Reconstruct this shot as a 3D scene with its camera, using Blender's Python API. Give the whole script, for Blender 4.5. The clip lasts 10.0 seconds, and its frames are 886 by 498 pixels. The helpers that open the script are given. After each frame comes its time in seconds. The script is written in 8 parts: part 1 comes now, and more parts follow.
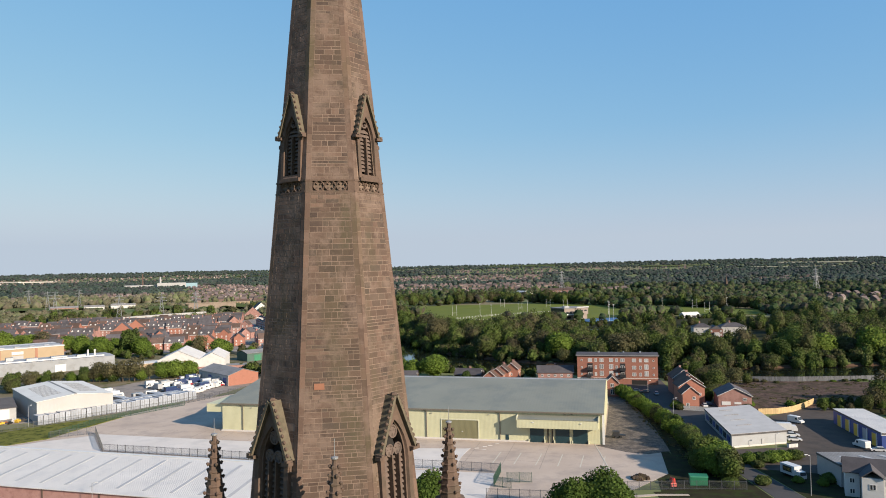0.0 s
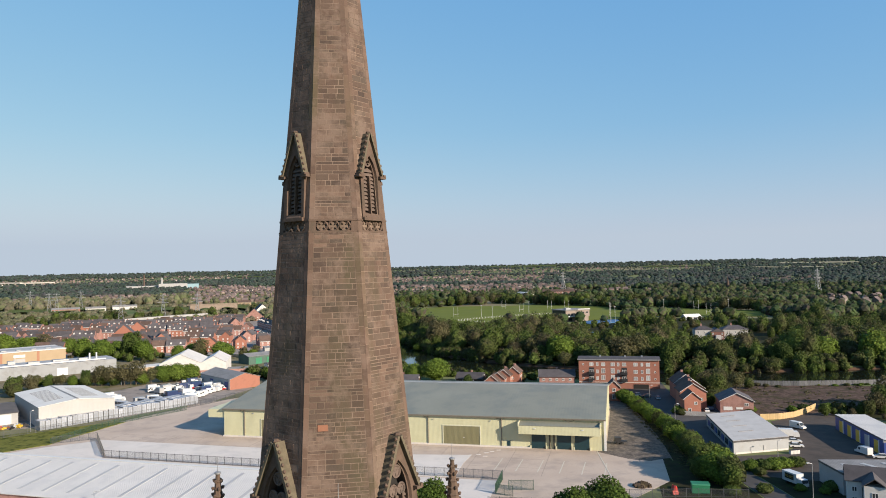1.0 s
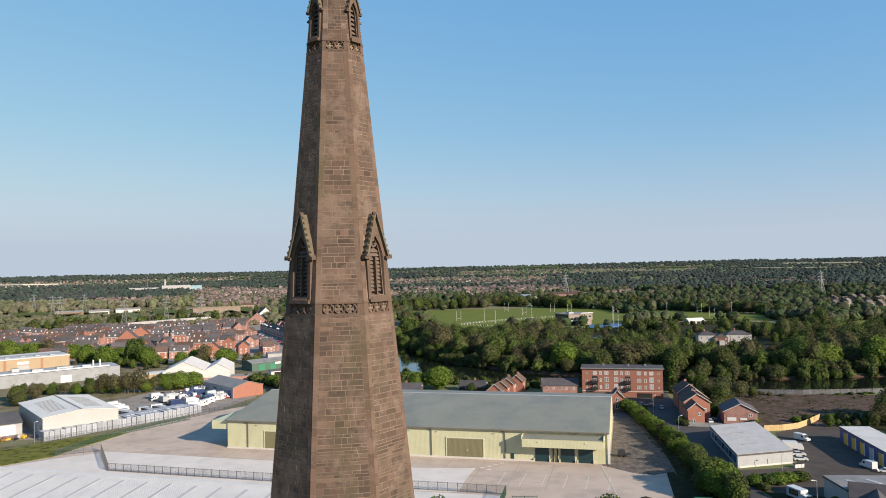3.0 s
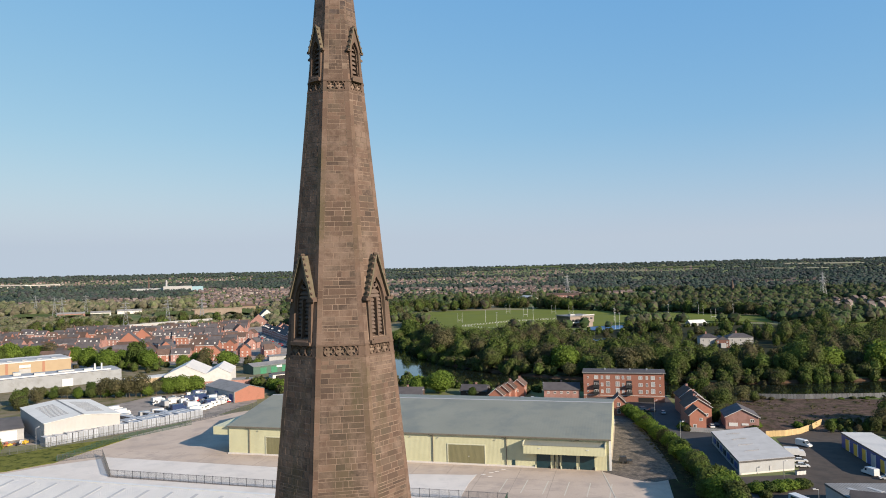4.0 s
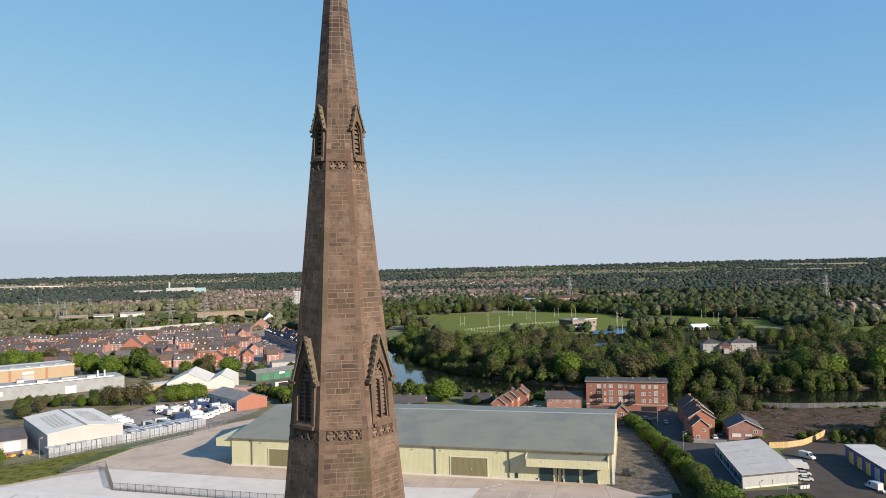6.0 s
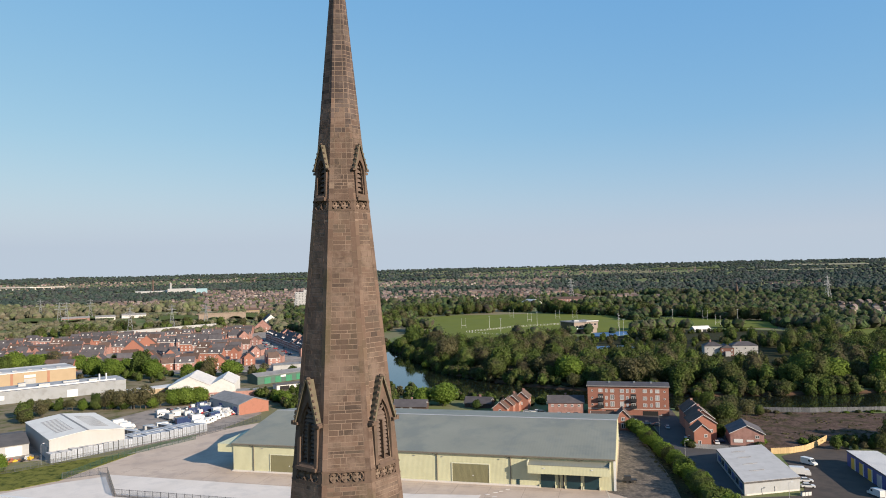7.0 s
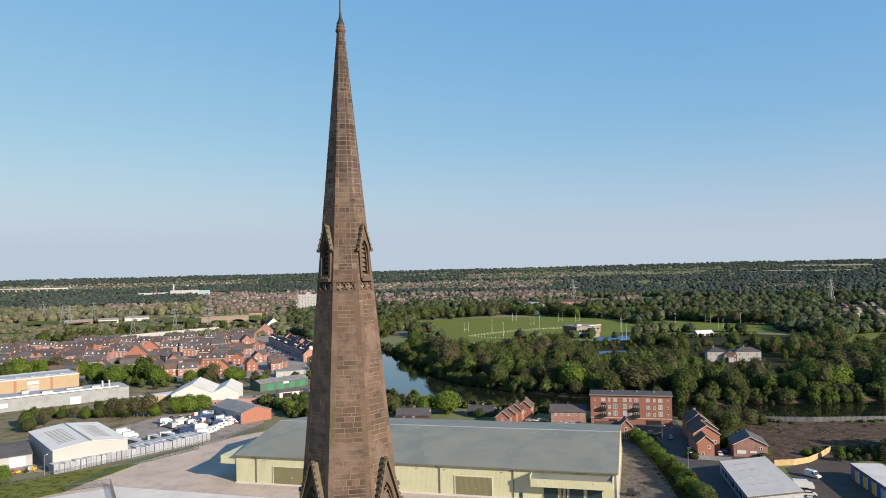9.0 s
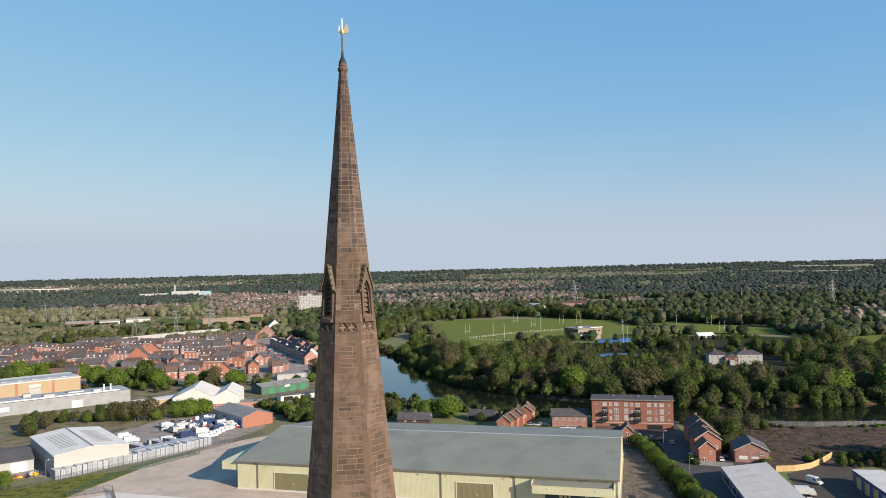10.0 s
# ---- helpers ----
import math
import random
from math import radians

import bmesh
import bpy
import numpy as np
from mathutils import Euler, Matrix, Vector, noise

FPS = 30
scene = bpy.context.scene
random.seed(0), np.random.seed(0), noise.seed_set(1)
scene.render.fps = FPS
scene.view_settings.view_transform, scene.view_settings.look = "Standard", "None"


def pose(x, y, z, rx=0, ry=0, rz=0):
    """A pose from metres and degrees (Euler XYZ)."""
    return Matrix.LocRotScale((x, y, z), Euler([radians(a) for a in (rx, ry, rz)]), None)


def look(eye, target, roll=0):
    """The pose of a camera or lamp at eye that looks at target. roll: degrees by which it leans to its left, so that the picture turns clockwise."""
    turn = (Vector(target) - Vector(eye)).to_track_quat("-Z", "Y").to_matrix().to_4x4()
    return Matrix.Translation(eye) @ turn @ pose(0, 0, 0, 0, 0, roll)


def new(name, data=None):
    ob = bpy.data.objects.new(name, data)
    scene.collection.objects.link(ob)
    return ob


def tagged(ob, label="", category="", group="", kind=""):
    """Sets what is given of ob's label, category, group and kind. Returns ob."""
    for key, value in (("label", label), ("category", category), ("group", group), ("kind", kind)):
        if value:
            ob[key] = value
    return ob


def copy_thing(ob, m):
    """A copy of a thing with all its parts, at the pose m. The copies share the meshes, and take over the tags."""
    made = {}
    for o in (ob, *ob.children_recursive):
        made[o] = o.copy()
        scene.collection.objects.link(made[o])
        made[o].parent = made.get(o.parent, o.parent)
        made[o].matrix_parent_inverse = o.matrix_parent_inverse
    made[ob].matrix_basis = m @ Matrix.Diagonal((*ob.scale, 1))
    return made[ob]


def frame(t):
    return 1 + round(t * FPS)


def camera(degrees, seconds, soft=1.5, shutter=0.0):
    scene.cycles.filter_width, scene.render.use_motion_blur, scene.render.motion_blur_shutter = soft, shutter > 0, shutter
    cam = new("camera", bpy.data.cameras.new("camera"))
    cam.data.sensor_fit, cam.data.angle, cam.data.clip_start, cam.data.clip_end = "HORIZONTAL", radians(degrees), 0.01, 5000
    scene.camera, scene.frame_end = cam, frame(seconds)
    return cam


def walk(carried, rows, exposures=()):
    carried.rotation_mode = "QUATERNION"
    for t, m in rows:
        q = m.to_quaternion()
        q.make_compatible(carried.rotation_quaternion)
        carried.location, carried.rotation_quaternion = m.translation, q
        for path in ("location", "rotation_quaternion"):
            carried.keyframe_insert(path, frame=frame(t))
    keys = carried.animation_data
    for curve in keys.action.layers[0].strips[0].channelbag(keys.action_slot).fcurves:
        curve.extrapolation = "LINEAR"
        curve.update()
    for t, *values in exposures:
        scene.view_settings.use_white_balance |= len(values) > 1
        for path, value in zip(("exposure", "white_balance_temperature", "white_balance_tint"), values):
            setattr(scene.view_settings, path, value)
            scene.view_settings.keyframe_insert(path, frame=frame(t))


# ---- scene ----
cam = camera(63.00, 10.0, soft=0.97)
PATH = [
    (0, (5.287, -39.678, 58.717), (5.705, -19.689, 59.234), -1.191),
    (0.5, (5.251, -39.686, 59.726), (5.653, -19.697, 60.244), -1.200),
    (1, (5.209, -39.696, 60.752), (5.594, -19.707, 61.271), -1.210),
    (1.5, (5.160, -39.710, 61.792), (5.527, -19.720, 62.313), -1.221),
    (2, (5.116, -39.722, 62.845), (5.464, -19.732, 63.367), -1.233),
    (2.5, (5.103, -39.728, 63.910), (5.433, -19.738, 64.434), -1.247),
    (4, (5.165, -39.724, 67.119), (5.441, -19.733, 67.645), -1.288),
    (4.5, (5.197, -39.721, 68.190), (5.456, -19.729, 68.717), -1.301),
    (5, (5.223, -39.719, 69.262), (5.465, -19.727, 69.791), -1.312),
    (5.5, (5.232, -39.719, 70.326), (5.458, -19.728, 70.856), -1.321),
    (7, (5.185, -39.730, 73.493), (5.361, -19.738, 74.027), -1.339),
    (7.5, (5.170, -39.735, 74.559), (5.329, -19.743, 75.096), -1.343),
    (8, (5.167, -39.740, 75.631), (5.310, -19.748, 76.170), -1.348),
    (8.5, (5.172, -39.747, 76.701), (5.298, -19.754, 77.242), -1.352),
    (9, (5.176, -39.755, 77.773), (5.285, -19.762, 78.317), -1.356),
    (9.5, (5.170, -39.766, 78.850), (5.264, -19.774, 79.396), -1.359),
    (10, (5.156, -39.779, 79.927), (5.236, -19.787, 80.474), -1.362),
]
walk(cam, [(t, look(eye, target, roll)) for t, eye, target, roll in PATH])

# ---- world, sun, exposure ----
SUN_AZ, SUN_EL = radians(130.0), radians(21.5)
world = bpy.data.worlds.new("sky")
scene.world = world
world.use_nodes = True
wn = world.node_tree
sky = wn.nodes.new("ShaderNodeTexSky")
sky.sky_type = "NISHITA"
sky.sun_disc = False
sky.sun_elevation, sky.sun_rotation = SUN_EL, SUN_AZ
sky.altitude, sky.air_density, sky.dust_density, sky.ozone_density = 60, 1.0, 1.0, 2.0
# clearness of the air, colour by colour: (gain, power)
split, join = wn.nodes.new("ShaderNodeSeparateColor"), wn.nodes.new("ShaderNodeCombineColor")
wn.links.new(sky.outputs[0], split.inputs[0])
for i, (gain, power) in enumerate(((0.965, 0.82), (1.91, 0.47), (4.0, 0.14))):
    pw, mu = wn.nodes.new("ShaderNodeMath"), wn.nodes.new("ShaderNodeMath")
    pw.operation, mu.operation = "POWER", "MULTIPLY"
    pw.inputs[1].default_value, mu.inputs[1].default_value = power, gain
    wn.links.new(split.outputs[i], pw.inputs[0])
    wn.links.new(pw.outputs[0], mu.inputs[0])
    wn.links.new(mu.outputs[0], join.inputs[i])
# pale haze where the light has come a long way through the air and lost its blue
loss, haze, thick = wn.nodes.new("ShaderNodeMath"), wn.nodes.new("ShaderNodeMapRange"), wn.nodes.new("ShaderNodeMix")
loss.operation, thick.data_type = "DIVIDE", "RGBA"
wn.links.new(split.outputs[0], loss.inputs[0])
wn.links.new(split.outputs[2], loss.inputs[1])
haze.inputs["From Min"].default_value, haze.inputs["From Max"].default_value = 0.47, 1.15
wn.links.new(loss.outputs[0], haze.inputs["Value"])
wn.links.new(haze.outputs[0], thick.inputs["Factor"])
wn.links.new(join.outputs[0], thick.inputs["A"])
thick.inputs["B"].default_value = (3.40, 3.95, 4.65, 1)
wn.links.new(thick.outputs["Result"], wn.nodes["Background"].inputs[0])
wn.nodes["Background"].inputs[1].default_value = 0.08
sun_data = bpy.data.lights.new("sun", "SUN")
sun_data.energy, sun_data.angle, sun_data.color = 5.0, radians(0.53), (1.0, 0.855, 0.70)
sun = new("sun", sun_data)
sun_dir = Vector((math.sin(SUN_AZ) * math.cos(SUN_EL), math.cos(SUN_AZ) * math.cos(SUN_EL), math.sin(SUN_EL)))
sun.matrix_world = look(sun_dir * 300, (0, 0, 0))
scene.view_settings.exposure = 0.888


# ---- materials ----
ALBEDO_TRIM = 0.745    # trims every base colour, which deepens shade against the brighter exposure
def surf(name, a, b, size=1.0, rough=0.8, bump=0.2, fine=0.15, metal=0.0, vary=0.0, stain=None, stain_size=6.0,
         stain_amount=0.5, rib=0.0, rib_axis=0, rib_depth=0.6, gloss=0.5, hue=None, moss=None, wear=None):
    """A surface that wanders between two colours at two scales; vary: brightness from piece to piece; rib: spacing of ribs in metres."""
    a, b, stain, moss, wear = (tuple(v * ALBEDO_TRIM for v in c) if c else None for c in (a, b, stain, moss, wear))
    hue = tuple(tuple(v * ALBEDO_TRIM for v in c) for c in hue) if hue else None
    mt = bpy.data.materials.new(name)
    mt.use_nodes = True
    nt = mt.node_tree
    add, link = nt.nodes.new, nt.links.new
    p = nt.nodes["Principled BSDF"]
    p.inputs["Roughness"].default_value = rough
    p.inputs["Metallic"].default_value = metal
    p.inputs["Specular IOR Level"].default_value = gloss
    geo = add("ShaderNodeNewGeometry")
    big, small = add("ShaderNodeTexNoise"), add("ShaderNodeTexNoise")
    big.inputs["Scale"].default_value, big.inputs["Detail"].default_value = 1.0 / size, 5
    small.inputs["Scale"].default_value, small.inputs["Detail"].default_value = 1.0 / fine, 3
    link(geo.outputs["Position"], big.inputs["Vector"])
    link(geo.outputs["Position"], small.inputs["Vector"])
    mixf = add("ShaderNodeMath")
    mixf.operation = "MULTIPLY_ADD"
    link(small.outputs["Fac"], mixf.inputs[0])
    mixf.inputs[1].default_value = 0.45
    link(big.outputs["Fac"], mixf.inputs[2])
    ramp = add("ShaderNodeMapRange")
    ramp.inputs["From Min"].default_value, ramp.inputs["From Max"].default_value = 0.45, 1.0
    link(mixf.outputs[0], ramp.inputs["Value"])
    mix = add("ShaderNodeMix")
    mix.data_type = "RGBA"
    link(ramp.outputs[0], mix.inputs["Factor"])
    mix.inputs["A"].default_value, mix.inputs["B"].default_value = (*a, 1), (*b, 1)
    colour = mix.outputs["Result"]
    if stain:
        n3, r3, m3 = add("ShaderNodeTexNoise"), add("ShaderNodeMapRange"), add("ShaderNodeMix")
        n3.inputs["Scale"].default_value, n3.inputs["Detail"].default_value = 1.0 / stain_size, 6
        n3.inputs["Roughness"].default_value = 0.65
        link(geo.outputs["Position"], n3.inputs["Vector"])
        r3.inputs["From Min"].default_value, r3.inputs["From Max"].default_value = 0.48, 0.63
        r3.inputs["To Max"].default_value = stain_amount
        link(n3.outputs["Fac"], r3.inputs["Value"])
        m3.data_type = "RGBA"
        link(r3.outputs[0], m3.inputs["Factor"])
        link(colour, m3.inputs["A"])
        m3.inputs["B"].default_value = (*stain, 1)
        colour = m3.outputs["Result"]
    if vary or hue:
        info = add("ShaderNodeObjectInfo")
        both, frac = add("ShaderNodeMath"), add("ShaderNodeMath")
        both.operation, frac.operation = "ADD", "FRACT"
        link(info.outputs["Random"], both.inputs[0])
        link(geo.outputs["Random Per Island"], both.inputs[1])
        link(both.outputs[0], frac.inputs[0])
        if hue:
            cr, hm = add("ShaderNodeValToRGB"), add("ShaderNodeMix")
            cr.color_ramp.interpolation = "LINEAR"
            while len(cr.color_ramp.elements) < len(hue):
                cr.color_ramp.elements.new(0.5)
            for i, c in enumerate(hue):
                cr.color_ramp.elements[i].position = i / (len(hue) - 1)
                cr.color_ramp.elements[i].color = (*c, 1)
            link(frac.outputs[0], cr.inputs[0])
            hm.data_type, hm.blend_type = "RGBA", "MIX"
            hm.inputs["Factor"].default_value = 0.7
            link(colour, hm.inputs["A"])
            link(cr.outputs[0], hm.inputs["B"])
            colour = hm.outputs["Result"]
        if vary:
            vr, hsv = add("ShaderNodeMapRange"), add("ShaderNodeHueSaturation")
            vr.inputs["To Min"].default_value, vr.inputs["To Max"].default_value = 1 - vary, 1 + vary
            mul = add("ShaderNodeMath")
            mul.operation = "MULTIPLY"
            mul.inputs[1].default_value = 7.31
            fr2 = add("ShaderNodeMath")
            fr2.operation = "FRACT"
            link(frac.outputs[0], mul.inputs[0])
            link(mul.outputs[0], fr2.inputs[0])
            link(fr2.outputs[0], vr.inputs["Value"])
            link(vr.outputs[0], hsv.inputs["Value"])
            link(colour, hsv.inputs["Color"])
            colour = hsv.outputs["Color"]
    if moss:
        mp, n4, r4, m4 = add("ShaderNodeMapping"), add("ShaderNodeTexNoise"), add("ShaderNodeMapRange"), add("ShaderNodeMix")
        mp.inputs["Scale"].default_value = (0.7, 0.7, 0.16)
        link(geo.outputs["Position"], mp.inputs["Vector"])
        link(mp.outputs[0], n4.inputs["Vector"])
        n4.inputs["Scale"].default_value, n4.inputs["Detail"].default_value = 0.8, 5
        r4.inputs["From Min"].default_value, r4.inputs["From Max"].default_value, r4.inputs["To Max"].default_value = 0.50, 0.68, 0.75
        link(n4.outputs["Fac"], r4.inputs["Value"])
        m4.data_type = "RGBA"
        link(r4.outputs[0], m4.inputs["Factor"])
        link(colour, m4.inputs["A"])
        m4.inputs["B"].default_value = (*moss, 1)
        colour = m4.outputs["Result"]
    if wear:
        n5, r5, m5 = add("ShaderNodeTexNoise"), add("ShaderNodeMapRange"), add("ShaderNodeMix")
        n5.inputs["Scale"].default_value, n5.inputs["Detail"].default_value, n5.inputs["Roughness"].default_value = 0.55, 7, 0.7
        link(geo.outputs["Position"], n5.inputs["Vector"])
        r5.inputs["From Min"].default_value, r5.inputs["From Max"].default_value, r5.inputs["To Max"].default_value = 0.49, 0.6, 0.7
        link(n5.outputs["Fac"], r5.inputs["Value"])
        m5.data_type = "RGBA"
        link(r5.outputs[0], m5.inputs["Factor"])
        link(colour, m5.inputs["A"])
        m5.inputs["B"].default_value = (*wear, 1)
        colour = m5.outputs["Result"]
    link(colour, p.inputs["Base Color"])
    height = mixf.outputs[0]
    bn = add("ShaderNodeBump")
    bn.inputs["Strength"].default_value = bump
    bn.inputs["Distance"].default_value = 0.03
    link(height, bn.inputs["Height"])
    if rib:
        tc, sp, mm, fr, pp = (add("ShaderNodeTexCoord"), add("ShaderNodeSeparateXYZ"), add("ShaderNodeMath"), add("ShaderNodeMath"),
                              add("ShaderNodeMath"))
        link(tc.outputs["Object"], sp.inputs[0])
        mm.operation, fr.operation, pp.operation = "MULTIPLY", "SINE", "MULTIPLY"
        mm.inputs[1].default_value = 2 * math.pi / rib
        link(sp.outputs[rib_axis], mm.inputs[0])
        link(mm.outputs[0], fr.inputs[0])
        b2 = add("ShaderNodeBump")
        b2.inputs["Strength"].default_value = rib_depth
        b2.inputs["Distance"].default_value = 0.05
        link(fr.outputs[0], b2.inputs["Height"])
        link(bn.outputs[0], b2.inputs["Normal"])
        link(b2.outputs[0], p.inputs["Normal"])
    else:
        link(bn.outputs[0], p.inputs["Normal"])
    return mt


def glassy(name, colour, rough=0.08):
    mt = bpy.data.materials.new(name)
    mt.use_nodes = True
    p = mt.node_tree.nodes["Principled BSDF"]
    p.inputs["Base Color"].default_value = (*colour, 1)
    p.inputs["Roughness"].default_value = rough
    p.inputs["Specular IOR Level"].default_value = 0.6
    return mt


STONE = surf("sandstone", (0.07304, 0.04505, 0.03193), (0.1423, 0.09199, 0.06386), 0.45, 0.9, 0.7, 0.07, vary=0.24, stain=(0.0346, 0.02628, 0.01951), stain_size=2.2, stain_amount=0.75, moss=(0.080, 0.066, 0.034), wear=(0.195, 0.136, 0.104),
             hue=((0.05766, 0.03755, 0.02837), (0.0961, 0.06007, 0.04258), (0.1173, 0.07133, 0.04967), (0.07495, 0.05631, 0.04168), (0.1441, 0.0901, 0.06386), (0.08841, 0.05255, 0.03724)))
STONE_SOOT = surf("sooted_sandstone", (0.04472, 0.02924, 0.02494), (0.08428, 0.05676, 0.04644), 0.5, 0.9, 0.7, 0.07, vary=0.4, stain=(0.02236, 0.0172, 0.01548), stain_size=1.6, stain_amount=0.75, wear=(0.129, 0.09632, 0.08084),
                  hue=((0.03956, 0.02666, 0.02408), (0.06364, 0.04128, 0.0344), (0.0774, 0.04988, 0.04042), (0.05332, 0.03784, 0.03268), (0.1032, 0.0688, 0.05676)))
QUOIN = surf("dressed_quoin_stone", (0.09522, 0.05713, 0.04008), (0.1448, 0.09214, 0.06565), 0.7, 0.9, 0.5, 0.06, vary=0.2, wear=(0.185, 0.128, 0.098), stain=(0.06665, 0.04606, 0.0324), stain_size=1.8, stain_amount=0.6, moss=(0.08094, 0.07739, 0.0307),
             hue=((0.09331, 0.05713, 0.04008), (0.1219, 0.0737, 0.05117), (0.1428, 0.08845, 0.06225), (0.1067, 0.07187, 0.04946)))
STONE_NEW = surf("new_red_stone", (0.25, 0.108, 0.062), (0.31, 0.14, 0.082), 0.5, 0.9, 0.4, 0.05)
STONE_TRIM = surf("carved_sandstone", (0.09299, 0.05893, 0.04202), (0.1428, 0.09289, 0.06538), 0.4, 0.9, 0.6, 0.06, stain=(0.06199, 0.05109, 0.03211), stain_size=0.9)
STONE_LICHEN = surf("lichened_sandstone", (0.1008, 0.08019, 0.05229), (0.1602, 0.1341, 0.08613), 0.3, 0.9, 0.6, 0.05, stain=(0.06534, 0.0594, 0.03564), stain_size=0.5)
MORTAR = surf("lime_mortar", (0.1542, 0.1072, 0.07982), (0.2776, 0.1996, 0.1515), 0.8, 0.95, 0.5, 0.05, stain=(0.07125, 0.05853, 0.03414), stain_size=3)
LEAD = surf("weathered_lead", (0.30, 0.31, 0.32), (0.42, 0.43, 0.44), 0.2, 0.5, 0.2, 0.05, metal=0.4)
WHITE_METAL = surf("white_metal", (0.62, 0.62, 0.60), (0.75, 0.75, 0.73), 0.2, 0.4, 0.1, 0.05)
GILT = surf("gilt_metal", (0.46, 0.38, 0.23), (0.56, 0.47, 0.31), 0.2, 0.6, 0.1, 0.05, metal=0.2)
IRON = surf("dark_iron", (0.03, 0.03, 0.035), (0.06, 0.06, 0.06), 0.2, 0.6, 0.2, 0.05, metal=0.5)
LOUVRE = surf("louvre_stone", (0.11, 0.078, 0.062), (0.18, 0.13, 0.105), 0.4, 0.9, 0.4, 0.06, stain=(0.072, 0.06, 0.048), stain_size=0.8)
# near-black paint for the darkness inside openings
UNLIT_BLACK = surf("dark_opening", (0.012, 0.011, 0.010), (0.02, 0.018, 0.016), 0.5, 0.95, 0.0, 0.2)

CREAM = surf("cream_cladding", (0.5688, 0.5581, 0.3505), (0.6396, 0.6242, 0.4059), 7.0, 0.5, 0.05, 0.4, rib=0.45, rib_axis=0, rib_depth=0.14,
             stain=(0.446, 0.426, 0.2738), stain_size=4, stain_amount=0.25)
CREAM_TRIM = surf("cream_trim", (0.5934, 0.583, 0.4151), (0.6727, 0.6624, 0.4945), 4.0, 0.5, 0.05, 0.4)
ROOF_GREY = surf("grey_green_roofing", (0.228, 0.228, 0.1767), (0.269, 0.269, 0.2109), 14.0, 0.55, 0.05, 0.8, rib=1.0, rib_axis=0, rib_depth=0.13,
                 stain=(0.1471, 0.1619, 0.1471), stain_size=12, stain_amount=0.5)
OLIVE = surf("olive_roller_door", (0.202, 0.185, 0.0903), (0.232, 0.215, 0.112), 3.0, 0.5, 0.05, 0.3, rib=0.3, rib_axis=0, rib_depth=0.5)
TEAL = surf("dark_teal_door", (0.008, 0.035, 0.045), (0.014, 0.05, 0.06), 2.0, 0.4, 0.05, 0.2)
PIPE = surf("brown_downpipe", (0.14, 0.12, 0.09), (0.2, 0.17, 0.13), 1.0, 0.5, 0.1, 0.1)
CONCRETE = surf("yard_concrete", (0.468, 0.3709, 0.2925), (0.585, 0.4785, 0.3861), 16.0, 0.9, 0.2, 0.5, stain=(0.3393, 0.2831, 0.2422), stain_size=9, stain_amount=0.55)
PALE = surf("pale_concrete", (0.649, 0.5995, 0.539), (0.748, 0.693, 0.6325), 12.0, 0.9, 0.2, 0.4, stain=(0.5324, 0.5082, 0.4796), stain_size=7)
YARD_TAR = surf("worn_yard_tarmac", (0.06621, 0.05367, 0.0453), (0.09758, 0.08016, 0.06831), 6.0, 0.95, 0.2, 0.3, stain=(0.04182, 0.03834, 0.03624), stain_size=5, gloss=0.25)
ASPHALT = surf("asphalt", (0.045, 0.042, 0.041), (0.07, 0.065, 0.063), 8.0, 0.9, 0.2, 0.3, stain=(0.0324, 0.0324, 0.0324), stain_size=5)
# worn surface whose dark tones and blotches also paint the hedge's shadow
LANE_SHADED = surf("worn_lane", (0.0504, 0.04032, 0.0324), (0.2448, 0.198, 0.1584), 1.1, 0.9, 0.3, 0.35, stain=(0.036, 0.03024, 0.02448), stain_size=3, stain_amount=0.9, wear=(0.0612, 0.0504, 0.04032))
WASTE = surf("waste_ground", (0.05704, 0.0368, 0.02852), (0.1886, 0.1288, 0.1012), 3.2, 0.95, 0.6, 0.5, stain=(0.05336, 0.05152, 0.0184), stain_size=7, stain_amount=0.85, wear=(0.0368, 0.0276, 0.023), gloss=0.08)
PAINT_LINE = surf("line_paint", (0.55, 0.50, 0.40), (0.65, 0.60, 0.5), 2, 0.8, 0.1, 0.2)
GRASS = surf("grass", (0.072, 0.104, 0.0216), (0.119, 0.144, 0.0396), 9.0, 0.95, 0.5, 0.5, stain=(0.122, 0.115, 0.0468), stain_size=14, gloss=0.08)
PITCH = surf("mown_grass", (0.130, 0.160, 0.029), (0.168, 0.194, 0.041), 30.0, 0.95, 0.3, 0.8, stain=(0.132, 0.162, 0.051), stain_size=50, gloss=0.08)
BANK = surf("rough_bank", (0.125, 0.135, 0.026), (0.20, 0.195, 0.05), 4.0, 0.95, 0.7, 0.5, stain=(0.036, 0.054, 0.0108), stain_size=3, stain_amount=0.9, gloss=0.08)
# leaf litter, darkened further for the shadow under hedge and trees
EARTH_SHADED = surf("leaf_litter", (0.022, 0.022, 0.011), (0.048, 0.043, 0.023), 4.0, 0.95, 0.6, 0.4, stain=(0.04, 0.06, 0.015), stain_size=3, stain_amount=0.8, gloss=0.08)
BLUE_COURT = surf("blue_court", (0.035, 0.12, 0.27), (0.05, 0.16, 0.33), 6, 0.8, 0.1, 0.4)
WATER = glassy("river_water", (0.008, 0.011, 0.008), 0.05)

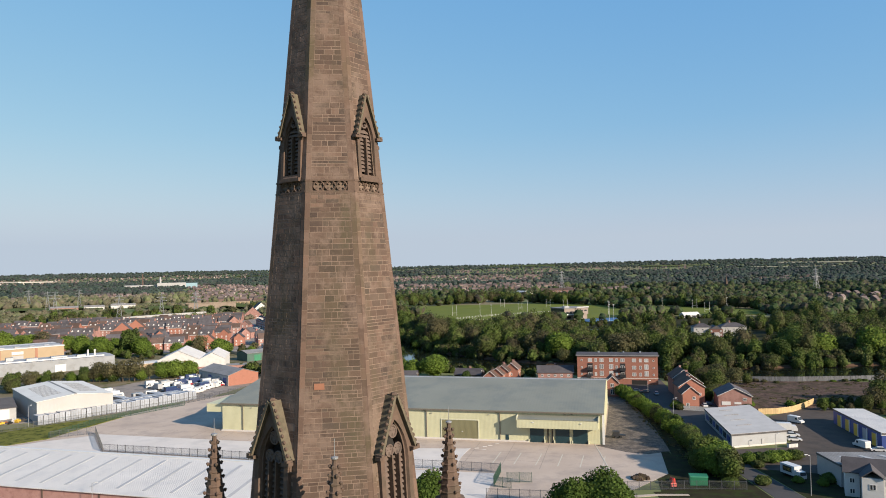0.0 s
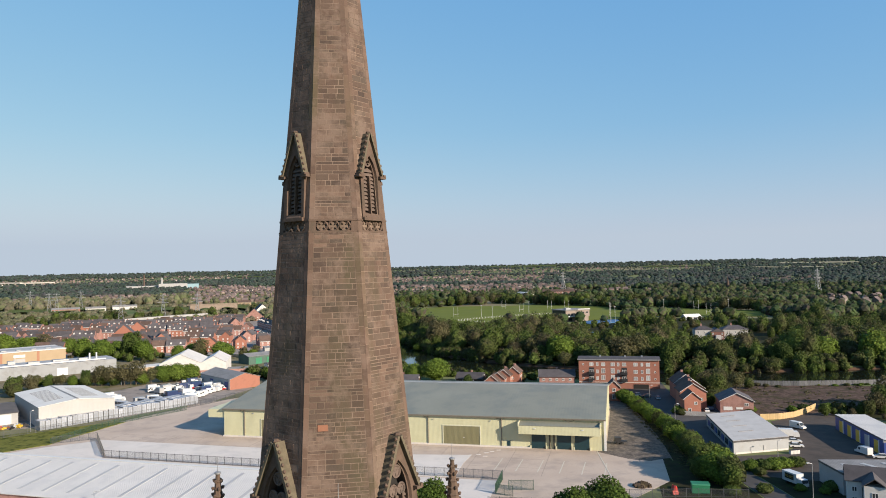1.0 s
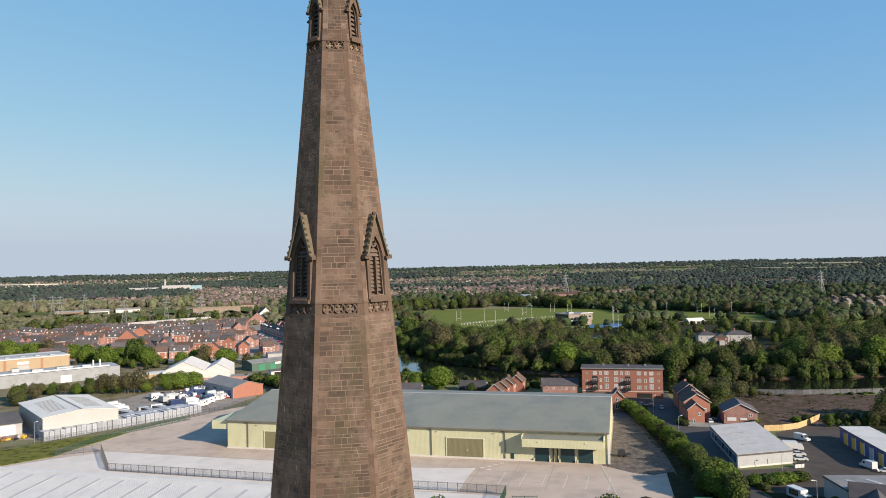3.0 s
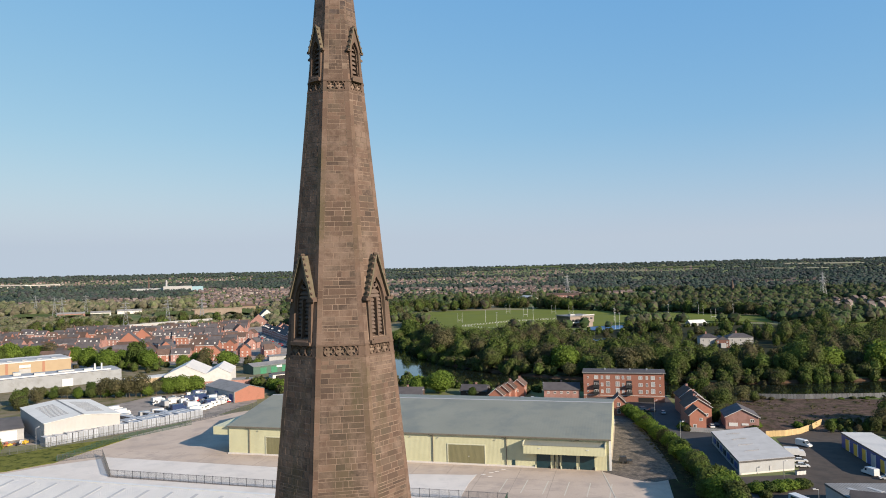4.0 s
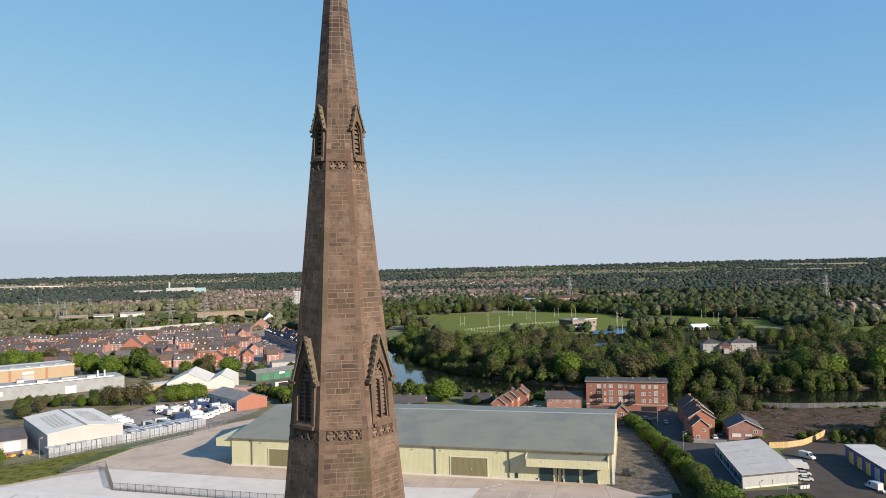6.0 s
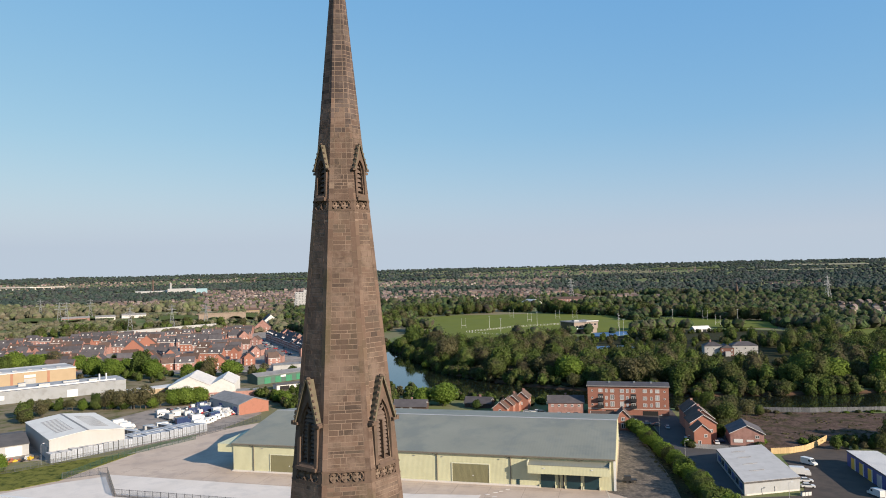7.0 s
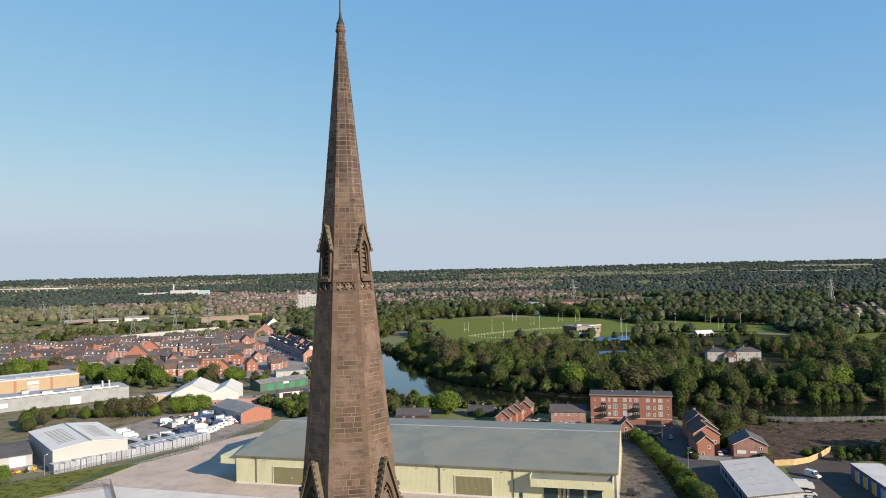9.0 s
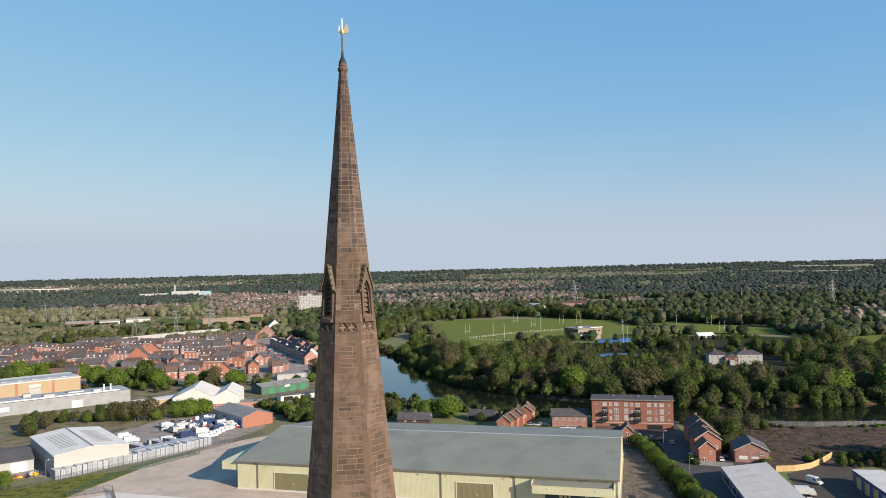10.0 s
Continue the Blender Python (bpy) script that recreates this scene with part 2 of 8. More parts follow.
WHITE_ROOF = surf("white_sheet_roof", (0.69, 0.655, 0.60), (0.765, 0.73, 0.675), 8.0, 0.55, 0.05, 0.6, rib=0.5, rib_axis=0, rib_depth=0.7,
                  stain=(0.506, 0.497, 0.488), stain_size=6, stain_amount=0.35)
WHITE_WALL = surf("white_cladding", (0.40, 0.395, 0.385), (0.46, 0.455, 0.44), 6.0, 0.55, 0.05, 0.4, rib=0.5, rib_axis=0, rib_depth=0.2,
                  stain=(0.40, 0.38, 0.335), stain_size=3, stain_amount=0.35)
SHED_ROOF = surf("cream_white_roof", (0.72, 0.70, 0.64), (0.80, 0.78, 0.72), 6.0, 0.6, 0.03, 0.6, rib=0.6, rib_axis=0, rib_depth=0.1, stain=(0.62, 0.60, 0.54), stain_size=5, stain_amount=0.4)
ROOFLIGHT = surf("rooflight_sheet", (0.42, 0.41, 0.395), (0.5, 0.49, 0.475), 2.0, 0.4, 0.1, 0.3)
GREY_ROOF = surf("grey_sheet_roof", (0.21, 0.205, 0.20), (0.30, 0.29, 0.28), 5.0, 0.7, 0.1, 0.4, rib=0.8, rib_axis=0, rib_depth=0.5,
                 stain=(0.15, 0.145, 0.13), stain_size=4)
DARK_ROOF = surf("dark_felt_roof", (0.075, 0.07, 0.07), (0.12, 0.11, 0.105), 4.0, 0.85, 0.2, 0.3)
SLATE = surf("slate_roof", (0.07168, 0.06608, 0.06944), (0.121, 0.1109, 0.1142), 3.0, 0.75, 0.3, 0.25, vary=0.22, gloss=0.2)
BROWN_TILE = surf("brown_tile_roof", (0.09, 0.0612, 0.0495), (0.14, 0.0945, 0.0765), 3.0, 0.85, 0.3, 0.25, vary=0.2, gloss=0.2)
BRICK = surf("red_brick", (0.3348, 0.1782, 0.1485), (0.4266, 0.243, 0.2046), 2.5, 0.9, 0.3, 0.2, vary=0.18, stain=(0.216, 0.1026, 0.0792), stain_size=2)
BRICK_ORANGE = surf("orange_brick", (0.3202, 0.1298, 0.08602), (0.3949, 0.1752, 0.1214), 2.5, 0.9, 0.3, 0.2, vary=0.12, stain=(0.2455, 0.1007, 0.06457), stain_size=2.5)
TAN = surf("tan_cladding", (0.34, 0.25, 0.145), (0.39, 0.29, 0.175), 5, 0.6, 0.05, 0.4)
TERRACOTTA = surf("terracotta_panel", (0.30, 0.135, 0.075), (0.345, 0.16, 0.09), 4, 0.6, 0.05, 0.4)
GREY_WALL = surf("grey_cladding", (0.36, 0.36, 0.36), (0.44, 0.44, 0.435), 6, 0.6, 0.05, 0.4, stain=(0.3, 0.3, 0.29), stain_size=5)
RENDER = surf("white_render", (0.607, 0.598, 0.57), (0.69, 0.681, 0.653), 3, 0.85, 0.15, 0.2, stain=(0.478, 0.46, 0.423), stain_size=2.5, stain_amount=0.4)
GREEN_CLAD = surf("green_cladding", (0.045, 0.10, 0.075), (0.06, 0.125, 0.095), 4, 0.55, 0.05, 0.3, rib=0.6, rib_axis=0, rib_depth=0.3)
BLUE_CLAD = surf("blue_cladding", (0.025, 0.055, 0.23), (0.035, 0.075, 0.28), 4, 0.5, 0.05, 0.3)
YELLOW = surf("yellow_paint", (0.6, 0.38, 0.03), (0.68, 0.45, 0.06), 2, 0.5, 0.05, 0.2)
PANE = glassy("window_glass", (0.03, 0.035, 0.04), 0.06)
PANE_BLIND = surf("glass_with_blinds", (0.30, 0.30, 0.30), (0.46, 0.455, 0.44), 0.9, 0.15, 0.0, 0.3, vary=0.5)
YARD_GREY = surf("old_tarmac", (0.25, 0.215, 0.185), (0.35, 0.30, 0.26), 14, 0.9, 0.2, 0.4, stain=(0.114, 0.106, 0.0924), stain_size=6, stain_amount=0.7)
SCRUB = surf("scrub_and_gravel", (0.165, 0.145, 0.09), (0.27, 0.225, 0.155), 10, 0.95, 0.4, 0.6, stain=(0.09, 0.105, 0.03), stain_size=8, stain_amount=0.9, gloss=0.08)
FRAME = surf("white_frame", (0.662, 0.653, 0.626), (0.736, 0.727, 0.708), 1, 0.5, 0.05, 0.1)
TIMBER = surf("raw_timber", (0.50, 0.35, 0.16), (0.62, 0.45, 0.23), 1.5, 0.8, 0.2, 0.15, vary=0.15)
GALV = surf("galvanised_steel", (0.33, 0.34, 0.35), (0.45, 0.46, 0.47), 1.0, 0.45, 0.1, 0.1, metal=0.5)
FENCE_GREEN = surf("green_fence_wire", (0.03, 0.075, 0.05), (0.045, 0.1, 0.065), 1.0, 0.5, 0.1, 0.1)
FENCE_PALE = surf("weathered_fence_panels", (0.09, 0.095, 0.105), (0.145, 0.15, 0.16), 1.0, 0.6, 0.1, 0.2, vary=0.2)
UNIT_ROOF = surf("pale_grey_roofing", (0.50, 0.485, 0.465), (0.58, 0.565, 0.54), 5.0, 0.7, 0.05, 0.5, stain=(0.42, 0.405, 0.38), stain_size=4, stain_amount=0.5, gloss=0.25)
UNIT_WALL = surf("grey_white_cladding", (0.36, 0.372, 0.38), (0.42, 0.432, 0.437), 4, 0.6, 0.05, 0.4, rib=0.5, rib_axis=0, rib_depth=0.06, stain=(0.33, 0.325, 0.3), stain_size=3, stain_amount=0.4)
FENCE_DARK = surf("grey_fence_bars", (0.07, 0.075, 0.08), (0.11, 0.115, 0.12), 1.0, 0.5, 0.1, 0.1, metal=0.2)
CAGE = surf("grey_stillage", (0.2981, 0.3277, 0.3772), (0.414, 0.4485, 0.506), 0.8, 0.5, 0.1, 0.15, vary=0.2, metal=0.1)
CAGE_TOP = surf("pale_stillage_lid", (0.378, 0.391, 0.4128), (0.495, 0.5106, 0.5376), 0.8, 0.5, 0.1, 0.15, vary=0.15)
TYRE = surf("black_rubber", (0.015, 0.015, 0.015), (0.03, 0.03, 0.03), 0.3, 0.85, 0.1, 0.05)
CAR_PAINTS = [surf("car_" + n, c, tuple(min(1, v * 1.15 + 0.01) for v in c), 1, 0.25, 0.0, 0.3, gloss=0.7) for n, c in (
    ("white", (0.62, 0.62, 0.61)), ("silver", (0.36, 0.37, 0.38)), ("black", (0.012, 0.012, 0.014)), ("blue", (0.022, 0.04, 0.11)),
    ("red", (0.4, 0.02, 0.02)), ("grey", (0.12, 0.125, 0.13)))]
ORANGE_RED = surf("red_plastic", (0.48, 0.03, 0.02), (0.55, 0.05, 0.03), 1, 0.5, 0.05, 0.2)
DUMP_GREEN = surf("green_container", (0.02, 0.17, 0.085), (0.03, 0.22, 0.11), 1, 0.5, 0.05, 0.2)
BARK = surf("bark", (0.07, 0.05, 0.035), (0.12, 0.09, 0.065), 0.6, 0.95, 0.6, 0.1)


# ---- mesh helpers ----
class Shape:
    """Collects corners and faces of one mesh."""

    def __init__(self):
        self.v, self.f = [], []

    def add(self, vs, fs):
        n = len(self.v)
        self.v += [tuple(p) for p in vs]
        self.f += [tuple(n + i for i in q) for q in fs]
        return self

    def box(self, x0, x1, y0, y1, z0, z1, m=None):
        vs = [Vector((x, y, z)) for z in (z0, z1) for x, y in ((x0, y0), (x1, y0), (x1, y1), (x0, y1))]
        if m:
            vs = [m @ p for p in vs]
        return self.add(vs, ((3, 2, 1, 0), (4, 5, 6, 7), (0, 1, 5, 4), (1, 2, 6, 5), (2, 3, 7, 6), (3, 0, 4, 7)))

    def prism(self, poly, z0, z1, m=None):
        k = len(poly)
        vs = [Vector((x, y, z0)) for x, y in poly] + [Vector((x, y, z1)) for x, y in poly]
        if m:
            vs = [m @ p for p in vs]
        return self.add(vs, [tuple(range(k - 1, -1, -1)), tuple(range(k, 2 * k))] + [(i, (i + 1) % k, k + (i + 1) % k, k + i) for i in range(k)])

    def profile(self, poly, x0, x1, m=None):
        """A (y, z) outline drawn out along x."""
        k = len(poly)
        vs = [Vector((x0, y, z)) for y, z in poly] + [Vector((x1, y, z)) for y, z in poly]
        if m:
            vs = [m @ p for p in vs]
        return self.add(vs, [tuple(range(k - 1, -1, -1)), tuple(range(k, 2 * k))] + [(i, (i + 1) % k, k + (i + 1) % k, k + i) for i in range(k)])

    def tube(self, a, b, r0, r1, n=8, caps=True):
        a, b = Vector(a), Vector(b)
        q = (b - a).to_track_quat("Z", "Y")
        vs = [p + q @ Vector((r * math.cos(2 * math.pi * i / n), r * math.sin(2 * math.pi * i / n), 0)) for p, r in ((a, r0), (b, r1)) for i in range(n)]
        fs = [(i, (i + 1) % n, n + (i + 1) % n, n + i) for i in range(n)]
        if caps:
            fs += [tuple(range(n - 1, -1, -1)), tuple(range(n, 2 * n))]
        return self.add(vs, fs)

    def lathe(self, rings, n=8, turn=0.0):
        """Rings of (radius, z) round the z axis."""
        vs = [(r * math.cos(turn + 2 * math.pi * i / n), r * math.sin(turn + 2 * math.pi * i / n), z) for r, z in rings for i in range(n)]
        fs = [(k * n + i, k * n + (i + 1) % n, (k + 1) * n + (i + 1) % n, (k + 1) * n + i) for k in range(len(rings) - 1) for i in range(n)]
        fs += [tuple(range(n - 1, -1, -1)), tuple(range((len(rings) - 1) * n, len(rings) * n))]
        return self.add(vs, fs)

    def mesh(self, name, material):
        me = bpy.data.meshes.new(name)
        me.from_pydata(self.v, [], self.f)
        me.materials.append(material)
        me.update()
        return me


def part(name, shape, material, parent=None, label="", at=None):
    """Links a shape (or a ready mesh) as one object under a thing."""
    me = shape.mesh(name, material) if isinstance(shape, Shape) else shape
    ob = new(name, me)
    if parent:
        ob.parent = parent
    if at is not None:
        ob.matrix_basis = at
    return tagged(ob, label)


def thing(name, at, label, category, group="", kind=""):
    ob = new(name)
    ob.matrix_basis = at
    return tagged(ob, label, category, group, kind)


def solid(name, shape, material, label, category, at=None, group="", kind=""):
    ob = part(name, shape, material, None, "", at)
    return tagged(ob, label, category, group, kind)


def turned(x, y, degrees, z=0.0):
    return pose(x, y, z, 0, 0, degrees)


# ---- ground ----
RIVER = [(-100, 780), (-88, 720), (-64, 650), (-40, 572), (-18, 492), (-2, 461), (16, 432), (39, 407), (66, 385), (108, 360), (150, 346), (190, 343), (240, 345), (330, 352), (430, 364), (560, 385)]


def river_gap(x, y, line=None):
    best = 1e9
    line = line or RIVER
    for (ax, ay), (bx, by) in zip(line[:-1], line[1:]):
        dx, dy = bx - ax, by - ay
        u = min(1, max(0, ((x - ax) * dx + (y - ay) * dy) / (dx * dx + dy * dy)))
        best = min(best, math.hypot(x - ax - u * dx, y - ay - u * dy))
    return best


REACH = [(-84, 640), (-62, 560), (-48, 500), (-36, 458), (-14, 424), (16, 400), (44, 380)]


def ease(a, b, x):
    u = min(1, max(0, (x - a) / (b - a)))
    return u * u * (3 - 2 * u)


CREST = ((-60, 56), (-31, 60), (-20, 71), (0, 85), (15, 84), (22, 80), (31, 68), (60, 66))


def rise(x, y):
    """The far hills, which climb slowly to the skyline and fall away behind it."""
    r = math.hypot(x - 5, y + 40)
    az = max(-59.9, min(59.9, math.degrees(math.atan2(x - 5, y + 40))))
    (a0, h0), (a1, h1) = next(p for p in zip(CREST[:-1], CREST[1:]) if p[0][0] <= az <= p[1][0])
    top = (h0 + (h1 - h0) * (az - a0) / (a1 - a0)) / 1.43 + 2.5 * noise.noise(Vector((az * 0.2, 3.1, 0)))
    return top * min(1.25, max(0, (r - 900) / 3800)) ** 1.6 - 0.06 * max(0, r - 5700)


def ground_height(x, y):
    z = rise(x, y)
    if -140 < x < 600 and 200 < y < 780:
        half = 19
        z -= 3.6 * (1 - min(ease(half, half + 6, river_gap(x, y)), ease(11, 16, river_gap(x, y, REACH))))
    return z


def steps(*spans):
    out = []
    for a, b, d in spans:
        out += [a + (b - a) * i / max(1, round((b - a) / d)) for i in range(max(1, round((b - a) / d)))]
    return out + [spans[-1][1]]


xs = steps((-6000, -800, 200), (-800, -130, 35), (-130, 450, 6), (450, 800, 35), (800, 6000, 200))
ys = steps((-5000, -100, 350), (-100, 250, 25), (250, 760, 6), (760, 1500, 30), (1500, 6000, 130))
g = Shape()
g.v = [(x, y, ground_height(x, y)) for y in ys for x in xs]
nx = len(xs)
g.f = [(j * nx + i, j * nx + i + 1, (j + 1) * nx + i + 1, (j + 1) * nx + i) for j in range(len(ys) - 1) for i in range(nx - 1)]


def ground_material():
    mt = bpy.data.materials.new("open_ground")
    mt.use_nodes = True
    nt = mt.node_tree
    add, link = nt.nodes.new, nt.links.new
    p = nt.nodes["Principled BSDF"]
    p.inputs["Roughness"].default_value = 0.95
    p.inputs["Specular IOR Level"].default_value = 0.08
    geo = add("ShaderNodeNewGeometry")
    cell, n1, n2 = add("ShaderNodeTexVoronoi"), add("ShaderNodeTexNoise"), add("ShaderNodeTexNoise")
    cell.inputs["Scale"].default_value = 1 / 170
    n1.inputs["Scale"].default_value, n1.inputs["Detail"].default_value = 1 / 25, 6
    n2.inputs["Scale"].default_value, n2.inputs["Detail"].default_value = 1 / 1.2, 4
    for n in (cell, n1, n2):
        link(geo.outputs["Position"], n.inputs["Vector"])
    bw = add("ShaderNodeSeparateColor")
    link(cell.outputs["Color"], bw.inputs[0])
    cr = add("ShaderNodeValToRGB")
    tones = ((0.0748, 0.1065, 0.0377), (0.1044, 0.1409, 0.049), (0.127, 0.1472, 0.0603), (0.1861, 0.1597, 0.1037), (0.0905, 0.1174, 0.0433))
    while len(cr.color_ramp.elements) < len(tones):
        cr.color_ramp.elements.new(0.5)
    for i, c in enumerate(tones):
        cr.color_ramp.elements[i].position, cr.color_ramp.elements[i].color = i / 4, (*c, 1)
    link(bw.outputs[0], cr.inputs[0])
    m1 = add("ShaderNodeMix")
    m1.data_type = "RGBA"
    r1 = add("ShaderNodeMapRange")
    r1.inputs["From Min"].default_value, r1.inputs["From Max"].default_value, r1.inputs["To Max"].default_value = 0.42, 0.66, 0.8
    link(n1.outputs["Fac"], r1.inputs["Value"])
    link(r1.outputs[0], m1.inputs["Factor"])
    link(cr.outputs[0], m1.inputs["A"])
    m1.inputs["B"].default_value = (0.15, 0.145, 0.08, 1)
    sep, r2, m2 = add("ShaderNodeSeparateXYZ"), add("ShaderNodeMapRange"), add("ShaderNodeMix")
    link(geo.outputs["Position"], sep.inputs[0])
    r2.inputs["From Min"].default_value, r2.inputs["From Max"].default_value = -0.25, -0.9
    link(sep.outputs[2], r2.inputs["Value"])
    m2.data_type = "RGBA"
    link(r2.outputs[0], m2.inputs["Factor"])
    link(m1.outputs["Result"], m2.inputs["A"])
    m2.inputs["B"].default_value = (0.085, 0.052, 0.034, 1)
    link(m2.outputs["Result"], p.inputs["Base Color"])
    bn = add("ShaderNodeBump")
    bn.inputs["Strength"].default_value, bn.inputs["Distance"].default_value = 0.5, 0.3
    link(n2.outputs["Fac"], bn.inputs["Height"])
    link(bn.outputs[0], p.inputs["Normal"])
    return mt


GROUND = ground_material()
solid("ground", g, GROUND, "rough green and brown open land rising to far hills", "ground", kind="structure")
w = Shape().prism([(-140, 290), (600, 190), (600, 460), (140, 560), (-20, 780), (-140, 780)], -2.3, -1.9)
solid("water", w, WATER, "dark still river water between wooded banks", "river", kind="structure")


def patch(name, poly, material, top, label, category):
    return solid(name, Shape().prism(poly, -0.4, top), material, label, category, kind="structure")


patch("yard", [(-133, 224), (-124, 262), (-100, 303), (-62, 335), (70, 306), (88, 296), (86, 240), (78, 192), (71, 162), (56, 147), (30, 118), (-120, 100), (-175, 150), (-170, 205)],
      CONCRETE, 0.05, "stained pinkish-grey concrete yard round the warehouse", "yard")
patch("pavement", [(-118.6, 231.1), (-50, 211), (-4.3, 198.5), (17.6, 195.5), (14.5, 186), (11.3, 171.4), (-2.7, 173.9), (-45.1, 186.9), (-104.4, 206.4)],
      PALE, 0.09, "pale new concrete strip in the yard", "pavement")
patch("pavement", [(-131.8, 221.3), (-118.2, 228.6), (-104.6, 204.0), (-46.3, 186.6), (-2, 173.3), (24.5, 166.4), (20.8, 155.7), (17.3, 140), (-1.4, 130), (-60, 130), (-140, 170), (-146, 210)],
      PALE, 0.085, "pale concrete apron below the fence", "pavement")
patch("lane", [(58, 196), (61.6, 196.2), (80.4, 266), (86, 292), (90.5, 298), (91, 284), (88, 248), (83.4, 208.6), (79.5, 186), (72, 183), (66, 186)], LANE_SHADED, 0.09,
      "worn service lane beside the warehouse, hedge shadow in its colour", "lane")
patch("road", [(116, 330), (110, 296), (102, 256), (93.5, 208), (90, 165), (90, 120), (98, 120), (96.5, 165), (101, 210), (108, 250), (114, 282), (122, 330)], ASPHALT, 0.06,
      "grey asphalt access road with worn edges", "road")
patch("road", [(101, 178), (118, 183), (126, 206), (133, 233), (146, 240), (160, 246), (152, 222), (145, 180), (170, 165), (150, 150), (112, 158), (98, 164)], YARD_TAR, 0.065,
      "dark asphalt yard between industrial units", "yard")
patch("road", [(94.6, 179.7), (99.8, 185.9), (118.2, 186.9), (139.4, 228.9), (141.3, 241.4), (163.4, 257.5), (167.4, 252.0), (157.4, 226.7), (138.6, 179.2), (121.0, 175.7), (100.3, 175.2)], YARD_TAR, 0.06, "dark asphalt apron round the unit", "yard")
patch("road", [(98, 224), (106, 226), (120, 238), (108, 246), (100, 243)], ASPHALT, 0.07, "dark asphalt turning area", "road")
patch("road", [(96, 190), (100, 187.9), (107, 228.7), (126, 234), (130, 250), (134, 262), (122, 300), (104, 300), (97, 262), (95, 240)], ASPHALT, 0.055, "dark asphalt between the brick houses", "road")
patch("waste_ground", [(126, 250), (132, 238), (150, 243), (165, 250), (225, 255), (260, 290), (250, 305), (215, 303), (160, 317), (137, 317), (126, 300)], WASTE, 0.07, "brown weedy cleared waste ground", "waste ground")
patch("rough_verge", [(78.7, 181.7), (83.4, 208.6), (88, 248), (91, 290), (101, 290), (98, 262), (96, 240), (92.5, 208), (89.5, 165), (89.5, 112), (62, 112), (62, 146.5), (64, 146.5), (68, 164), (73, 184), (80, 208)], EARTH_SHADED, 0.045,
      "leaf-littered verge under the hedge, darkened for its shadow", "verge")
patch("verge", [(95.5, 178), (116, 178), (118, 183), (101, 178), (97, 166), (112, 158), (140, 150), (140, 110), (98.5, 110), (97, 164)], EARTH_SHADED, 0.05, "dark overgrown verge by the unit", "verge")
patch("scrub_ground", [(165, 250), (182, 212), (177, 176), (145, 112), (300, 112), (320, 300), (262, 303), (262, 290), (225, 255)], EARTH_SHADED, 0.04, "dark scrubby ground under trees", "scrub")
patch("pavement", [(50, 141.8), (62, 143.2), (70, 142.6), (70, 143.8), (62, 144.6), (50, 143.6)], CONCRETE, 0.1, "pale kerbed path beside the fence", "pavement")
patch("car_park", [(84, 287), (112, 296), (117, 318), (122, 330), (92, 308), (60, 316), (30, 330), (22, 318), (60, 308)], ASPHALT, 0.075, "asphalt car park in front of brick flats", "car park")
patch("grass_verge", [(-175, 230), (-146, 250.6), (-121, 262), (-131, 232), (-132.7, 224.9), (-144.6, 214), (-180, 205)], BANK, 0.25, "rough overgrown grass bank below the fence", "grass")
patch("yard", [(-150, 256), (-127, 271), (-99, 303), (-88, 340), (-100, 372), (-150, 366), (-165, 330), (-200, 300), (-176, 250)], YARD_GREY, 0.07,
      "grey asphalt vehicle yard", "yard")
patch("playing_field", [(-34, 1040), (3.4, 789), (37.6, 660), (94, 735), (140, 755), (198, 740), (263, 792), (252, 988), (160, 1090), (117, 1127), (56, 1086)], PITCH, 0.6,
      "mown green playing field beyond the river", "field")
patch("playing_field", [(263, 792), (333, 765), (372, 740), (404, 828), (319, 946), (262, 900)], PITCH, 0.62, "mown green sports field with pale edge", "field")
patch("playing_field", [(376, 634), (405, 590), (520, 500), (600, 560), (520, 720), (430, 706)], PITCH, 0.5, "mown green meadow behind the woods", "field")
patch("tennis_court", [(165, 700), (176, 690), (219, 730), (206, 745), (170, 735)], BLUE_COURT, 0.68, "blue surfaced sports court", "court")
patch("gravel_strip", [(318, 948), (400, 905), (404, 918), (322, 966)], PALE, 0.66, "pale gravel strip beside the sports field", "path")
patch("tennis_court", [(141, 592), (176, 593), (178, 612), (143, 610)], BLUE_COURT, 0.3, "blue surfaced court behind trees", "court")
patch("industrial_ground", [(-300, 300), (-190, 262), (-165, 330), (-150, 366), (-100, 372), (-84, 350), (-70, 420), (-75, 500), (-100, 500), (-330, 470), (-420, 420)], SCRUB, 0.045,
      "scrubby gravel and tarmac between industrial units", "ground")
patch("estate_ground", [(-330, 496), (-90, 500), (-84, 600), (-120, 700), (-200, 860), (-460, 850), (-480, 640)], YARD_GREY, 0.05, "grey tarmac streets of the brick estate", "street")


# ---- church steeple ----
TURN = 7.5
Z_BASE, Z_TOP = 45.0, 91.0


def half_width(z):
    return 8.62 - 0.0925 * z


DIAG_W, CARD_W, CARD_A = 0.884, 0.789, 1.02     # face widths and the cardinal apothem, in half widths


def face_frame(k):
    """Face k of the spire: turn in degrees (0 looks along -y), apothem factor, half width factor. Even faces are the diagonal ones."""
    return (45.0 * k, 1.0, DIAG_W / 2) if k % 2 == 0 else (45.0 * k, CARD_A, CARD_W / 2)


steeple = thing("church_steeple", turned(0, 0, TURN), "tall tapering octagonal brown sandstone church spire with gabled openings", "church spire")


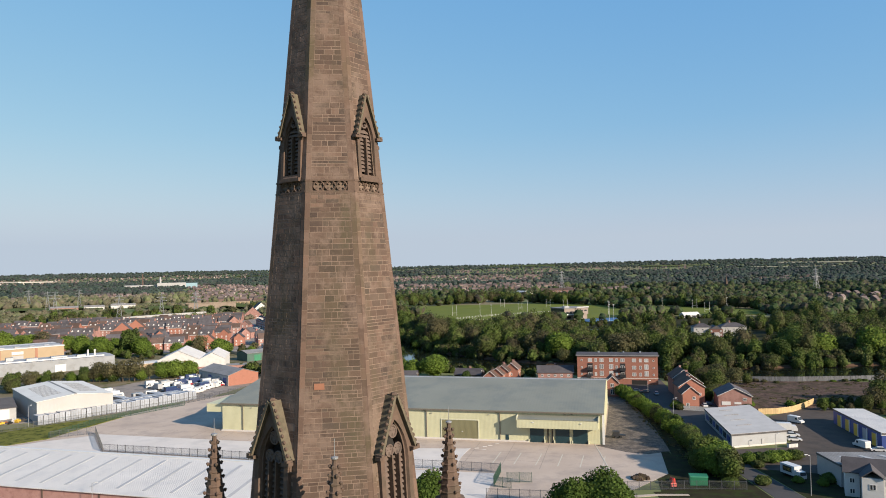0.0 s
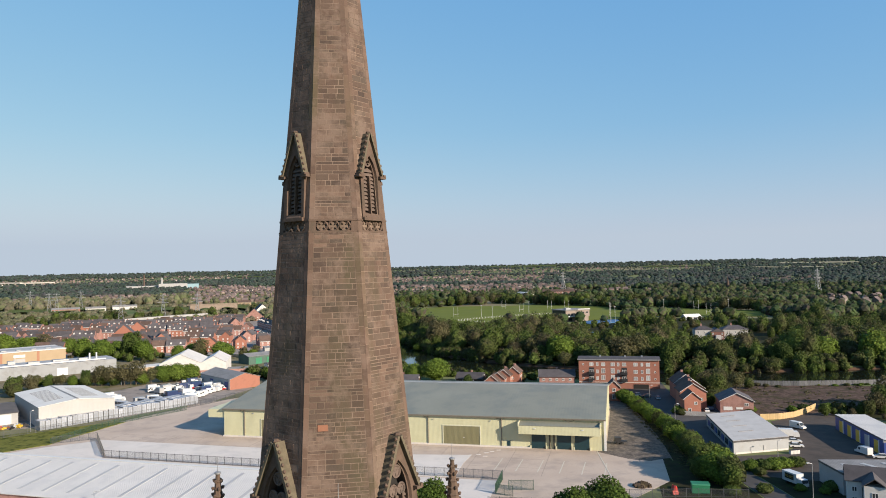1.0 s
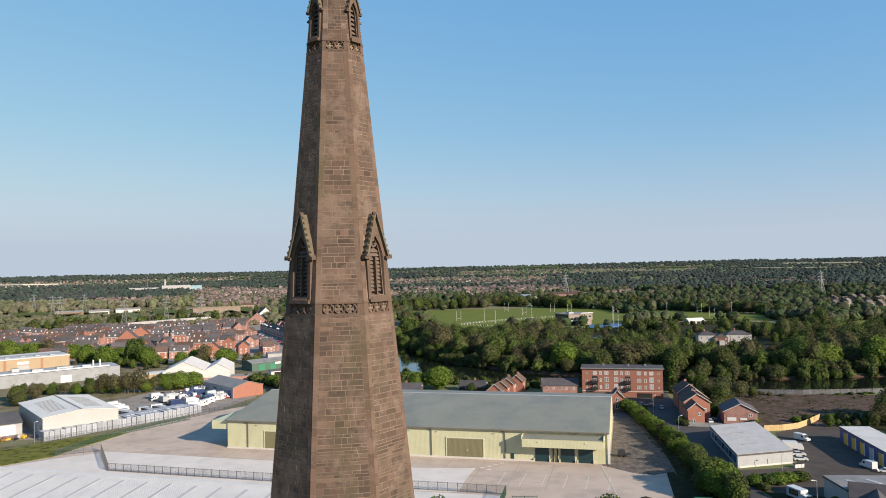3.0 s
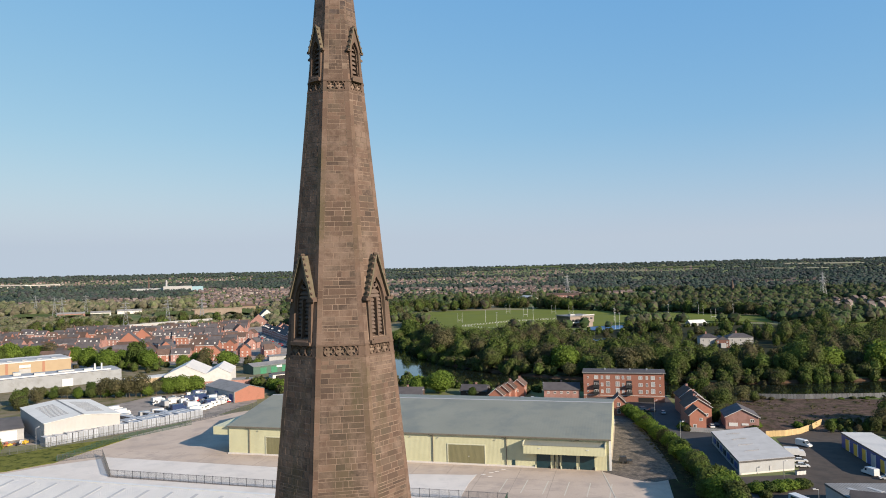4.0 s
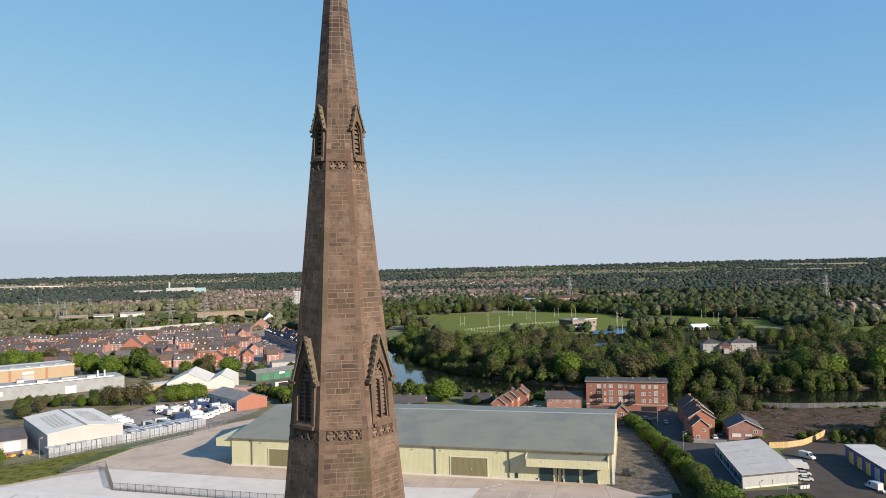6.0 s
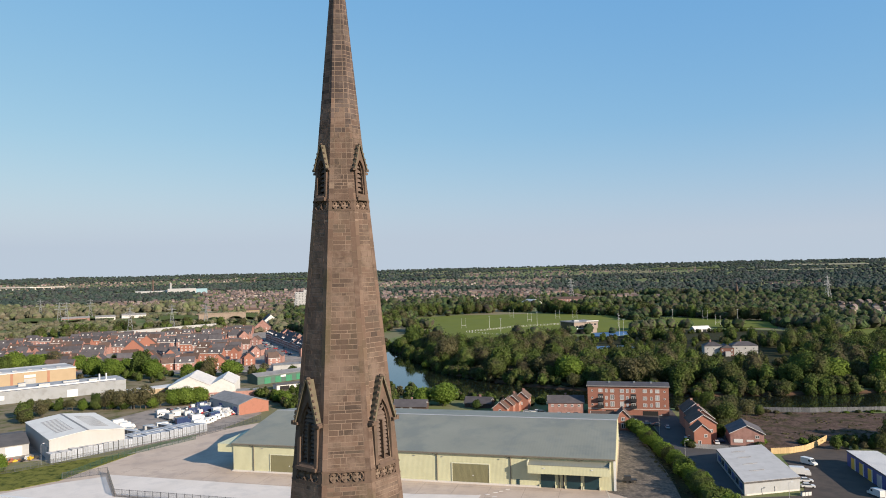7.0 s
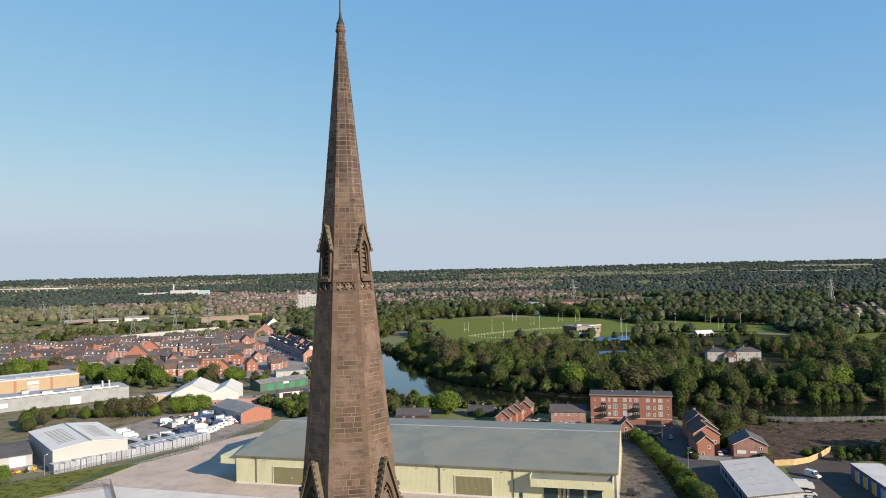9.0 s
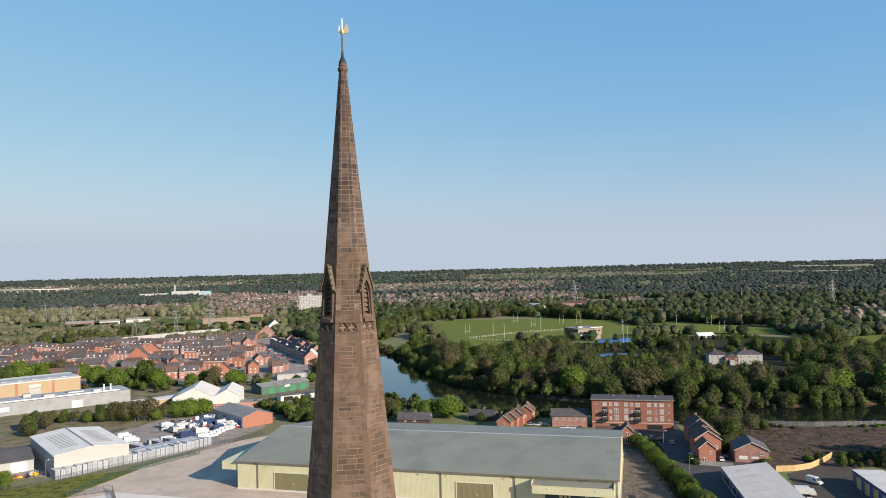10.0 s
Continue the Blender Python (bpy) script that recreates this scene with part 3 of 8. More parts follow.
def on_face(k, s, z, out):
    """A point of face k: s metres along the face, at height z, out metres proud."""
    deg, ap, _ = face_frame(k)
    a = radians(deg)
    r = half_width(z) * ap + out
    return (r * math.sin(a) + s * math.cos(a), -r * math.cos(a) + s * math.sin(a), z)


# the openings cut through the cardinal faces: sill, top, half width
OPENINGS = ((45.35, 51.0, 0.80), (63.66, 66.7, 0.465), (77.58, 79.4, 0.232))
core_faces = [Shape() for i in range(8)]


BANDS = ((62.68, 63.36), (76.66, 77.28))


def core_quad(k, s0, s1, z0, z1, out=-0.003):
    """A piece of face k; s is given in metres, or as -1 and 1 for the arrises. The carved bands lie deeper."""
    for b0, b1 in BANDS:
        if z0 < b0 and b1 < z1:
            core_quad(k, s0, s1, z0, b0 + 0.02, out)
            core_quad(k, s0, s1, b0 + 0.02, b1 - 0.02, -0.10)
            core_quad(k, s0, s1, b1 - 0.02, z1, out)
            return
    _, _, hw = face_frame(k)
    pt = lambda sv, zv: on_face(k, sv * half_width(zv) * hw if abs(sv) == 1 else sv, zv, out)
    core_faces[k].add([pt(s0, z0), pt(s1, z0), pt(s1, z1), pt(s0, z1)], ((0, 1, 2, 3),))


for k in range(8):
    if k % 2 == 0:
        core_quad(k, -1, 1, Z_BASE, Z_TOP)
        continue
    z0 = Z_BASE
    for lo, hi, o in OPENINGS:
        core_quad(k, -1, 1, z0, lo)
        core_quad(k, -1, -o, lo, hi)
        core_quad(k, o, 1, lo, hi)
        z0 = hi
    core_quad(k, -1, 1, z0, Z_TOP)


for k in range(8):
    part("mortar_face", core_faces[k], MORTAR, steeple, "pale lime mortar joints")

# tower below the spire
tw = 4.95
tower = Shape()
tm = pose(0, 0, 0, 0, 0, 45)
tower.box(-tw, tw, -tw, tw, 0, 43.2, tm)
tower.box(-tw - 0.25, tw + 0.25, -tw - 0.25, tw + 0.25, 43.2, 43.7, tm)
for sx in (-1, 1):
    for sy in (-1, 1):
        tower.box(sx * tw - 0.9, sx * tw + 0.9, sy * tw - 0.9, sy * tw + 0.9, 0, 40, tm)
tower.box(-tw, tw, -tw, tw, 43.7, Z_BASE + 0.02, tm)
part("tower", tower, STONE, steeple, "square stone tower with corner buttresses")
parapet = Shape()
for i in range(4):
    mm = pose(0, 0, 0, 0, 0, 45 + 90 * i)
    parapet.box(-tw, tw, -tw - 0.2, -tw + 0.15, 43.9, 44.9, mm)
part("parapet", parapet, STONE_TRIM, steeple)

# ashlar courses
rnd = random.Random(7)
joined, upper, pieces, quoins = Shape(), Shape(), [], Shape()


def ashlar(k, s0, s1, z0, z1, proud):
    g0 = 0.005
    vs = []
    for out, g1 in ((-0.05, 0.0), (proud, g0)):
        for s, z in ((s0 + g1, z0 + g1), (s1 - g1, z0 + g1), (s1 - g1, z1 - g1), (s0 + g1, z1 - g1)):
            vs.append(on_face(k, s, z, out))
    return vs, ((4, 5, 6, 7), (0, 1, 5, 4), (1, 2, 6, 5), (2, 3, 7, 6), (3, 0, 4, 7))


z = Z_BASE
course = 0
while z < Z_TOP - 0.1:
    h = rnd.choice((0.16, 0.21, 0.25, 0.29, 0.33)) * (1.0 if z < 76 else 1.1)
    z1 = min(z + h, Z_TOP)
    for b0, b1 in BANDS:
        if z < b0 < z1:
            z1 = b0
    if any(b0 - 1e-6 <= z < b1 - 1e-6 for b0, b1 in BANDS):
        z = next(b1 for b0, b1 in BANDS if b0 - 1e-6 <= z < b1 - 1e-6)
        continue
    for k in range(8):
        _, ap, hw = face_frame(k)
        half = half_width((z + z1) / 2) * hw * 1.008
        s = -half
        # dressed strips along the arrises
        first = min(half * 0.42, 0.27)
        cuts = [-half, -half + first]
        while half - first - cuts[-1] > 0.5:
            cuts.append(cuts[-1] + rnd.choice((0.28, 0.38, 0.5, 0.66, 0.85)))
        if cuts[-1] > half - first - 0.18:
            cuts[-1] = half - first
        else:
            cuts.append(half - first)
        cuts = sorted(c for c in cuts if -half <= c <= half)
        cuts = [c for i, c in enumerate(cuts) if i == 0 or c - cuts[i - 1] > 0.06] + [half]
        for a, b in zip(cuts[:-1], cuts[1:]):
            if b - a < 0.03 or (k % 2 and any(z1 > lo and z < hi and b > -o and a < o for lo, hi, o in OPENINGS)):
                continue
            edge = a == -half or b == half
            if edge and first < 0.26:
                edge = False
            if edge:
                continue
            vs, fs = ashlar(k, a + (0.0 if a == -half else 0.013), b - (0.0 if b == half else 0.013), z + 0.012, z1 - 0.012,
                            0.003 + rnd.uniform(-0.003, 0.007))
            if k == 0 and 53.7 < z < 74.5 and len(pieces) < 300:
                pieces.append((vs, fs))
            else:
                (upper if z > 81.5 + rnd.uniform(-1.2, 1.2) else joined).add(vs, fs)
    z = z1
    course += 1
top_stones = part("ashlar_facing", upper, STONE_SOOT, steeple, "soot-darkened sandstone courses near the tip")
top_stones["kind"] = "stuff"
# tall dressed stones of the arrises
for k in range(8):
    _, _, hw = face_frame(k)
    for sgn in (-1, 1):
        z = Z_BASE
        while z < Z_TOP - 2:
            z1 = z + rnd.uniform(0.42, 0.85)
            for b0, b1 in BANDS:
                if z < b0 < z1:
                    z1 = b0
                if b0 - 1e-6 <= z < b1 - 1e-6:
                    z = b1
                    z1 = z + 0.6
            h0, h1 = half_width(z) * hw * 1.008, half_width(z1) * hw * 1.008
            wide = min(h1 * 0.42, 0.27)
            if wide < 0.26:
                break
            vs = []
            for o, gq in ((-0.05, 0.0), (0.007, 0.006)):
                for e0, hh, zz in ((0.0, h0, z + gq), (wide, h0, z + gq), (wide, h1, z1 - 0.012 - gq), (0.0, h1, z1 - 0.012 - gq)):
                    vs.append(on_face(k, sgn * (hh - (e0 - gq * (e0 > 0))), zz, o))
            fs = ((4, 5, 6, 7), (0, 1, 5, 4), (1, 2, 6, 5), (2, 3, 7, 6), (3, 0, 4, 7))
            quoins.add(vs, fs if sgn < 0 else tuple(tuple(reversed(f)) for f in fs))
            z = z1
quoin_facing = part("quoin_facing", quoins, QUOIN, steeple, "smooth pinkish dressed stones along the arrises")
quoin_facing["kind"] = "stuff"
stuff_stones = part("ashlar_facing", joined, STONE, steeple, "courses of weathered brown sandstone blocks")
stuff_stones["kind"] = "stuff"

# the one renewed block
nb_vs, nb_fs = ashlar(0, -0.95, -0.44, 52.83, 53.14, 0.03)
part("stone", Shape().add(nb_vs, nb_fs), STONE_NEW, steeple, "bright orange-red renewed block")

# carved bands with rings of tracery
for b0, b1 in BANDS:
    for k in range(8):
        _, _, hw = face_frame(k)
        half = half_width((b0 + b1) / 2) * hw
        band = Shape()
        for za, zb, out in ((b0, b0 + 0.09, 0.012), (b1 - 0.09, b1, 0.035)):
            vs = [on_face(k, s * half_width(zz) * hw * 1.03, zz, o) for o in (-0.12, out) for s, zz in ((-1, za), (1, za), (1, zb), (-1, zb))]
            band.add(vs, ((4, 5, 6, 7), (0, 1, 5, 4), (1, 2, 6, 5), (2, 3, 7, 6), (3, 0, 4, 7)))
        for sgn in (-1, 1):
            vs = [on_face(k, sgn * half * e, zz, o) for o in (-0.12, 0.006) for e, zz in ((0.72, b0 + 0.08), (1.01, b0 + 0.08), (1.0, b1 - 0.09), (0.72, b1 - 0.09))]
            band.add(vs, ((4, 5, 6, 7), (0, 1, 5, 4), (1, 2, 6, 5), (2, 3, 7, 6), (3, 0, 4, 7)))
        bd = part("tracery_band", band, STONE_TRIM, steeple)
        count = 3 if b0 < 70 else 2
        rr = min((b1 - b0) / 2 - 0.10, half * 0.7 / count)
        zm = (b0 + b1) / 2 - 0.005
        for i in range(count):
            c = (i - (count - 1) / 2) * half * 1.4 / count
            ringm = Shape()
            for a in range(12):
                u0, u1 = 2 * math.pi * a / 12, 2 * math.pi * (a + 1) / 12
                r0, r1 = (rr * (1.0 + 0.16 * abs(math.cos(2 * u))) for u in (u0, u1))
                p0 = on_face(k, c + r0 * math.cos(u0), zm + r0 * math.sin(u0), -0.035)
                p1 = on_face(k, c + r1 * math.cos(u1), zm + r1 * math.sin(u1), -0.035)
                ringm.tube(p0, p1, 0.05, 0.05, 4)
            for q in (45, 135, 225, 315):
                ringm.tube(on_face(k, c + rr * 1.05 * math.cos(radians(q)), zm + rr * 1.05 * math.sin(radians(q)), -0.04),
                           on_face(k, c + rr * 0.42 * math.cos(radians(q)), zm + rr * 0.42 * math.sin(radians(q)), -0.045), 0.06, 0.025, 4)
            part("foil_ring", ringm, STONE_TRIM, bd)


def arch_points(hw, spring, top, n=6):
    """The left half of a pointed arch, from the springing up to the point."""
    rise0 = top - spring
    r = (hw * hw + rise0 * rise0) / (2 * hw)
    out = []
    for i in range(n + 1):
        a = math.atan2(rise0, r - hw) * i / n
        out.append((-(hw - r) - r * math.cos(a) - 0.0, spring + r * math.sin(a)))
    return [(x, zz) for x, zz in out]


def lucarne(k, zs, half, knee, apex, arch_half, spring, arch_top, crockets, tracery):
    """A gabled opening on cardinal face k, built looking along -y and turned to its face."""
    a = half_width(zs) * CARD_A + 0.07
    lean = Matrix.Identity(4)
    lean[1][2], lean[1][3] = 0.05, -0.05 * zs
    m = pose(0, 0, 0, 0, 0, 45.0 * k) @ lean
    back = half_width(apex) * CARD_A - 0.15 + 0.05 * (apex - zs)
    lift = 0.24 if tracery else 0.17 if half > 0.6 else 0.09
    la = arch_points(arch_half, spring, arch_top)
    sill = zs + 0.22
    inner = [(-arch_half, sill), (-arch_half, (sill + spring) / 2)] + la
    n_in = len(inner)
    outer = [(-half, zs), (-half, (zs + knee) / 2)]
    for i in range(len(la)):
        u = i / (len(la) - 1)
        outer.append((-half * (1 - u), knee + (apex - knee) * u))
    inner = inner + [(-x, zz) for x, zz in reversed(inner[:-1])]
    outer = outer + [(-x, zz) for x, zz in reversed(outer[:-1])]
    n = len(inner)
    wall = Shape()
    deep = 0.75 if tracery else 0.5
    set_in = 0.14 if tracery else 0.06
    loops = [[(x, -a, zz) for x, zz in outer], [(x, -a, zz) for x, zz in inner]]
    shrink = [(x * 0.86, zz - (0.06 if zz > spring else 0)) for x, zz in inner]
    loops += [[(x * 0.93, -a + 0.14, zz) for x, zz in inner], [(x, -a + 0.16, zz) for x, zz in shrink], [(x, -a + deep, zz) for x, zz in shrink]]
    outer_back = [(x, -back, zz) for x, zz in outer]
    allv = [p for lp in loops for p in lp] + outer_back
    fs = []
    for j in range(len(loops) - 1):
        for i in range(n - 1):
            fs.append((j * n + i, j * n + i + 1, (j + 1) * n + i + 1, (j + 1) * n + i))
    ob0 = len(loops) * n
    for i in range(n - 1):
        fs.append((i + 1, i, ob0 + i, ob0 + i + 1))
    # solid sill
    fs += [(0, n, 2 * n - 1, n - 1)]
    wall.add([m @ Vector(p) for p in allv], fs)
    wall.box(-half * 0.98, half * 0.98, -a - 0.10, -a + 0.3, zs - 0.12, zs + 0.06, m)
    wall.profile([(-a - 0.08, zs + 0.05), (-a + deep, zs + 0.05), (-a + deep, sill + 0.16), (-a + 0.05, sill - 0.02)], -arch_half * 0.95, arch_half * 0.95, m)
    lw = part("lucarne", wall, STONE_TRIM, steeple, "gabled stone opening with a pointed arch")
    # near-black sheet that paints the unlit hollow behind the louvres
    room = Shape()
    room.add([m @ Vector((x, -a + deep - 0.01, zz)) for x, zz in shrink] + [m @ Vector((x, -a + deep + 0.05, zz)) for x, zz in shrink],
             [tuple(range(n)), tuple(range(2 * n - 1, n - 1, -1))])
    part("chamber", room, UNLIT_BLACK, lw)
    # louvres between mullions
    lights = 3 if tracery else 2 if arch_half > 0.42 else 1
    wide = arch_half * 0.86 * 2
    top_l = spring + (0.25 if tracery else 0.45 * (arch_top - spring))
    gap = 0.27 if tracery else 0.205 if half > 0.6 else 0.25
    for li in range(lights):
        x0, x1 = -wide / 2 + wide * li / lights, -wide / 2 + wide * (li + 1) / lights
        zz = sill + 0.2
        while zz < top_l:
            sl = Shape().profile([(-a + set_in + 0.17, zz), (-a + set_in + 0.37, zz + 0.19), (-a + set_in + 0.37, zz + 0.27), (-a + set_in + 0.17, zz + 0.08)], x0, x1, m)
            part("louvre", sl, LOUVRE, lw)
            zz += gap
        if li:
            xm = -wide / 2 + wide * li / lights
            part("mullion", Shape().box(xm - 0.04, xm + 0.04, -a + 0.05, -a + set_in + 0.24, sill, spring + 0.3, m), STONE_TRIM, lw)
    rings = ((0, arch_top - 0.62, 0.30), (-0.31, spring + 0.52, 0.28), (0.31, spring + 0.52, 0.28)) if tracery else \
        ((0, arch_top - 0.62 * arch_half, arch_half * 0.42),)
    if arch_half > 0.42:
        for cx, cz, r in rings:
            tr = Shape()
            for i in range(14):
                u0, u1 = 2 * math.pi * i / 14, 2 * math.pi * (i + 1) / 14
                tr.tube(m @ Vector((cx + r * math.cos(u0), -a + 0.2, cz + r * math.sin(u0))), m @ Vector((cx + r * math.cos(u1), -a + 0.2, cz + r * math.sin(u1))), 0.055, 0.055, 5)
            for q in range(3 if tracery else 4):
                ang = math.pi / 2 + 2 * math.pi * q / (3 if tracery else 4) + math.pi / 3
                tr.tube(m @ Vector((cx + r * math.cos(ang), -a + 0.2, cz + r * math.sin(ang))), m @ Vector((cx + r * 0.3 * math.cos(ang), -a + 0.21, cz + r * 0.3 * math.sin(ang))), 0.05, 0.03, 5)
            part("tracery", tr, LOUVRE, lw)
            if tracery:
                part("tracery_plate", Shape().lathe([(r * 0.97, 0.0), (r * 0.97, 0.05)], 14), LOUVRE, lw,
                     at=m @ Matrix.Translation((cx, -a + 0.27, cz)) @ pose(0, 0, 0, 90, 0, 0))
    # copings, crockets and the finial stub
    slope = math.hypot(half, apex - knee)
    for sgn in (-1, 1):
        c = Shape()
        d = Vector((sgn * half, 0, knee - apex)) / slope
        nrm = Vector((sgn * (apex - knee), 0, half)) / slope
        t0 = 0.16 if half > 1.0 else 0.11 if half > 0.6 else 0.07
        p_top = Vector((0, 0, apex + 0.0))
        ends = [p_top + nrm * t0 * 0.2 - d * 0.02, p_top + d * (slope + 0.12)]
        vs = []
        for e in ends:
            for off, yy in ((0, -a - lift), (t0, -a - lift), (t0, -back), (0, -back)):
                vs.append(m @ (e + nrm * off + Vector((0, yy, 0))))
        c.add(vs, ((0, 1, 2, 3), (7, 6, 5, 4), (0, 4, 5, 1), (1, 5, 6, 2), (2, 6, 7, 3), (3, 7, 4, 0)))
        cp = part("coping", c, STONE_LICHEN, lw, "yellow-grey lichened coping")
        for i in range(crockets):
            u = (i + 0.5) / crockets
            s0 = 0.105 if half > 1.0 else 0.085 if half > 0.6 else 0.065
            pc = p_top + d * slope * u + nrm * (t0 + s0 * 0.35) + Vector((0, -a - lift + s0 * 0.8, 0))
            knob = Shape().lathe([(s0 * 0.45, -s0), (s0 * 0.7, -s0 * 0.3), (s0 * 1.05, s0 * 0.25), (s0 * 0.8, s0 * 0.75), (s0 * 0.2, s0)], 6)
            part("crocket", knob, STONE_TRIM, cp, at=Matrix.Translation(m @ pc) @ nrm.to_track_quat("Z", "Y").to_matrix().to_4x4())
        # knee stone pushing out sideways
        s1 = 0.2 if half > 1.0 else 0.17 if half > 0.6 else 0.1
        kp = Vector((sgn * (half + 0.08), -a - lift + 0.12, knee - 0.12))
        ks = Shape().box(-s1 * 1.3, s1 * 1.3, -s1 * 0.8, s1 * 0.8, -s1 * 0.5, s1 * 0.3)
        ks.box(s1 * 0.5 * sgn - s1 * 0.5, s1 * 0.5 * sgn + s1 * 0.5, -s1, s1, s1 * 0.25, s1 * 0.8)
        part("knee_stone", ks, STONE_TRIM, lw, at=Matrix.Translation(m @ kp) @ pose(0, 0, 0, 0, 0, 45.0 * k))
    st = Shape().lathe([(0.16, 0), (0.2, 0.06), (0.12, 0.16)], 6)
    part("finial_stub", st, STONE_TRIM, lw, at=Matrix.Translation(m @ Vector((0, -a - 0.02, apex + 0.06))) @ Matrix.Scale(min(1, half), 4))


for k in (1, 3, 5, 7):
    lucarne(k, 45.1, 1.22, 49.55, 52.2, 0.93, 49.0, 51.05, 9, True)
    lucarne(k, 63.42, 0.74, 65.75, 67.85, 0.54, 65.35, 66.75, 7, False)
    lucarne(k, 77.34, 0.40, 79.0, 80.2, 0.27, 78.75, 79.45, 4, False)

# cap, rod and weathercock
cap = Shape().lathe([(0.19, 90.6), (0.20, 90.92), (0.265, 91.0), (0.29, 91.1), (0.255, 91.18), (0.21, 91.22), (0.24, 91.28), (0.225, 91.36), (0.2, 91.4)], 12)
part("cap_stone", cap, STONE_TRIM, steeple, "moulded capping stone")
part("cap_cone", Shape().lathe([(0.21, 91.38), (0.215, 91.5), (0.15, 91.62), (0.085, 91.82), (0.06, 92.1), (0.05, 92.12)], 10), IRON, steeple, "dark metal cone")
vane = part("weathervane", Shape().tube((0, 0, 91.9), (0, 0, 93.09), 0.05, 0.035, 8), IRON, steeple, "iron rod with a gilt weathercock")
part("vane_body", Shape().lathe([(0.05, 93.03), (0.12, 93.13), (0.13, 93.25), (0.06, 93.35)], 8), GILT, vane)
part("vane_tail", Shape().profile([(0.05, 93.17), (0.2, 93.09), (0.34, 93.11), (0.37, 93.34), (0.31, 93.57), (0.21, 93.59), (0.13, 93.39)], -0.03, 0.03, pose(0, 0, 0, 0, 0, -100)), GILT, vane)
part("vane_head", Shape().profile([(-0.2, 93.19), (-0.12, 93.17), (-0.1, 93.51), (-0.17, 93.55)], -0.03, 0.03, pose(0, 0, 0, 0, 0, -100)), WHITE_METAL, vane)
part("vane_spike", Shape().tube((0, 0, 93.29), (0, 0, 93.97), 0.055, 0.02, 8), WHITE_METAL, vane, "pale metal spike")

# crocketed pinnacles on the tower's corners
for i in range(4):
    a = radians(90 * i - 90)
    px, py = 6.3 * math.cos(a), 6.3 * math.sin(a)
    at0 = pose(px, py, 0, 0, 0, 22.5)
    pin = Shape().lathe([(0.72, 42.6), (0.72, 45.6), (0.86, 45.7), (0.86, 45.95), (0.60, 46.05), (0.11, 50.0), (0.13, 50.06)], 8)
    pn = part("pinnacle", pin, STONE_TRIM, steeple, "slim crocketed stone pinnacle", at=at0)
    lvl = 46.35
    while lvl < 49.95:
        r = 0.60 - (lvl - 46.05) / 3.95 * 0.49
        part("band", Shape().lathe([(r + 0.01, lvl - 0.06), (r + 0.05, lvl), (r + 0.005, lvl + 0.06)], 8), STONE_TRIM, pn)
        for j in range(4):
            b = radians(90 * j + 45 * (round((lvl - 46.35) / 0.37) % 2))
            kn = Shape().lathe([(0.035, -0.09), (0.07, -0.03), (0.10, 0.05), (0.035, 0.10)], 5)
            part("crocket", kn, STONE_TRIM, pn, at=Matrix.Translation(((r + 0.07) * math.cos(b), (r + 0.07) * math.sin(b), lvl + 0.03)))
        lvl += 0.37
    part("cap_disc", Shape().lathe([(0.12, 50.05), (0.17, 50.09), (0.175, 50.16), (0.06, 50.2)], 10), LEAD, pn, "pale grey metal cap")
    part("lightning_rod", Shape().tube((0, 0, 50.2), (0, 0, 51.0), 0.018, 0.012, 5), GALV, pn)


# ---- the large warehouse ----
WL, WD, WE, WR = 138.2, 71.7, 10.1, 15.3
warehouse = thing("warehouse", turned(-72.3, 232.3, -15.1), "long cream-clad warehouse with a low grey-green pitched roof", "warehouse")
body = Shape().profile([(0, 0), (WD, 0), (WD, WE), (WD / 2, WR - 0.15), (0, WE)], 0, WL)
part("wall", body, CREAM, warehouse, "ribbed cream metal cladding")
rt = Shape()
ov = 0.6
sl = (WR - WE) / (WD / 2)
rt.profile([(-ov, WE - ov * sl + 0.02), (WD / 2, WR), (WD + ov, WE - ov * sl + 0.02), (WD + ov, WE - ov * sl + 0.3), (WD / 2, WR + 0.28), (-ov, WE - ov * sl + 0.3)], -0.5, WL + 0.5)
part("roof", rt, ROOF_GREY, warehouse, "grey-green ribbed metal roof")
part("ridge_cap", Shape().profile([(WD / 2 - 0.7, WR + 0.2), (WD / 2, WR + 0.36), (WD / 2 + 0.7, WR + 0.2), (WD / 2, WR + 0.26)], -0.5, WL + 0.5), GREY_WALL, warehouse)
part("gutter", Shape().profile([(-ov - 0.3, WE - 0.25), (-ov, WE - 0.25), (-ov, WE + 0.1), (-ov - 0.3, WE + 0.1)], -0.5, WL + 0.5), PIPE, warehouse)
for x0, x1, hgt in ((84.1, 96.8, 6.6), (15.3, 28.6, 6.5)):
    dr = part("roller_door", Shape().box(x0, x1, -0.12, 0.05, 0.0, hgt), OLIVE, warehouse, "wide olive roller door")
    part("door_frame", Shape().box(x0 - 0.3, x0, -0.2, 0.05, 0, hgt + 0.3).box(x1, x1 + 0.3, -0.2, 0.05, 0, hgt + 0.3).box(x0, x1, -0.2, 0.05, hgt, hgt + 0.3), CREAM_TRIM, dr)
    part("wicket", Shape().box(x0 + 0.55 * (x1 - x0), x0 + 0.55 * (x1 - x0) + 0.35, -0.16, -0.1, 2.6, 2.9), FRAME, dr)
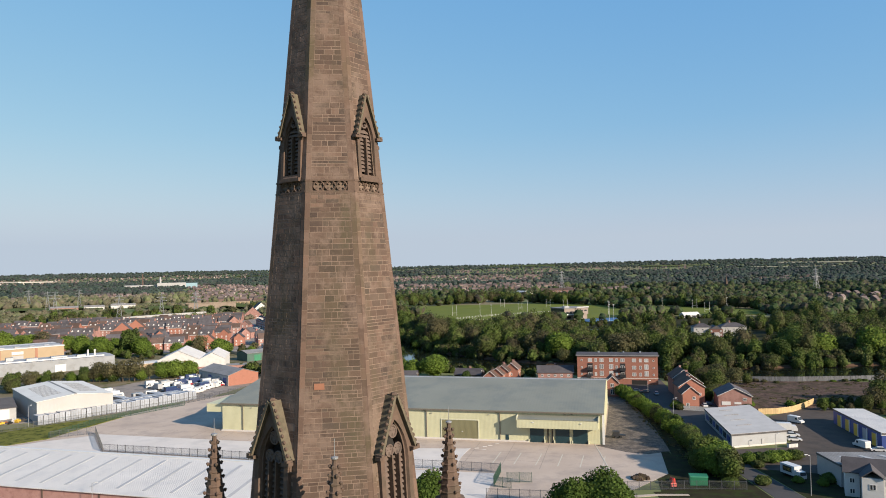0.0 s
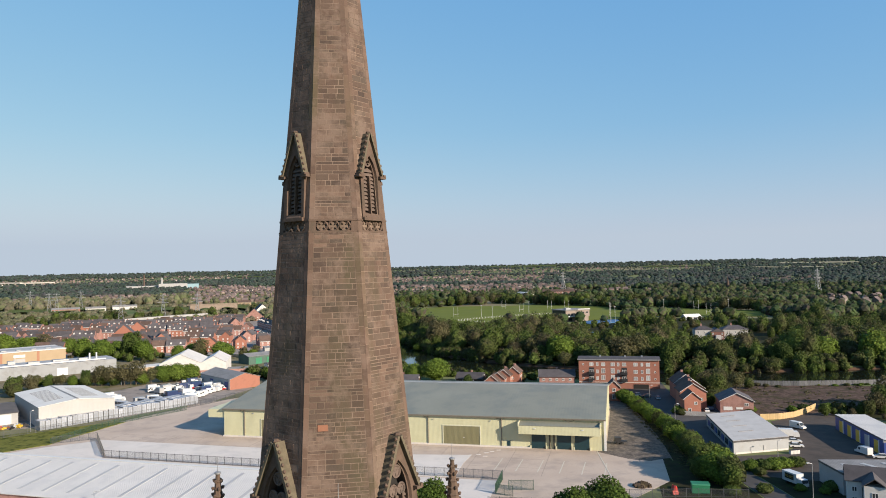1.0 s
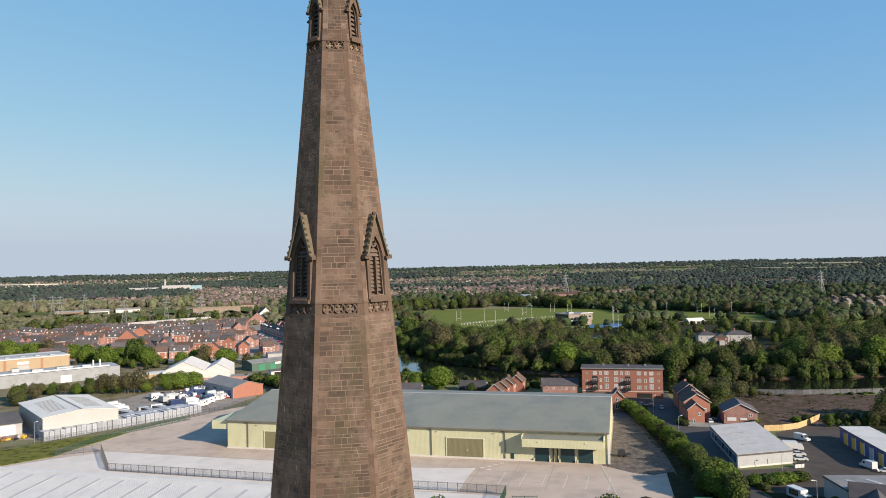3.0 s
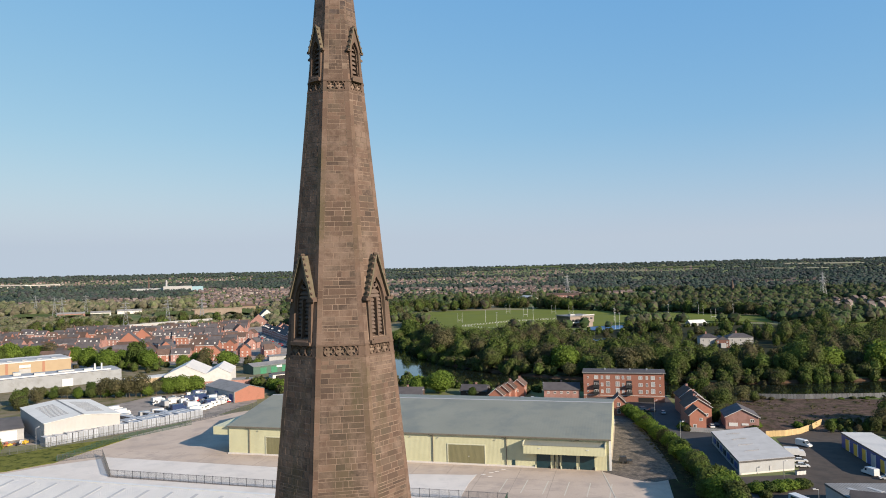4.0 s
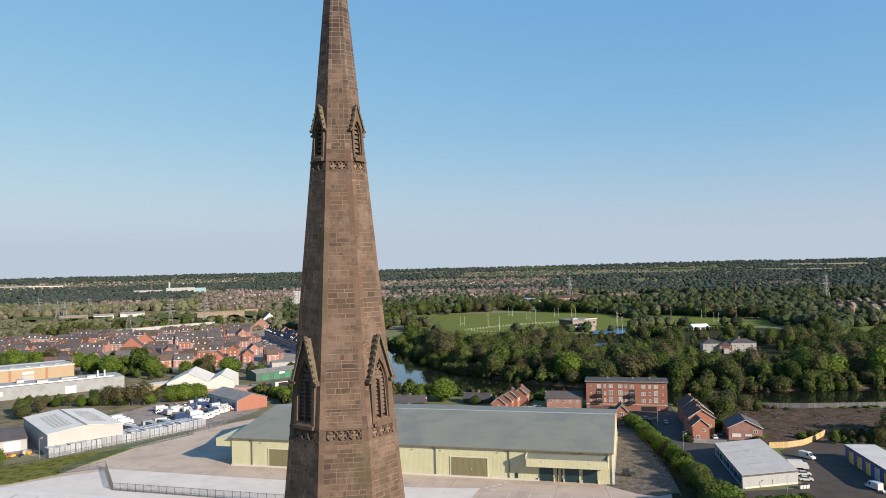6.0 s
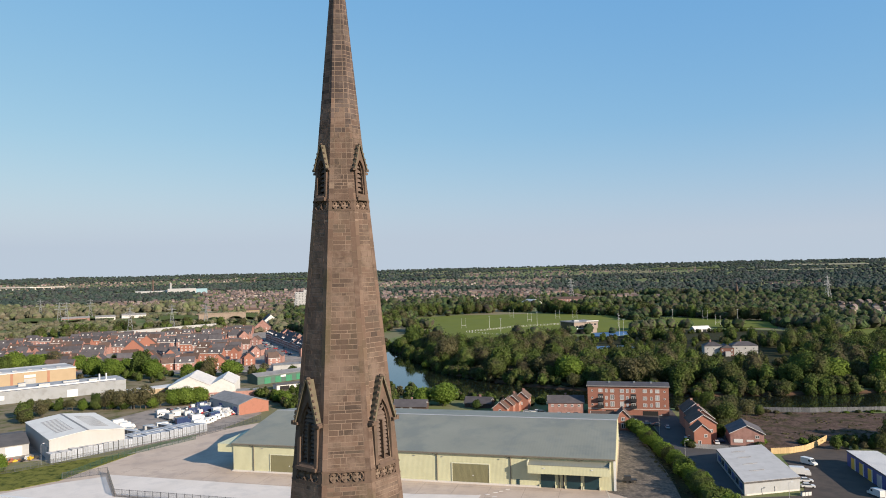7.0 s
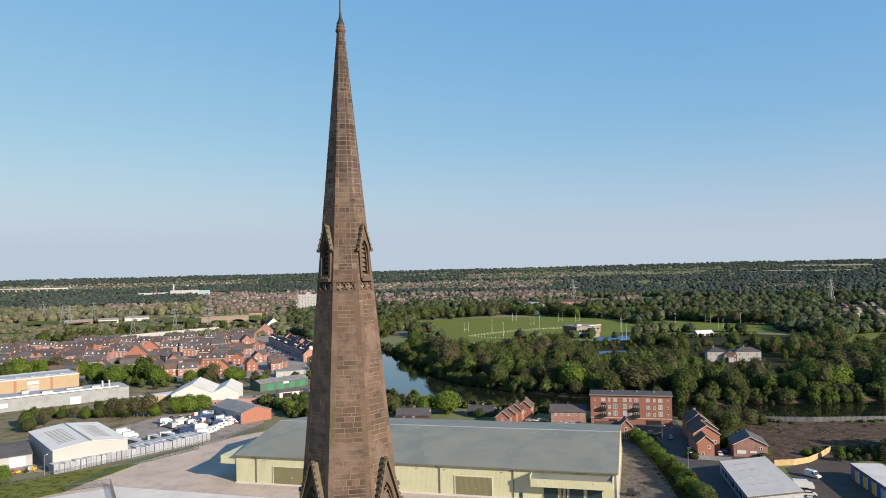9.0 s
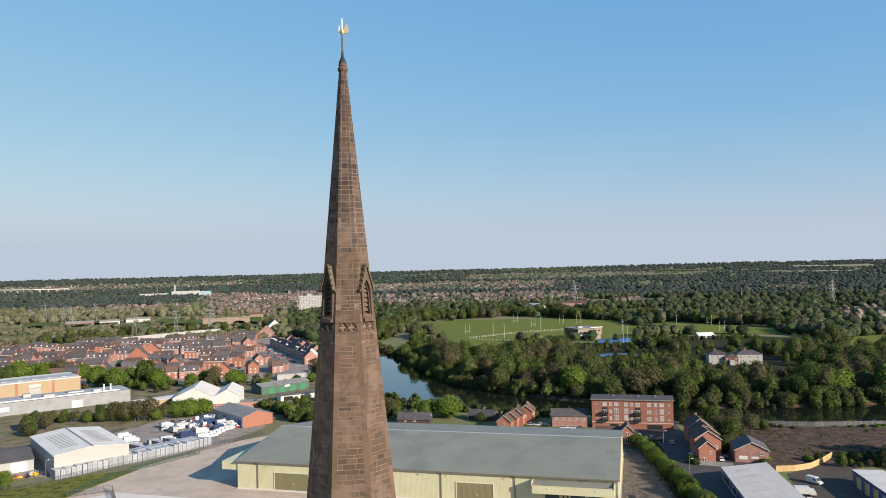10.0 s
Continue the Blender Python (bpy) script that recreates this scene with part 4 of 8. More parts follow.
for x in (8.5, 52.0, 78.7, 104.3):
    part("downpipe", Shape().tube((x, -0.22, 0.0), (x, -0.22, WE - 1.0), 0.15, 0.15, 8).tube((x, -0.22, WE - 1.0), (x, -ov - 0.1, WE - 0.3), 0.15, 0.15, 8)
         .tube((x, -0.2, WE - 1.0), (x - 1.6, -ov, WE - 0.35), 0.09, 0.09, 6), PIPE, warehouse)
part("downpipe", Shape().tube((127, -0.25, 8.6), (127, -0.25, WE - 0.8), 0.15, 0.15, 8).tube((127, -0.2, WE - 1.0), (125.4, -ov, WE - 0.35), 0.1, 0.1, 6)
     .tube((127, -0.2, WE - 1.0), (128.6, -ov, WE - 0.35), 0.1, 0.1, 6), PIPE, warehouse)
for x in (12.0, 48, 70.5, 80.5, 100.5):
    part("wall_lamp", Shape().box(x - 0.22, x + 0.22, -0.3, 0.0, 8.6, 8.8), GALV, warehouse)
part("side_door", Shape().box(106.15, 107.25, -0.1, 0.05, 0.0, 2.2), TEAL, warehouse, "small dark teal personnel door")
can = Shape().profile([(-3.6, 5.4), (0.0, 5.4), (0.0, 8.9), (-3.4, 8.15), (-3.6, 8.15)], 110.5, 136.9)
cn = part("canopy", can, CREAM, warehouse, "deep cream loading canopy")
part("canopy_roof", Shape().profile([(-3.7, 8.2), (0.0, 8.95), (0.0, 9.05), (-3.7, 8.32)], 110.4, 137.0), ROOF_GREY, cn)
for x in (110.3, 136.8):
    part("canopy_edge", Shape().box(x, x + 0.3, -3.75, 0, 7.9, 9.2), CREAM_TRIM, cn)
for x in (115.5, 131.0):
    part("canopy_lamp", Shape().box(x, x + 0.7, -3.8, -3.6, 7.2, 7.4), WHITE_METAL, cn)
for x0, x1 in ((114.4, 119.0), (122.8, 127.4), (128.6, 133.3)):
    part("dock_door", Shape().box(x0, x1, -0.25, 0.05, 0.0, 4.9), TEAL, warehouse, "dark teal loading door")
    part("dock_buffer", Shape().box(x0 - 0.5, x0 - 0.1, -0.7, 0.0, 0.0, 1.0), CREAM_TRIM, warehouse)
    part("dock_buffer", Shape().box(x1 + 0.1, x1 + 0.5, -0.7, 0.0, 0.0, 1.0), CREAM_TRIM, warehouse)
part("dock_post", Shape().box(120.2, 120.6, -0.4, 0.0, 0, 5.4).box(121.6, 122.0, -0.4, 0, 0, 5.4), IRON, warehouse)
part("corner_post", Shape().box(WL - 0.2, WL + 0.55, -0.35, 0.5, 0.0, WE - 0.3), WHITE_METAL, warehouse)
part("side_canopy", Shape().box(-6.8, 0.0, 0.4, 46.0, 6.7, 9.7), CREAM, warehouse, "cream side canopy")
part("plinth", Shape().box(0.0, 114, -0.9, -0.02, 0.0, 0.45), PALE, warehouse, "low concrete plinth")


# ---- builders for buildings ----
_shared = {}


def shared(key, make):
    if key not in _shared:
        _shared[key] = make()
    return _shared[key]


def building(name, at, L, W, eave, ridge, axis, wall, roof, label, category, group="", over=0.35, plinth=None):
    """A gabled building; its front-left corner stands at the pose, its front faces -y. axis: along which its ridge runs."""
    b = thing(name, at, label, category, group)
    body, rf = Shape(), Shape()
    if axis == "x":
        s = (ridge - eave) / (W / 2)
        body.profile([(0, -1.5), (W, -1.5), (W, eave), (W / 2, ridge - 0.1), (0, eave)], 0, L)
        rf.profile([(-over, eave - over * s), (W / 2, ridge), (W + over, eave - over * s), (W + over, eave - over * s + 0.18), (W / 2, ridge + 0.18), (-over, eave - over * s + 0.18)], -over, L + over)
    else:
        s = (ridge - eave) / (L / 2)
        q = pose(0, 0, 0, 0, 0, 90) @ Matrix.Scale(-1, 4, (0, 1, 0))
        body.profile([(0, -1.5), (L, -1.5), (L, eave), (L / 2, ridge - 0.1), (0, eave)], 0, W, q)
        rf.profile([(-over, eave - over * s), (L / 2, ridge), (L + over, eave - over * s), (L + over, eave - over * s + 0.18), (L / 2, ridge + 0.18), (-over, eave - over * s + 0.18)], -over, W + over, q)
    part("wall", body, wall, b)
    part("roof", rf, roof, b)
    if plinth:
        part("plinth", Shape().box(-0.06, L + 0.06, -0.06, W + 0.06, -1.0, plinth[0]), plinth[1], b)
    return b


def window(parent, w, h, at, bars=1, glass=None):
    """A framed window whose outer face looks along -y of the pose, centred on its sill."""
    def make_frame():
        s, t = Shape(), 0.14
        s.box(-w / 2, w / 2, -0.06, 0.05, 0, t).box(-w / 2, w / 2, -0.06, 0.05, h - t, h)
        s.box(-w / 2, -w / 2 + t, -0.06, 0.05, t, h - t).box(w / 2 - t, w / 2, -0.06, 0.05, t, h - t)
        for i in range(bars):
            x = -w / 2 + w * (i + 1) / (bars + 1)
            s.box(x - 0.08, x + 0.08, -0.06, 0.05, t, h - t)
        return s.mesh("window", FRAME)
    fr = part("window", shared(("frame", w, h, bars), make_frame), None, parent, at=at)
    part("pane", shared(("pane", w, h, glass), lambda: Shape().box(-w / 2 + 0.14, w / 2 - 0.14, -0.02, 0.02, 0.14, h - 0.14).mesh("pane", glass or PANE)), None, fr)
    return fr


def far_window(parent, w, h, at):
    return part("window", shared(("far", w, h), lambda: Shape().box(-w / 2 - 0.12, w / 2 + 0.12, -0.10, 0.05, -0.2, 0).box(-w / 2, -w / 2 + 0.22, -0.08, 0.05, 0, h).box(w / 2 - 0.22, w / 2, -0.08, 0.05, 0, h)
                .box(-w / 2 + 0.22, w / 2 - 0.22, -0.08, 0.05, h - 0.2, h).box(-0.1, 0.1, -0.08, 0.05, 0, h - 0.2).mesh("window", FRAME)), None, parent, at=at)


def chimney(parent, x, y, z, h=1.3, material=None):
    c = part("chimney", shared(("chim", h, material), lambda: Shape().box(-0.45, 0.45, -0.3, 0.3, -0.8, h).box(-0.52, 0.52, -0.37, 0.37, h - 0.25, h).mesh("chimney", material or BRICK)),
             None, parent, at=Matrix.Translation((x, y, z)))
    return c


rh = random.Random(21)
back_rows = []


def terrace(x0, y0, x1, y1, eave=5.4, deep=9.0, wall=None, roof=None, gable=False, dormers=True, units=0):
    """A row of houses whose front runs from one ground point to another; each house is a thing of its own."""
    run = math.hypot(x1 - x0, y1 - y0)
    ang = math.degrees(math.atan2(y1 - y0, x1 - x0))
    n = units or max(1, round(run / 11))
    for i in range(n):
        u = i / n
        L = run / n
        at = turned(x0 + (x1 - x0) * u, y0 + (y1 - y0) * u, ang)
        e = eave + rh.choice((-0.3, 0, 0, 0.5, 1.4))
        h = building("house", at, L - 0.02, deep, e, e + (0.46 * deep if not gable else 0.45 * L), "y" if gable else "x", wall or rh.choice((BRICK, BRICK, BRICK_ORANGE)),
                     roof or rh.choice((SLATE, SLATE, SLATE, BROWN_TILE)), "red brick terraced house with a dark pitched roof" if not gable else "brick house with a gabled front and dark roof",
                     "house", "houses of the brick estate", 0.15)
        if not gable and rh.random() < 0.75:
            back_rows.append((at @ Matrix.Translation((0, deep + rh.uniform(5, 9), 0)), L))
        if not gable:
            part("gutter", Shape().box(-0.1, L + 0.08, -0.42, -0.2, e - 0.35, e - 0.05), FRAME, h)
        k = max(1, int(L / 3.6))
        for j in range(k):
            for zz in (0.9, 3.4):
                far_window(h, 1.1, 1.25, Matrix.Translation((L * (j + 0.5) / k, -0.02, zz)))
        if dormers and not gable and rh.random() < 0.62:
            for j in range(2):
                d = part("dormer", shared("dormer", lambda: Shape().profile([(-0.65, 0), (0.65, 0), (0.65, 1.15), (0, 1.75), (-0.65, 1.15)], 0, 2.4, pose(0, 0, 0, 0, 0, 90) @ Matrix.Scale(-1, 4, (0, 1, 0))).mesh("dormer", RENDER)), None, h,
                         at=Matrix.Translation((L * (j + 0.5) / 2, 0.9, e + 0.7)))
        if rh.random() < 0.6:
            chimney(h, L * 0.08 if not gable else L * 0.5, deep * 0.5, e + 0.46 * deep if not gable else e + 0.3 * L)


# ---- white-roofed hall in the foreground ----
hall = thing("industrial_hall", turned(-161.6, 164.7, -17), "low brick hall with a white ribbed sheet roof", "industrial hall")
part("wall", Shape().profile([(0, -1.5), (25.6, -1.5), (25.6, 7.6), (24, 8.5), (0, 5.95)], 0, 150), BRICK, hall)
part("roof", Shape().profile([(-0.5, 5.95), (24, 8.6), (26.2, 7.3), (26.2, 7.48), (24, 8.78), (-0.5, 6.13)], -0.5, 150.5), WHITE_ROOF, hall)
for i in range(17):
    x = 8 + 7.7 * i
    sl0 = (8.6 - 6.0) / 24.0
    part("rooflight", Shape().profile([(2.5, 6.0 + 2.5 * sl0 + 0.17), (21, 6.0 + 21 * sl0 + 0.17), (21, 6.0 + 21 * sl0 + 0.24), (2.5, 6.0 + 2.5 * sl0 + 0.24)], x, x + 0.95), ROOFLIGHT, hall, "grey translucent rooflight strip")
part("ridge_cap", Shape().box(-0.5, 150.5, 23.2, 24.3, 8.72, 8.85), WHITE_METAL, hall)
for i in range(9):
    part("pilaster", Shape().box(5 + 17 * i, 5.4 + 17 * i, -0.15, 0.0, 0, 5.9), BROWN_TILE, hall)

# ---- white shed and its neighbours ----
ws = building("shed", turned(-152.0, 253.6, 39.4), 28.8, 48, 8.3, 9.9, "y", WHITE_WALL, SHED_ROOF, "white clad gabled industrial shed", "shed")
for side in (0, 1):
    for i in range(11):
        y = 9 + 2.8 * i
        x0, x1 = (4.0, 11.0) if side == 0 else (17.8, 24.8)
        s0 = 1.6 / 14.4
        za, zb = (8.3 + x0 * s0, 8.3 + x1 * s0) if side == 0 else (8.3 + (28.8 - x0) * s0, 8.3 + (28.8 - x1) * s0)
        rl = Shape().add([(x0, y, za + 0.19), (x1, y, zb + 0.19), (x1, y + 0.85, zb + 0.19), (x0, y + 0.85, za + 0.19), (x0, y, za + 0.25), (x1, y, zb + 0.25), (x1, y + 0.85, zb + 0.25), (x0, y + 0.85, za + 0.25)],
                         ((4, 5, 6, 7), (0, 1, 5, 4), (1, 2, 6, 5), (2, 3, 7, 6), (3, 0, 4, 7)))
        part("rooflight", rl, GREY_ROOF, ws)
part("ridge_cap", Shape().box(14.0, 14.8, -0.4, 48.4, 10.0, 10.15), GREY_ROOF, ws)
part("end_door", Shape().box(-0.12, 0.0, 3, 9, 0, 5), GREY_WALL, ws)
gs = building("shed", turned(-193, 246.2, 35.7), 32.5, 30, 4.6, 6.6, "x", GREY_WALL, DARK_ROOF, "old grey shed with a dark felt roof", "shed")
part("roller_door", Shape().box(24, 30, -0.15, 0.02, 0, 4), WHITE_METAL, gs)

DULL_WALL = surf("dull_grey_cladding", (0.247, 0.2626, 0.2795), (0.3185, 0.3354, 0.3484), 6, 0.7, 0.05, 0.4, stain=(0.182, 0.182, 0.1755), stain_size=4)
lg = building("factory_building", turned(-290, 356, 36.8), 118, 26, 7.0, 7.4, "x", DULL_WALL, GREY_WALL, "long low grey factory with ducts on its roof", "factory", over=0.1)
part("duct", Shape().tube((5, 1.2, 7.9), (112, 1.2, 7.9), 0.45, 0.45, 10), WHITE_METAL, lg, "long white duct")
for i in range(9):
    part("duct_support", Shape().box(10 + 12 * i, 10.2 + 12 * i, 1.0, 1.4, 7.1, 7.6), GALV, lg)
for x, y0, dx, dy, dz in ((70, 8, 6, 4, 1.6), (84, 12, 9, 5, 1.2), (60, 15, 4, 4, 2.2), (98, 9, 5, 3, 1.4)):
    part("roof_unit", Shape().box(x, x + dx, y0, y0 + dy, 7.1, 7.2 + dz), GALV, lg)
for x in (104, 108):
    part("flue", Shape().tube((x, 8, 7), (x, 8, 11.5), 0.5, 0.5, 8), WHITE_METAL, lg)
part("sign_board", Shape().box(46, 51, -0.2, -0.05, 2.5, 5), FRAME, lg)
part("shutter", Shape().box(84, 90, -0.15, 0.02, 0.0, 4.5), WHITE_METAL, lg)
tn = building("factory_building", turned(-311, 420, 40), 80, 32, 10.0, 10.6, "x", TAN, GREY_WALL, "tan clad factory with terracotta bands", "factory", over=0.2)
for x in (20, 40, 62):
    part("panel", Shape().box(x, x + 1.6, -0.12, 0.02, 0, 9.9), TERRACOTTA, tn, "terracotta cladding band")
part("shutter", Shape().box(48, 55, -0.15, 0.02, 0, 5.5), GREY_WALL, tn)
part("sign_board", Shape().box(48, 55, -0.2, 0.0, 6.2, 8.2), RENDER, tn)
part("parapet", Shape().box(-0.3, 80.3, -0.3, 32.3, 9.9, 10.5), RENDER, tn)
for i in range(8):
    part("roof_light", Shape().box(6 + 9 * i, 9 + 9 * i, 6, 10, 10.6, 11.0), ROOFLIGHT, tn)

# twin white gables, brick workshop, green shed
tg = thing("workshop", turned(-152.9, 384.6, 9.7), "white twin-gabled workshop with a red brick base", "workshop")
q0 = pose(0, 0, 0, 0, 0, 90) @ Matrix.Scale(-1, 4, (0, 1, 0))
for x0, wide, top in ((0.0, 23.5, 13.4), (23.5, 14.0, 11.6)):
    part("wall", Shape().profile([(x0, -1), (x0 + wide, -1), (x0 + wide, 8.0), (x0 + wide / 2, top), (x0, 8.0)], 0, 30, q0), RENDER, tg)
    part("roof", Shape().profile([(x0 - 0.1, 7.95), (x0 + wide / 2, top + 0.02), (x0 + wide + 0.1, 7.95), (x0 + wide + 0.1, 8.1), (x0 + wide / 2, top + 0.2), (x0 - 0.1, 8.1)], -0.3, 30.3, q0), WHITE_ROOF, tg)
part("plinth", Shape().box(18.8, 37.6, -0.15, 0.02, -1, 3.6), BRICK, tg)
part("sign_board", Shape().box(14.6, 18.2, -0.25, 0, 6.2, 7.4), TERRACOTTA, tg)
for i in range(4):
    window(tg, 2.0, 1.4, Matrix.Translation((20.2 + 4.2 * i, -0.18, 1.3)))
part("annexe", Shape().box(37.4, 50.4, 2, 10, 0, 3.4), BRICK, tg, "low brick annexe")
part("annexe_roof", Shape().box(37.4, 50.7, 1.7, 10.3, 3.4, 3.6), GREY_ROOF, tg)
bw = building("workshop", turned(-98.8, 336.5, 42), 17, 34.0, 5.4, 8.0, "y", BRICK_ORANGE, GREY_ROOF, "orange brick workshop with a grey sheet roof", "workshop")
part("front_panel", Shape().box(-0.12, 0.0, 0, 34.0, 0, 5.2), WHITE_WALL, bw)
for i in range(4):
    part("loading_door", Shape().box(-0.25, -0.1, 2 + 8.50 * i, 5.6 + 8.50 * i, 0, 4.0), GREY_WALL if i % 2 else BLUE_CLAD, bw)
gn = building("shed", turned(-114, 436.5, 42), 36, 14, 5.2, 6.8, "x", GREEN_CLAD, GREY_ROOF, "green clad unit with grey sheet roof", "shed")
for i in range(4):
    part("loading_door", Shape().box(5 + 8 * i, 9.5 + 8 * i, -0.12, 0.02, 0, 4), DUMP_GREEN, gn)
part("sign_board", Shape().box(17, 21, -0.2, 0, 3.3, 4.6), FRAME, gn)
part("roof_light", Shape().profile([(1.5, 5.62), (5.5, 6.54), (5.5, 6.62), (1.5, 5.72)], 24, 26), WHITE_METAL, gn)
part("roof_light", Shape().profile([(1.5, 5.62), (5.5, 6.54), (5.5, 6.62), (1.5, 5.72)], 29, 31), WHITE_METAL, gn)
lean = building("shed", turned(-96, 412, 30), 22, 8, 3.2, 3.8, "x", RENDER, DARK_ROOF, "low white lean-to with a dark roof", "shed")
# a black panel on the wall paints the bay's dark inside
part("opening", Shape().box(2, 8, -0.1, 0.05, 0, 2.6), UNLIT_BLACK, lean)
shop = building("workshop", turned(-176, 392, 42), 26, 12, 4.6, 5.0, "x", TAN, WHITE_ROOF, "low tan brick unit with a flat pale roof", "workshop")
part("shutter", Shape().box(16, 19, -0.1, 0.02, 0, 3), TERRACOTTA, shop)
building("shed", turned(-118, 500, 20), 24, 12, 4.2, 4.8, "x", GREY_WALL, GREY_ROOF, "low grey flat-roofed shed by the estate", "shed")

# brick estate
terrace(-443, 733, -407, 733)
terrace(-399, 719, -369, 720)
terrace(-368, 718, -339, 719)
terrace(-391, 634, -353, 633)
terrace(-347, 626, -323, 627)
terrace(-324, 629, -304, 632)
terrace(-321, 565, -297, 565)
terrace(-298, 570, -282, 573)
terrace(-328, 690, -299, 692)
terrace(-293, 678, -275, 682, gable=True, units=1)
terrace(-278, 690, -259, 693)
terrace(-258, 690, -241, 694)
terrace(-242, 697, -215, 699)
terrace(-201, 571, -177, 571)
terrace(-224, 568, -216, 572, gable=True, units=1)
terrace(-198, 520, -184, 522)
terrace(-208, 519, -199, 522)
terrace(-171, 519, -159, 521, gable=True, units=1)
terrace(-153, 540, -143, 543, gable=True, units=1)
terrace(-157, 587, -150, 591, gable=True, units=1)
terrace(-206, 730, -197, 736, gable=True, units=1)
terrace(-130, 536, -122, 539)
terrace(-224, 861, -203, 866, gable=True, units=1)
terrace(-114, 587, -104, 591, gable=True, units=1)
terrace(-282, 621, -264, 624, gable=True, units=1)
terrace(-257, 606, -240, 608)
terrace(-259, 557, -246, 560)
terrace(-236, 548, -221, 550, gable=True, units=1)
terrace(-451, 710, -432, 713)
terrace(-218, 630, -195, 631)
terrace(-356, 762, -336, 767)
terrace(-305, 786, -277, 789)
terrace(-185, 760, -118, 611, 6.2, wall=BRICK, roof=SLATE)
for x0, y0, n, a in ((-275, 735, 4, 3), (-262, 778, 4, 4), (-330, 745, 3, 2), (-405, 770, 4, 2), (-250, 822, 3, 8), (-198, 655, 2, 6), (-242, 655, 3, 3), (-196, 605, 2, 4), (-345, 590, 2, 2), (-372, 560, 3, 0), (-400, 600, 3, 2),
                     (-318, 655, 3, 2), (-300, 522, 2, 4), (-262, 520, 2, 5), (-236, 596, 1, 10), (-420, 660, 3, 1), (-225, 755, 2, 5), (-370, 680, 2, 2)):
    terrace(x0, y0, x0 + 11 * n * math.cos(radians(a)), y0 + 11 * n * math.sin(radians(a)), units=n, dormers=n > 2)

# small gabled houses between the rows
for i, (x, y) in enumerate(((-320, 574), (-311, 589), (-296, 579), (-263, 588), (-245, 561), (-222, 573), (-192, 527), (-205, 523), (-167, 523), (-146, 538), (-157, 605), (-128, 551), (-201, 733), (-182, 698), (-196, 576), (-203, 626), (-374, 600), (-401, 663), (-341, 577), (-273, 553), (-224, 532), (-170, 582), (-236, 675), (-367, 632), (-199, 654))):
    terrace(x - 3.8, y, x + 3.8 + (i % 3), y + (i * 7 % 5) - 2, 5.2, 9.5, wall=(BRICK_ORANGE, BRICK, BRICK)[i % 3], gable=True, units=1)
terrace(-226, 921, -208, 928, 9, 22, wall=RENDER, roof=SLATE, gable=True, units=1)
terrace(-117, 607, -106, 611, 7, 12, wall=RENDER, roof=SLATE, gable=True, units=1)
for at, L in back_rows:
    e = rh.uniform(5.2, 6.6)
    h = building("house", at, L - 0.02, 9.5, e, e + 4.2, "x", rh.choice((BRICK, BRICK, BRICK_ORANGE)), rh.choice((SLATE, SLATE, BROWN_TILE)), "brick terraced house behind the front row", "house",
                 "houses of the brick estate", 0.15)
    if rh.random() < 0.5:
        chimney(h, L * 0.1, 4.7, e + 4.1)
# long railway wall behind the estate
rw = Shape().prism([(-399.6, 787.9), (-361.7, 845.4), (-324.7, 896.9), (-291.0, 929.9), (-292.0, 932.4), (-325.7, 899.4), (-362.7, 847.9), (-400.6, 790.4)], 0, 7.0)
solid("viaduct", rw, GREY_WALL, "long pale railway parapet behind the houses", "railway wall")
# arched bridge
STONE_NEW_GREY = surf("bridge_stone", (0.22, 0.17, 0.13), (0.30, 0.24, 0.19), 4, 0.9, 0.2, 0.5)
br = thing("bridge", turned(-358, 1062, 24), "stone railway bridge with round arches", "bridge")
deck = Shape()
outline = [(0, 0), (0, 12), (70, 12), (70, 0)]
for c in (54, 22):
    outline += [(c + 12 * math.cos(math.pi * i / 10), 7.5 * math.sin(math.pi * i / 10)) for i in range(11)]
q1 = pose(0, 0, 0, 0, 0, 90) @ Matrix.Scale(-1, 4, (0, 1, 0))
deck.profile(outline, 0, 9, q1)
part("arch_wall", deck, STONE_NEW_GREY, br)
part("parapet", Shape().box(-4, 90, -0.4, 0.3, 12, 13.2), STONE_NEW_GREY, br)

mv = thing("viaduct", Matrix.Identity(4), "long pale motorway viaduct on piers far off", "viaduct")
for (ax, ay), (bx, by) in (((-1960, 2990), (-1640, 2905)), ((-1672, 2960), (-1545, 2978))):
    run, mm = math.hypot(bx - ax, by - ay), turned(ax, ay, math.degrees(math.atan2(by - ay, bx - ax)), rise(ax, ay) + 2)
    part("deck", Shape().box(0, run, -7, 7, 7, 10.5, mm), PALE, mv)
    for i in range(int(run / 32)):
        part("pier", Shape().box(16 + 32 * i, 19 + 32 * i, -4, 4, -8, 7, mm), PALE, mv)

ml = building("factory_building", turned(205, 1240, -6, rise(205, 1240)), 58, 16, 13.0, 16.5, "x", BRICK, BROWN_TILE, "old red brick works with tall windows beyond the field", "factory")
for i in range(9):
    for zz in (1.5, 5.5, 9.2):
        far_window(ml, 1.8, 2.4, Matrix.Translation((4 + 6.2 * i, -0.02, zz)))
building("hall", turned(168, 1236, 24, rise(168, 1236)), 24, 30, 8.0, 13.0, "y", RENDER, WHITE_ROOF, "white gabled hall beside the brick works", "hall")
# tower block, distant works, white houses
tb = thing("tower_block", turned(-262, 1318, 12), "pale concrete tower block of flats", "tower block")
part("wall", Shape().box(0, 44, 0, 16, 0, 35), GREY_WALL, tb)
part("lift_house", Shape().box(16, 24, 4, 12, 35, 39), GREY_WALL, tb)
